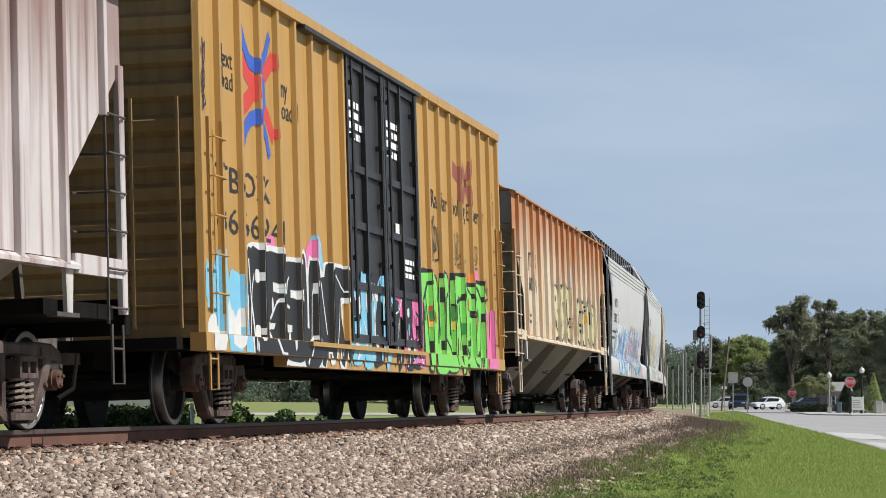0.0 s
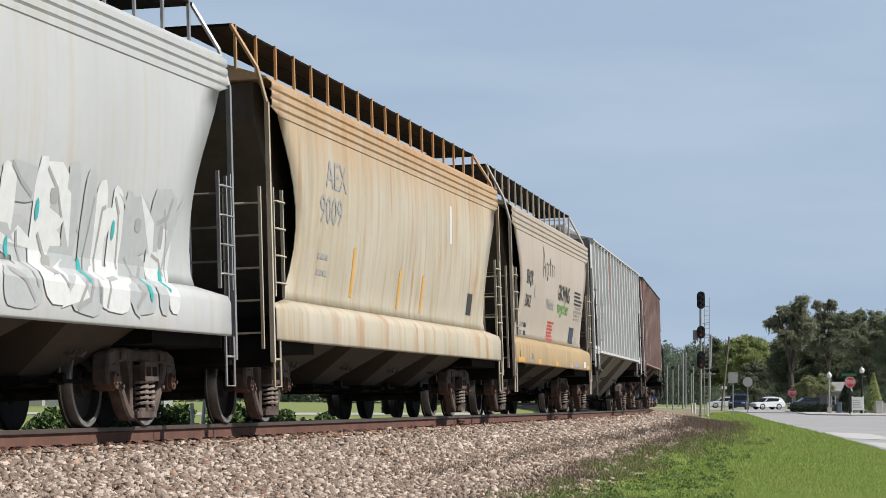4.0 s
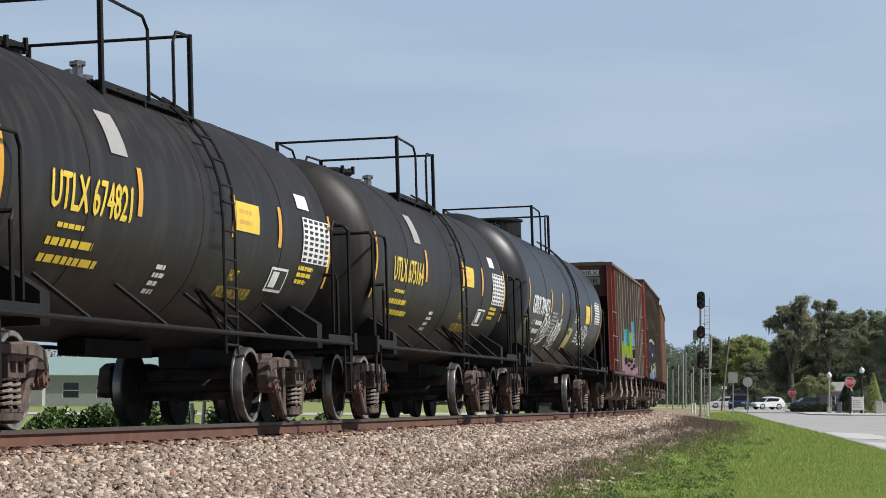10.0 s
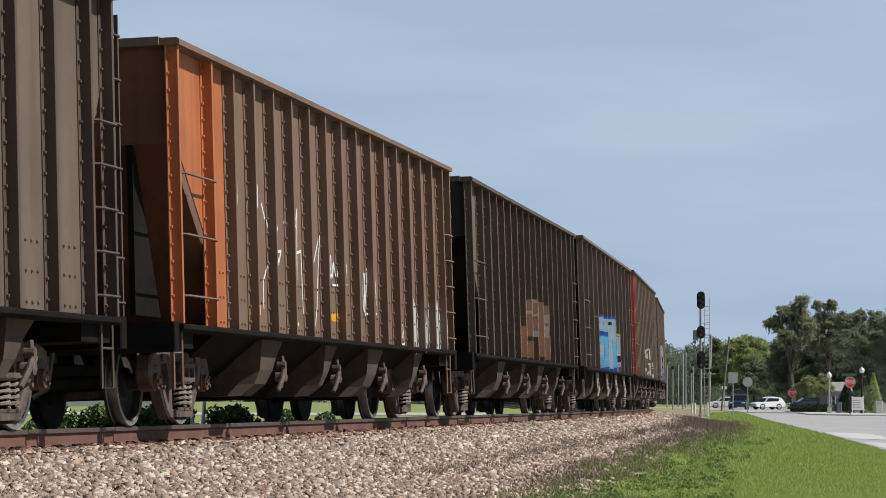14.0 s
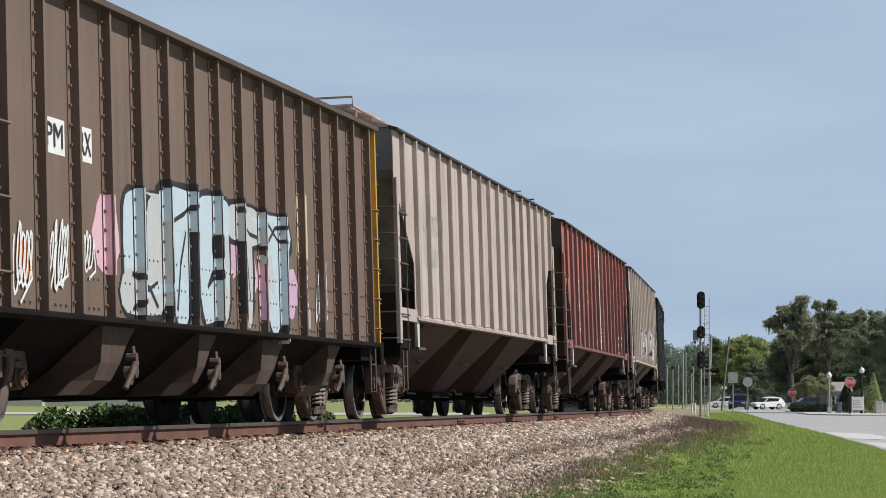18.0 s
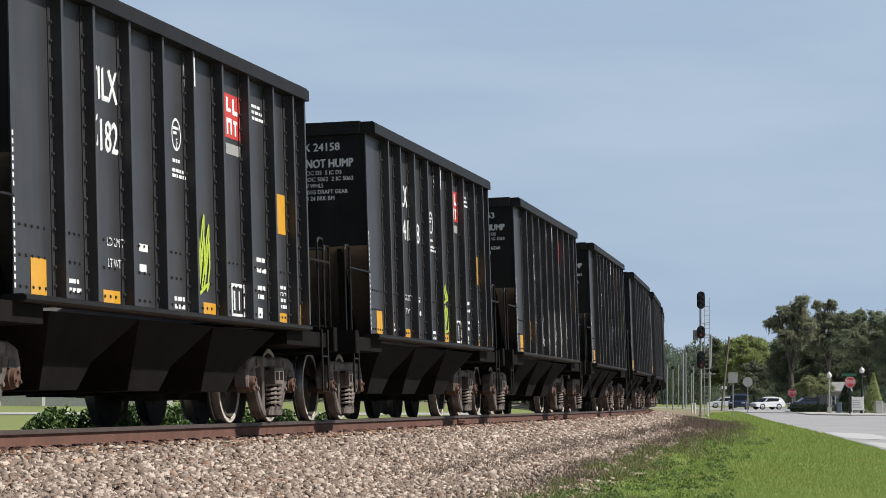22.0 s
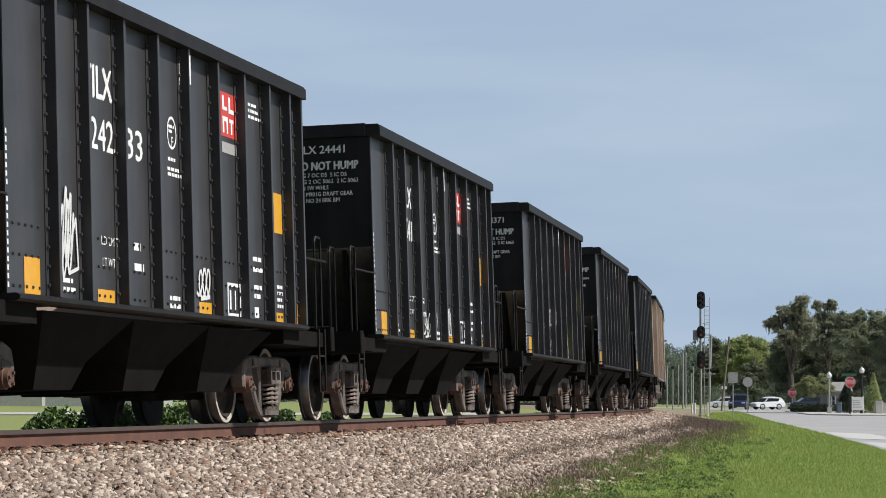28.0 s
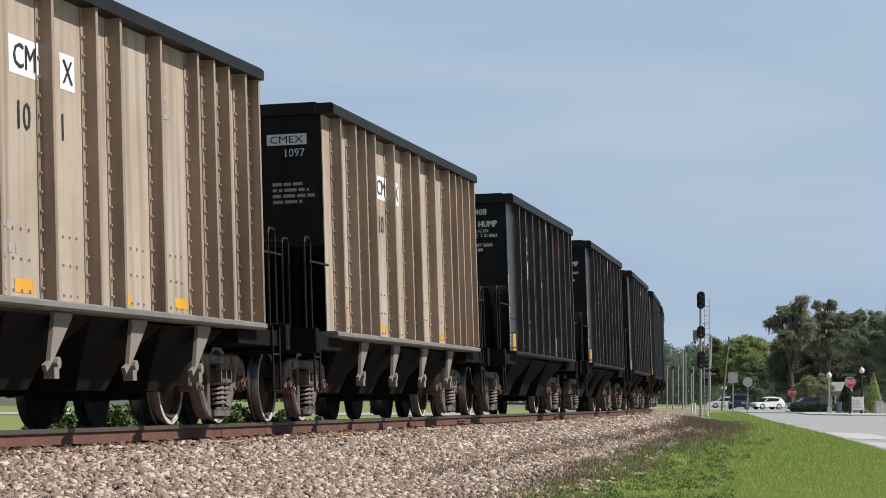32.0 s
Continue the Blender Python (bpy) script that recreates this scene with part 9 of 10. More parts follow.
car, strips, hl = open_car("brown open hopper with red front panels and bright spray paint", 248.2, 12.6, 11, BROWN, POSTGREY, ENDREDSHADE, BROWN, first=(2, ENDRED), z1=3.76, bays=4, bay_mat=BAYPALE, half=7.35, sill=POSTDARK, ew=1.25, posts=[-6.3, -5.05, -4.1, -3.2, -2.25, -1.1, 0.0, 1.15, 2.25, 3.25, 4.2, 5.0, 5.65, 6.3])
decal("end_lettering", rect(0.68, 1.28, 3.48, 3.64, 9) + rect(0.55, 1.3, 3.26, 3.45, 13), _dm, car, end_y=-6.3 + 0.075)
decal("end_number", words("PMRX", 0.72, 3.5, 0.115, 1, width=0.52, layer=2) + words("20328", 0.62, 3.29, 0.125, 1, width=0.6, layer=2), _dm, car, end_y=-6.3 + 0.075)
decal("lettering", rect(-3.95, -3.35, 2.26, 2.58, 9) + rect(-3.0, -2.5, 2.26, 2.58, 9) + rect(-3.95, -3.35, 1.84, 2.15, 9) + rect(-3.0, -2.5, 1.84, 2.15, 9) + words("PM", -3.9, 2.31, 0.22, 1, width=0.5, layer=2) + words("X", -2.85, 2.31, 0.22, 1, width=0.26, layer=2) + words("20", -3.85, 1.89, 0.22, 1, width=0.44, layer=2) + words("28", -2.93, 1.89, 0.22, 1, width=0.38, layer=2) + rect(-4.95, -4.25, 1.96, 2.2, 2) + rect(-5.95, -5.4, 3.26, 3.66, 18), _dm + [flat("pale_primer_patch", (0.5, 0.3, 0.2))], car, strips)
decal("graffiti", mist(-2.6, 1.1, 5.6, 0.5, 14, 40, [5, 5, 15], 0.3) + spikes(-2.85, 3.1, 1.05, 1.75, 7, 42, [5, 15, 5], 2) + spikes(-2.6, 2.9, 1.5, 2.25, 7, 43, [4, 4, 14, 4], 3) + spikes(-2.2, 2.6, 1.85, 2.75, 6, 44, [3, 3, 12, 5], 2) + spikes(2.4, 3.2, 0.98, 1.7, 2, 45, [3, 5], 3)
      + ribbon([(-1.9, 1.3), (-1.5, 1.7), (-1.1, 1.35), (-0.6, 1.8), (-0.2, 1.3), (0.5, 1.75), (0.9, 1.25), (1.6, 1.7), (2.3, 1.2)], 0.07, 14, 4) + ribbon([(-1.6, 1.15), (-1.3, 1.35), (-0.5, 1.1), (0.4, 1.4), (1.2, 1.15)], 0.05, 14, 4) + rect(-2.0, -1.5, 1.55, 1.85, 14, 4) + rect(0.1, 0.8, 1.5, 1.8, 14, 4), _dm, car, strips, flank=0.012, label="turquoise, lime and pink spray paint")
decal("tag", scrawl(-4.85, 1.35, 0.45, 0.45, 22, 61, 9, 0.03) + scrawl(-4.85, 1.0, 0.4, 0.4, 22, 62, 9, 0.03) + scrawl(-3.9, 1.05, 0.45, 0.7, 26, 63, 9, 0.03), _dm, car, strips, label="thin white tags", split=False)
car, strips, hl = open_car("dark brown open hopper with red front panels and blue spray paint", 263.45, 14.6, 14, BLACKBROWN, POSTDARK, ENDREDSHADE, POSTDARK, z1=4.0, slope=ENDREDSHADE, first=(2, ENDSCARLET), bays=4, end_z=2.95, ew=1.35, mid=True)
decal("graffiti", spikes(-4.05, -3.3, 1.05, 2.1, 2, 71, [8], 1) + rect(-3.45, 0.55, 1.02, 2.2, 7) + spikes(-3.4, 0.5, 1.02, 1.5, 6, 72, [9, 3, 7], 2) + spikes(0.1, 1.7, 1.2, 1.9, 3, 73, [8, 14, 8], 2)
      + ribbon([(-3.4, 1.0), (-3.42, 2.22), (-2.0, 2.3), (0.5, 2.24), (0.62, 1.0)], 0.09, 9, 3) + ribbon([(-3.1, 1.2), (-2.7, 2.05), (-2.4, 1.3), (-2.75, 1.55)], 0.11, 9, 3) + ribbon([(-2.1, 1.15), (-2.0, 2.1), (-1.5, 1.8), (-1.95, 1.6), (-1.4, 1.15)], 0.11, 9, 3) + ribbon([(-0.95, 2.1), (-1.15, 1.6), (-0.5, 1.45), (-0.75, 1.1)], 0.12, 9, 3) + ribbon([(-0.2, 1.1), (-0.1, 2.05), (0.3, 1.3)], 0.1, 9, 3) + ribbon([(-3.9, 1.3), (-2.6, 1.55), (-1.0, 1.35), (0.4, 1.6), (1.5, 1.5)], 0.06, 14, 4), _dm, car, strips, flank=0.012, label="blue, white and yellow spray paint")
decal("lettering", words("M", -5.14, 2.5, 0.25, 9, width=0.32) + words("X", -4.27, 2.5, 0.25, 9, width=0.3) + words("0", -5.02, 2.06, 0.25, 17, width=0.22) + words("2", -4.25, 2.06, 0.25, 17, width=0.22) + rect(-5.9, -5.6, 1.47, 1.58, 2) + rect(-5.9, -5.6, 1.62, 1.72, 2) + rect(2.35, 2.62, 1.02, 2.5, 10) + bars(4.4, 1.9, 0.3, 0.05, 6, 0.12, 9, 8) + rect(4.4, 4.7, 1.1, 1.35, 13) + rect(-3.1, -2.7, 1.12, 1.24, 2), _dm, car, strips)
decal("tag", scrawl(-5.2, 1.2, 0.4, 0.5, 20, 81, 10, 0.025) + scrawl(-4.6, 1.4, 0.5, 0.6, 16, 82, 10, 0.03) + scrawl(2.5, 1.3, 0.5, 0.6, 16, 83, 8, 0.04), _dm, car, strips, label="thin pale tags", split=False)
car, strips, hl = open_car("rusty brown open hopper with orange front panels", 280.0, 14.6, 15, RUSTBROWN, RUSTBROWN, ENDORANGESHADE, RUSTBROWN, slope=ENDORANGESHADE, first=(2, ENDORANGE), z1=3.84, bays=4, end_z=2.85, ew=1.25)
decal("graffiti", [p[:3] for p in ribbon([(-3.75, 2.5), (-3.35, 2.05), (-3.2, 2.5), (-3.15, 1.7), (-2.9, 2.0), (-3.4, 1.95), (-3.75, 1.6), (-3.75, 1.3)], 0.035, 9) + ribbon([(-2.75, 2.35), (-2.3, 2.15), (-2.1, 2.55), (-2.2, 1.5), (-2.7, 1.1)], 0.035, 9) + ribbon([(-2.6, 1.6), (-2.3, 2.0), (-1.95, 2.05), (-1.9, 1.3)], 0.035, 9) + ribbon([(-1.7, 2.35), (-1.35, 1.9), (-1.0, 2.3), (-1.2, 1.4), (-1.35, 1.08)], 0.035, 9)] + scrawl(-0.65, 1.7, 0.55, 0.4, 24, 44, 9, 0.03) + scrawl(1.28, 1.35, 0.7, 0.7, 36, 46, 9, 0.03) + scrawl(3.35, 1.05, 0.55, 0.35, 24, 47, 9, 0.025) + spikes(4.3, 6.7, 1.05, 2.1, 4, 48, [10, 10, 13], 1), _dm, car, strips, label="thin pale tags", flank=0.0, split=False)
decal("lettering", rect(-5.1, -4.75, 2.4, 2.66, 9) + rect(-4.38, -4.02, 2.4, 2.66, 9) + words("X", -4.3, 2.45, 0.17, 1, width=0.2, layer=2) + rect(-4.4, -4.05, 1.2, 1.31, 2) + rect(-0.58, -0.1, 1.25, 1.36, 2) + rect(4.4, 4.7, 1.45, 1.55, 2) + rect(6.2, 6.4, 1.4, 1.6, 2), _dm, car, strips)
car, strips, hl = open_car("dark brown open hopper with a blotched pale tag", 296.55, 14.5, 15, BLACKBROWN, POSTDARK, DARKEND, POSTDARK, bays=4, z1=3.86, ew=1.2)
decal("graffiti", wild(-1.5, 1.05, 4.0, 1.2, 4, 47, [17], None, 13, 0.045, 2, (13,), 0.0), _dm, car, strips, flank=0.012, label="faded grey spray paint")
car, strips, hl = open_car("dark brown open hopper with large pale blue spray paint", 313.1, 14.9, 10, DKBROWN, DKBROWN, DARKEND, BROWN, bays=4, bay_mat=BAYPALE, ew=1.2, re=0.75, post_d=0.13)
decal("graffiti", wild(-3.4, 1.05, 5.9, 1.35, 4, 48, [16, 3, 16], 7, 14, 0.06, 1, (9,), 0.05) + [([(2.5, 1.3), (2.75, 1.3), (2.75, 1.15), (3.2, 1.6), (2.75, 1.98), (2.75, 1.8), (2.5, 1.8)], 16, 3, 9001)] + ribbon([(2.5, 2.02), (2.8, 2.02), (3.25, 1.6)], 0.05, 8, 4) + rect(2.4, 3.25, 1.03, 1.3, 6) + rect(2.6, 3.05, 1.24, 1.5, 9, 4) + rect(2.66, 2.82, 1.28, 1.46, 14, 5) + rect(2.86, 3.0, 1.28, 1.46, 14, 5), _dm, car, strips, flank=0.012, label="pale blue and white spray paint with navy edges")
decal("reflector", rect(3.06, 3.26, 1.15, 1.63, 2) + rect(5.9, 6.12, 1.32, 2.3, 2) + rect(-0.3, -0.15, 1.3, 2.0, 2), _dm, car, strips)
decal("tag", scrawl(3.6, 1.05, 0.8, 0.5, 40, 49, 10, 0.025) + scrawl(6.0, 1.1, 0.3, 0.6, 20, 50, 17, 0.03), _dm, car, strips, label="thin pale tags", split=False)
car, strips, hl = open_car("olive-brown open hopper with red front panels", 329.45, 15.0, 14, OLIVE, OLIVE, ENDREDSHADE, POSTDARK, z1=4.0, slope=ENDREDSHADE, first=(2, ENDSCARLET), end_z=2.95, bays=4, post_d=0.11, posts=[-7.5, -6.85, -6.16, -5.5, -4.67, -3.82, -2.9, -1.9, -0.89, 0.07, 1.04, 2.0, 2.97, 3.98, 4.85, 5.72, 6.42, 6.95, 7.5])
decal("graffiti", spikes(-1.55, 1.3, 1.02, 2.0, 3, 52, [17], 1) + ribbon([(-1.5, 1.9), (-1.1, 2.05), (-0.85, 1.7), (-1.4, 1.5), (-0.9, 1.25), (-1.3, 1.1)], 0.05, 9, 3) + ribbon([(-0.5, 1.6), (-0.3, 2.0), (0.15, 1.85), (-0.1, 1.5), (-0.4, 1.4), (0.1, 1.1)], 0.05, 9, 3) + ribbon([(0.5, 1.9), (1.2, 1.95), (1.15, 1.5), (0.6, 1.35), (1.1, 1.15)], 0.05, 9, 3) + rect(-1.25, -1.0, 1.2, 1.38, 1, 4) + rect(0.75, 0.95, 1.5, 1.68, 1, 4) + [p + (9002,) for p in scrawl(1.5, 1.55, 0.6, 0.5, 30, 54, 9, 0.03) + scrawl(1.6, 1.08, 0.5, 0.45, 26, 55, 9, 0.03) + scrawl(3.4, 1.35, 0.55, 0.5, 30, 56, 9, 0.03) + scrawl(3.45, 1.02, 0.5, 0.3, 22, 57, 9, 0.03) + scrawl(-3.5, 1.3, 0.4, 0.7, 18, 58, 12, 0.05)], _dm, car, strips, flank=0.012, label="faded rust brown and white tags")
decal("lettering", rect(-3.41, -2.98, 1.15, 1.28, 2) + rect(0.52, 0.8, 1.17, 1.29, 2) + rect(3.4, 3.6, 1.02, 1.14, 2) + rect(6.3, 6.6, 1.3, 1.6, 2) + words("M", -5.06, 2.48, 0.28, 9, width=0.32) + words("X", -4.22, 2.48, 0.28, 9, width=0.3) + words("0", -4.98, 2.04, 0.24, 17, width=0.2) + words("1", -4.12, 2.04, 0.24, 17, width=0.1) + rect(-5.83, -5.6, 1.47, 1.7, 2) + bars(-5.1, 1.42, 0.34, 0.07, 4, 0.13, 9, 5) + bars(-4.25, 1.3, 0.3, 0.06, 2, 0.13, 9, 6) + bars(-2.42, 1.9, 0.4, 0.05, 4, 0.08, 9, 7) + bars(4.45, 1.86, 0.35, 0.045, 5, 0.075, 9, 8) + rect(4.4, 4.75, 1.17, 1.51, 9) + rect(4.46, 4.69, 1.22, 1.46, 1, 2), _dm, car, strips)
car, strips, hl = open_car("brown open hopper with pale spray paint and a yellow rear edge", 346.15, 14.6, 15, BROWN, BROWN, DARKEND, POSTDARK, last=(1, ENDYELLOW), bays=4, z1=3.9, post_d=0.1, ew=0.95, re=0.35)
decal("graffiti", mist(-3.7, 1.25, 6.9, 0.7, 16, 53, [5, 5, 15], 0.34) + wild(-3.2, 1.05, 6.0, 1.35, 5, 52, [10, 16, 16], 14, 14, 0.05, 2, (16,), 0.05), _dm, car, strips, flank=0.012, label="pale silver and pink spray paint")
decal("lettering", rect(3.3, 3.85, 1.95, 2.74, 18) + rect(3.5, 3.9, 1.12, 1.36, 13) + rect(-5.95, -5.7, 1.28, 1.62, 11) + rect(-5.3, -4.75, 2.42, 2.74, 9) + rect(-4.42, -4.02, 2.42, 2.74, 9) + words("PM", -5.25, 2.48, 0.21, 1, width=0.44, layer=2) + words("RX", -4.38, 2.48, 0.21, 1, width=0.32, layer=2) + bars(3.4, 1.8, 0.3, 0.06, 5, 0.11, 9, 3), _dm + [flat("pale_yellow_patch", (0.55, 0.47, 0.33))], car, strips)
decal("tag", scrawl(-5.3, 1.2, 0.55, 0.65, 40, 64, 9, 0.03) + scrawl(-6.1, 1.1, 0.45, 0.7, 26, 65, 9, 0.03) + scrawl(-4.4, 1.3, 0.3, 0.6, 22, 66, 9, 0.025) + scrawl(4.2, 1.2, 0.3, 0.9, 26, 67, 9, 0.03), _dm, car, strips, label="thin white tags", split=False)

# ribbed covered hoppers, pinkish grey, red and beige
car, strips, hl = ribbed_hopper("covered_hopper", "pinkish grey ribbed covered hopper", 363.35, 16.9, 9.1, 6.9, PINKGREY, PINKRIB, WHITEEND, BAYMID, 17, caps="brown", steps=LADDERDARK)
_dm2 = [BLACKINK, GREYINK, YELLOWREFL, SPWHITE, REDHOP]
decal("lettering", words("CGEX", -6.3, 2.75, 0.3, 1, sx=1.3) + words("1720", -6.3, 2.25, 0.3, 1, sx=1.3) + rect(4.4, 4.65, 1.75, 2.1, 1) + rect(5.1, 5.35, 1.75, 2.1, 1) + rect(-6.9, -6.7, 1.8, 2.2, 2), _dm2, car, strips)
car, strips, hl = ribbed_hopper("covered_hopper", "faded red ribbed covered hopper with one whitewashed panel", 382.2, 17.0, 9.2, 6.9, REDHOP, MAROONRIB, BROWNEND, BAYMID, 16, odd=(8, REDWHITE), steps=LADDERDARK, roofmat=MAROONRIB)
decal("lettering", words("IT", -5.3, 2.72, 0.26, 3, width=0.34) + words("FX", -4.6, 2.72, 0.26, 3, width=0.4) + words("166", -5.48, 2.28, 0.26, 3, width=0.55) + words("760", -4.6, 2.28, 0.26, 3, width=0.55) + bars(-5.35, 1.95, 0.4, 0.06, 2, 0.12, 3, 5) + bars(-4.55, 1.95, 0.4, 0.06, 2, 0.12, 3, 6) + bars(0.0, 2.0, 0.9, 0.06, 4, 0.1, 3, 3) + rect(-3.15, -2.87, 2.55, 2.82, 3) + rect(-3.12, -2.9, 2.58, 2.79, 4, 2) + bars(5.0, 1.9, 1.2, 0.07, 3, 0.2, 3, 8), _dm2, car, strips)
decal("reflector", rect(-1.2, -0.7, 1.58, 1.75, 2) + rect(2.8, 3.2, 1.58, 1.72, 2) + rect(5.4, 5.7, 1.58, 1.72, 2) + rect(7.0, 7.2, 1.6, 1.95, 2), _dm2, car, strips)
car, strips, hl = ribbed_hopper("covered_hopper", "pinkish beige ribbed covered hopper with pale spray paint", 400.85, 16.6, 9.0, 6.75, BEIGE, BEIGERIB, GREYEND, BAYTAN, 16, steps=LADDERDARK)
decal("lettering", words("FU", -6.25, 2.8, 0.28, 0, width=0.5) + words("RX", -5.2, 2.8, 0.28, 0, width=0.5) + words("82", -6.25, 2.32, 0.28, 0, width=0.5) + words("54", -5.2, 2.32, 0.28, 0, width=0.5) + words("48", -4.15, 2.32, 0.28, 0, width=0.5) + rect(5.6, 5.9, 1.7, 2.1, 0), _dm2, car, strips)
decal("graffiti", wild(-3.2, 1.6, 3.9, 1.0, 4, 61, [10, 9, 13], None, 14, 0.035, 2, (9,)) + wild(2.2, 1.6, 3.4, 1.0, 4, 62, [15, 9], None, 14, 0.035, 2, (5,)), _dm, car, strips, flank=0.028, label="pale grey and lilac spray paint")
decal("end_lettering", words("48", 0.85, 3.72, 0.24), _dm2, car, end_y=-8.3 - 0.012)

# black aggregate hoppers
DUSTY = (25, 26, 32, 34)
DUSTSLOPE = mat("dusty_brown_slope_sheet", (0.36, 0.27, 0.21), 0.85, 0, 0.2, 1.0)
# grey lifted well above the black paint so the slope looks lit
LITSLOPE = mat("lit_grey_slope_sheet", (0.17, 0.16, 0.15), 0.85, 0, 0.3, 1.0, streak=0.4)
TILX_DM = [WHITEINK, REDINK, YELLOWREFL, GREYINK, LIME, SPWHITE, PURPLE, SILVER]


def black_hopper(i, c):
    num = TILX_NUMBERS[i]
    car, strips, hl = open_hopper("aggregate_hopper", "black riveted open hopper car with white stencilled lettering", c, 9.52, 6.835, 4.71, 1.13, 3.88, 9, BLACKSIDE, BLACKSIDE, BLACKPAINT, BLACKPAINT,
                                  bays=3, hw=1.58, sill=BLACKPAINT, sill_h=0.05, caps="pale", brackets=False, flat_corner=True, slope=DUSTSLOPE if i in DUSTY else LITSLOPE, group="black hopper cars", end_z=2.35, chord_h=0.15,
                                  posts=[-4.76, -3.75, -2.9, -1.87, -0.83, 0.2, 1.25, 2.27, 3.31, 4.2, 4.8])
    ye = -4.76 + 0.002
    pol = words("TILX " + num, 0.38, 3.66, 0.105, width=0.72, bold=0.08) + words("DO NOT HUMP", 0.38, 3.43, 0.112, width=0.9, bold=0.12)
    for k, line in enumerate(SPECS):
        pol += words(line, 0.38, 3.335 - 0.087 * k, 0.055, width=(0.74, 0.9, 0.48, 0.82, 0.63)[k], bold=0.07)
    decal("end_lettering", pol, TILX_DM, car, end_y=ye)
    pol = (words("TILX", -2.78, 3.06, 0.3, width=0.8, bold=0.07) + words(num, -2.85, 2.58, 0.29, width=1.62, bold=0.07) + rect(1.74, 2.12, 1.65, 1.97, 4)) if i == 36 else words("TILX", -2.78, 3.06, 0.3, width=0.8, bold=0.07) + (words(num[:3], -2.62, 2.58, 0.29, width=0.66) + words(num[3:], -1.62, 2.58, 0.29, width=0.53) if i in (25, 29, 32) else words(num, -2.95, 2.58, 0.29, width=0.96, bold=0.07))
    pol += words("LD LMT", -2.36, 1.7, 0.08, width=0.46) + words("LT WT", -2.34, 1.5, 0.08, width=0.38) + bars(-1.4, 1.7, 0.3, 0.075, 2, 0.2, 0, i) + bars(-0.3, 1.26, 0.45, 0.045, 2, 0.08, 0, 7) + bars(-3.4, 1.3, 0.35, 0.04, 2, 0.08, 0, 8)
    pol += rect(1.66, 2.22, 3.13, 3.62, 1) + rect(1.72, 1.79, 3.42, 3.58, 0, 2) + rect(1.79, 1.9, 3.42, 3.46, 0, 2) + rect(1.96, 2.03, 3.4, 3.58, 0, 2) + rect(2.03, 2.16, 3.4, 3.45, 0, 2) + rect(1.72, 1.92, 3.3, 3.35, 0, 2) + rect(1.72, 1.78, 3.17, 3.3, 0, 2) + rect(1.87, 1.92, 3.17, 3.3, 0, 2) + rect(1.98, 2.14, 3.3, 3.34, 0, 2) + rect(2.03, 2.09, 3.17, 3.3, 0, 2)
    pol += rect(1.68, 2.2, 2.95, 3.07, 3) + bars(2.75, 3.58, 0.48, 0.035, 3, 0.07, 0, 3)
    pol += rect(1.76, 1.8, 1.18, 1.52, 0) + rect(2.2, 2.24, 1.18, 1.52, 0) + rect(1.76, 2.24, 1.49, 1.53, 0) + rect(1.76, 2.24, 1.17, 1.2, 0) + rect(1.84, 1.9, 1.24, 1.45, 0) + rect(2.04, 2.08, 1.24, 1.45, 0) + bars(2.8, 1.82, 0.4, 0.05, 2, 0.12, 0, 5) + bars(2.82, 1.5, 0.35, 0.05, 2, 0.1, 0, 6) + rect(2.82, 3.0, 1.18, 1.3, 0) + bars(3.8, 1.55, 0.3, 0.04, 4, 0.075, 0, 11)
    ring = [(0.16 * math.cos(q), 0.17 * math.sin(q)) for q in (j * math.pi / 10 for j in range(20))]
    GROUP[0] += 1
    pol += [([(-0.12 + f * r[0], 2.97 + f * r[1]) for f, r in ((1, ring[j]), (1, ring[(j + 1) % 20]), (0.84, ring[(j + 1) % 20]), (0.84, ring[j]))], 0, 1, GROUP[0]) for j in range(20)]
    pol += bars(-0.22, 3.02, 0.2, 0.03, 2, 0.05, 0, 2) + words("F", -0.14, 2.83, 0.1, 0) + bars(-0.26, 2.68, 0.3, 0.035, 1, 0.07, 0, 9) + bars(-0.28, 2.58, 0.45, 0.035, 2, 0.055, 0, 10) + rect(0.16, 0.24, 3.5, 3.8, 0)
    decal("lettering", [([(-4.752, z), (-4.716, z), (-4.716, z + 0.045), (-4.752, z + 0.045)], 0, 1) for z in (1.2 + 0.072 * k for k in range(19)) if not 1.5 < z < 1.56 and not 1.95 < z < 2.0], TILX_DM, car, [(-4.757, -4.7, 1.466)], split=False)
    decal("lettering", pol, TILX_DM, car, strips)
    decal("reflector", rect(-4.36, -3.98, 1.16, 1.48, 2), TILX_DM, car, [(-4.4, -3.9, 1.466)])
    decal("reflector", rect(3.72, 4.1, 2.2, 2.67, 8 if i == 27 or i > 33 else 2) + rect(-2.48, -2.0, 1.16, 1.28, 2) + rect(0.7, 1.15, 1.16, 1.28, 2) + rect(3.75, 4.05, 1.15, 1.27, 2) + rect(4.4, 4.66, 1.16, 1.4, 2), TILX_DM + [flat("lemon_placard", (0.8, 0.72, 0.06))], car, strips)
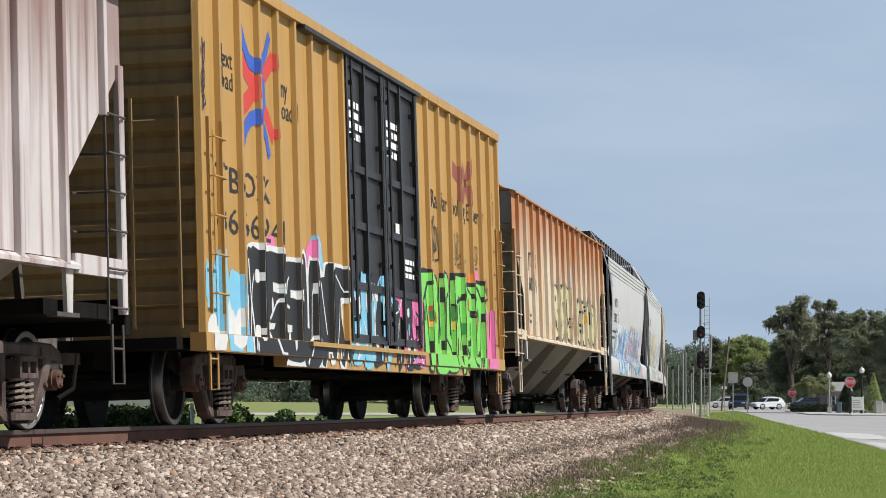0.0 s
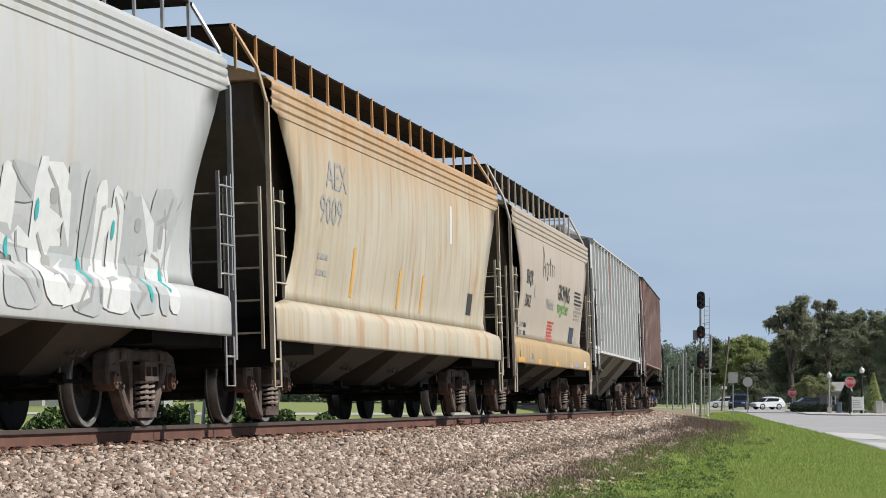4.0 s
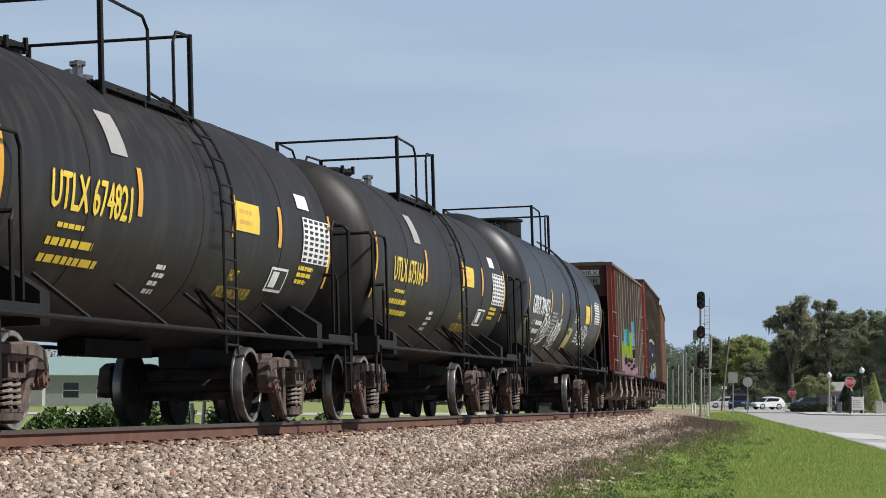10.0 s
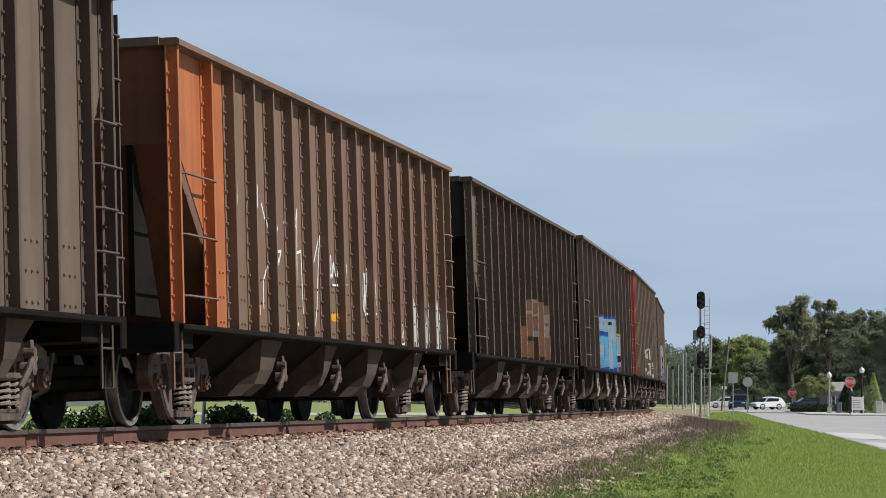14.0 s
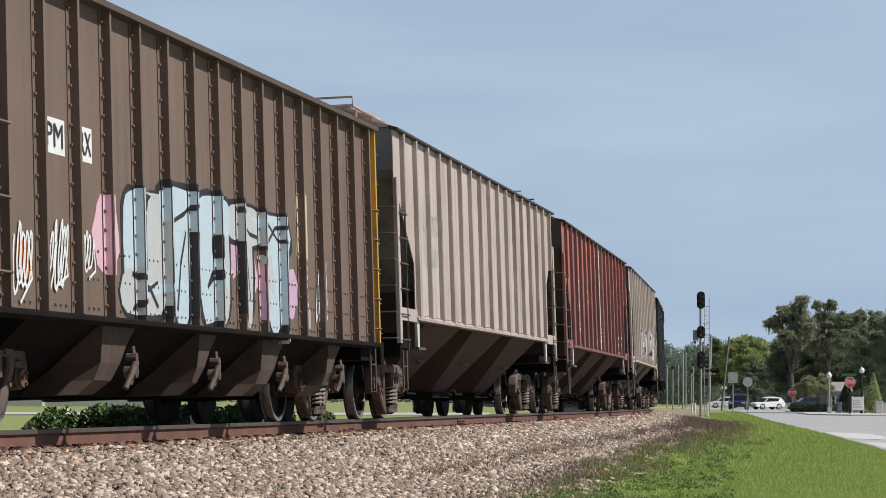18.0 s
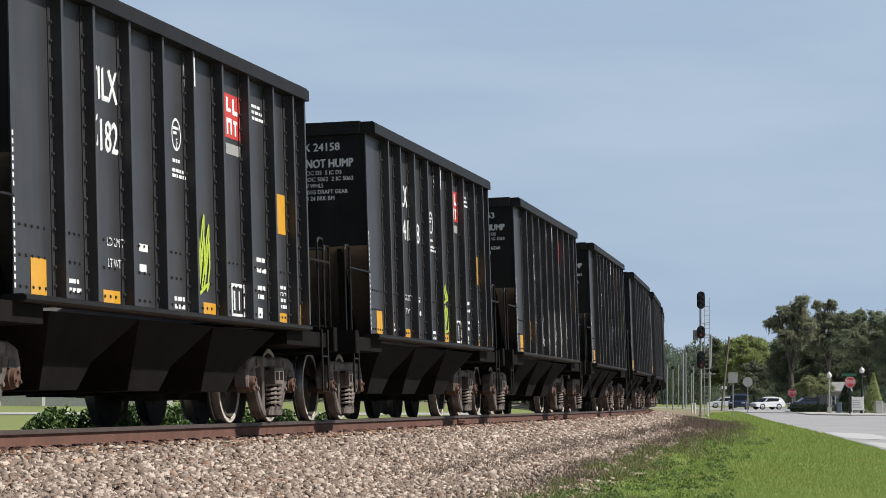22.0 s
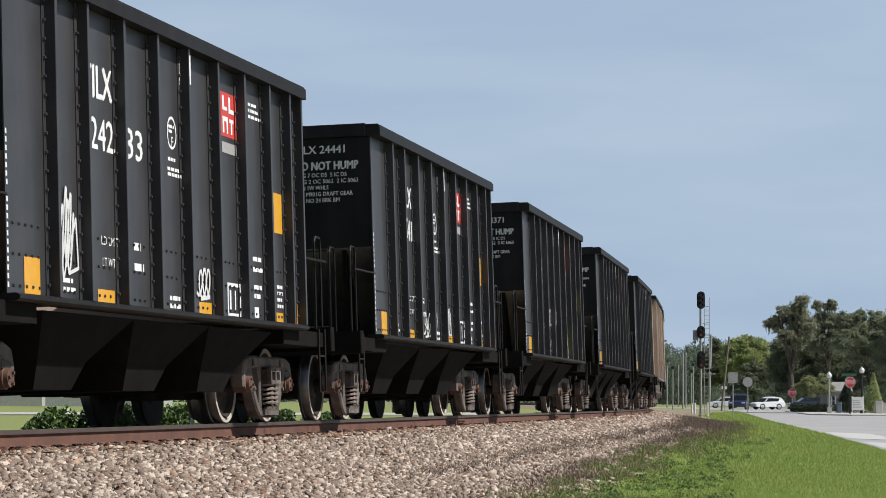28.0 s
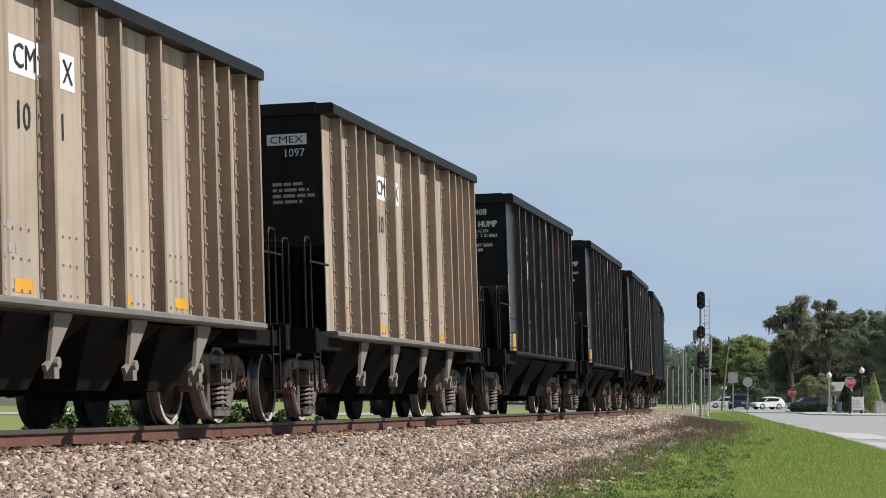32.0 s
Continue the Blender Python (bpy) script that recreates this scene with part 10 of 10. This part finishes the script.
    marks = {24: (scrawl(0.4, 1.3, 0.6, 0.9, 34, 24, 4, 0.04), "lime yellow tag"), 25: (scrawl(0.45, 1.3, 0.6, 0.45, 34, 25, 4, 0.045) + scrawl(0.45, 1.75, 0.55, 0.4, 30, 31, 4, 0.04), "lime yellow tag"),
             26: (rect(-0.2, 2.75, 1.2, 2.1, 3) + scrawl(0.0, 1.3, 2.5, 0.7, 26, 12, 7, 0.05) + scrawl(-1.3, 1.2, 0.9, 0.9, 14, 3, 5, 0.04) + scrawl(-3.4, 1.35, 0.5, 0.42, 30, 5, 2, 0.05), "silver block letters and a yellow tag"),
             27: (scrawl(-0.36, 1.55, 0.55, 0.7, 40, 6, 5, 0.06) + scrawl(-1.4, 1.2, 0.4, 0.25, 22, 7, 3, 0.025), "small pale tags"),
             28: (spikes(-3.3, -2.95, 1.18, 1.95, 2, 9, 6, 1) + scrawl(0.4, 1.2, 0.5, 0.8, 16, 28, 5, 0.035) + scrawl(2.75, 1.75, 0.45, 0.4, 22, 29, 9, 0.04) + scrawl(-0.3, 1.35, 0.5, 0.25, 26, 30, 3, 0.03), "purple patch and small white tags"),
             29: (scrawl(-1.4, 1.2, 0.4, 0.3, 22, 33, 5, 0.03) + scrawl(-0.35, 1.2, 0.5, 0.3, 24, 34, 5, 0.035) + scrawl(1.7, 1.75, 0.4, 0.4, 22, 35, 9, 0.035) + spikes(0.7, 1.1, 1.3, 1.7, 2, 36, 6, 1), "small white and violet tags"),
             32: (scrawl(-3.5, 1.3, 0.4, 0.9, 30, 32, 5, 0.035) + scrawl(0.6, 1.3, 0.5, 0.35, 22, 37, 5, 0.04), "small white tags"), 33: (scrawl(-1.3, 1.2, 0.5, 0.4, 22, 38, 5, 0.035) + scrawl(0.5, 1.25, 0.45, 0.5, 26, 39, 5, 0.035), "small white tags"),
             34: (spikes(1.5, 2.2, 1.18, 2.1, 2, 40, 4, 1) + scrawl(-1.35, 1.75, 0.6, 0.4, 30, 41, 5, 0.04) + scrawl(0.5, 1.3, 0.45, 0.7, 30, 42, 5, 0.035) + scrawl(-3.5, 1.25, 0.4, 0.8, 30, 43, 3, 0.03) + scrawl(-1.3, 1.25, 0.4, 0.35, 26, 44, 3, 0.03), "lime patch and white tags")}
    if i in marks:
        decal("graffiti", marks[i][0], TILX_DM + [ICE, ICE], car, strips, label=marks[i][1], split=False)
    if i == 24:
        decal("end_graffiti", scrawl(0.3, 2.45, 1.0, 0.4, 36, 4, 3, 0.035), TILX_DM, car, end_y=ye)
    return car


for i in range(24, 37):
    black_hopper(i, 444.0 + 13.67 * (i - 26) + max(0, i - 34) * 0.2 + {24: 0.3, 25: -0.06, 26: -0.46, 27: -0.55, 28: -0.45, 29: -0.95, 30: -0.9, 31: -0.7, 32: -0.6, 33: -0.5, 35: 0.3, 36: 0.52}.get(i, 0.0))

# tan-sided hoppers with black ends
for c, num in ((595.8, "1091"), (609.75, "1097")):
    car, strips, hl = open_hopper("tan_hopper", "dusty tan open hopper car with black ends", c, 10.5, 7.05, 5.0, 1.1, 3.88, 10, CMTAN, CMPOST, BLACKPAINT, BLACKPAINT, bays=4, hw=1.58,
                                  bay_mat=BAYPALE, sill=CMSILL, sill_h=0.06, post_d=0.14, caps="pale", group="tan hopper cars", flat_corner=True, end_z=2.2, chord_h=0.13,
                                  posts=[-5.25, -4.75, -3.85, -3.25, -2.65, -1.38, -0.22, 0.46, 1.68, 2.92, 3.5, 4.05, 4.7, 5.25])
    ye = -5.25 + 0.002
    decal("end_plate", rect(0.72, 1.24, 3.5, 3.64, 0), TILX_DM, car, end_y=ye)
    decal("end_lettering", words("CMEX", 0.755, 3.525, 0.09, 1, width=0.44, layer=2) + words(num, 0.93, 3.35, 0.1, 0, width=0.28) + bars(0.78, 2.98, 0.55, 0.04, 4, 0.075, 2, 3), [WHITEINK, BLACKINK, GREYINK], car, end_y=ye)
    decal("lettering", rect(-2.1, -1.42, 3.05, 3.38, 0) + rect(-0.86, -0.48, 3.05, 3.38, 0) + words("CM", -2.02, 3.11, 0.21, 1, width=0.54, layer=2) + words("X", -0.8, 3.11, 0.21, 1, width=0.26, layer=2) + words(num[:2], -2.0, 2.58, 0.24, 1, width=0.38) + words(num[3:], -0.92, 2.58, 0.24, 1, width=0.12) + bars(-2.5, 1.7, 0.6, 0.08, 2, 0.2, 3, 3)
          + rect(-4.75, -4.45, 1.2, 1.42, 2) + rect(-2.06, -1.62, 1.17, 1.29, 2) + rect(0.7, 0.98, 1.16, 1.28, 2) + rect(2.36, 2.8, 1.18, 1.29, 2) + rect(4.84, 5.16, 1.17, 1.38, 2) + bars(1.8, 3.3, 0.6, 0.05, 3, 0.1, 3, 8), [WHITEINK, BLACKINK, YELLOWREFL, GREYINK], car, strips)
for i in range(39, 45):
    black_hopper(i, 624.0 + 13.67 * (i - 39))


# ---- what moves ----
def motions():
    times = [0.0, 0.1] + [0.5 * k for k in range(1, 64)] + [31.9, 32.0]
    place = {}
    for car, centre, hb in TRAIN:
        place[car.name] = centre
        walk(car, [(t, car_pose(centre - run(t), hb)) for t in times])
    # wheels turn while their car is near
    for w, car, off, d in SPINNING:
        s0 = place[car.name] + off
        rows = [(0.0, pose(0, d, 0.457, 0, 0, 0))]
        k0 = k1 = None
        for f in range(0, 961):
            s = s0 - run(f / 30)
            if 12 < s < 75:
                k0 = f if k0 is None else k0
                k1 = f
        if k0 is not None:
            for f in range(max(k0, 1), min(k1, 959) + 1):
                rows.append((f / 30, pose(0, d, 0.457, math.degrees((run(f / 30) - run(max(k0, 1) / 30)) / 0.457), 0, 0)))
            rows.append((32.0, rows[-1][1]))
        else:
            rows.append((32.0, rows[0][1]))
        walk(w, rows)


motions()
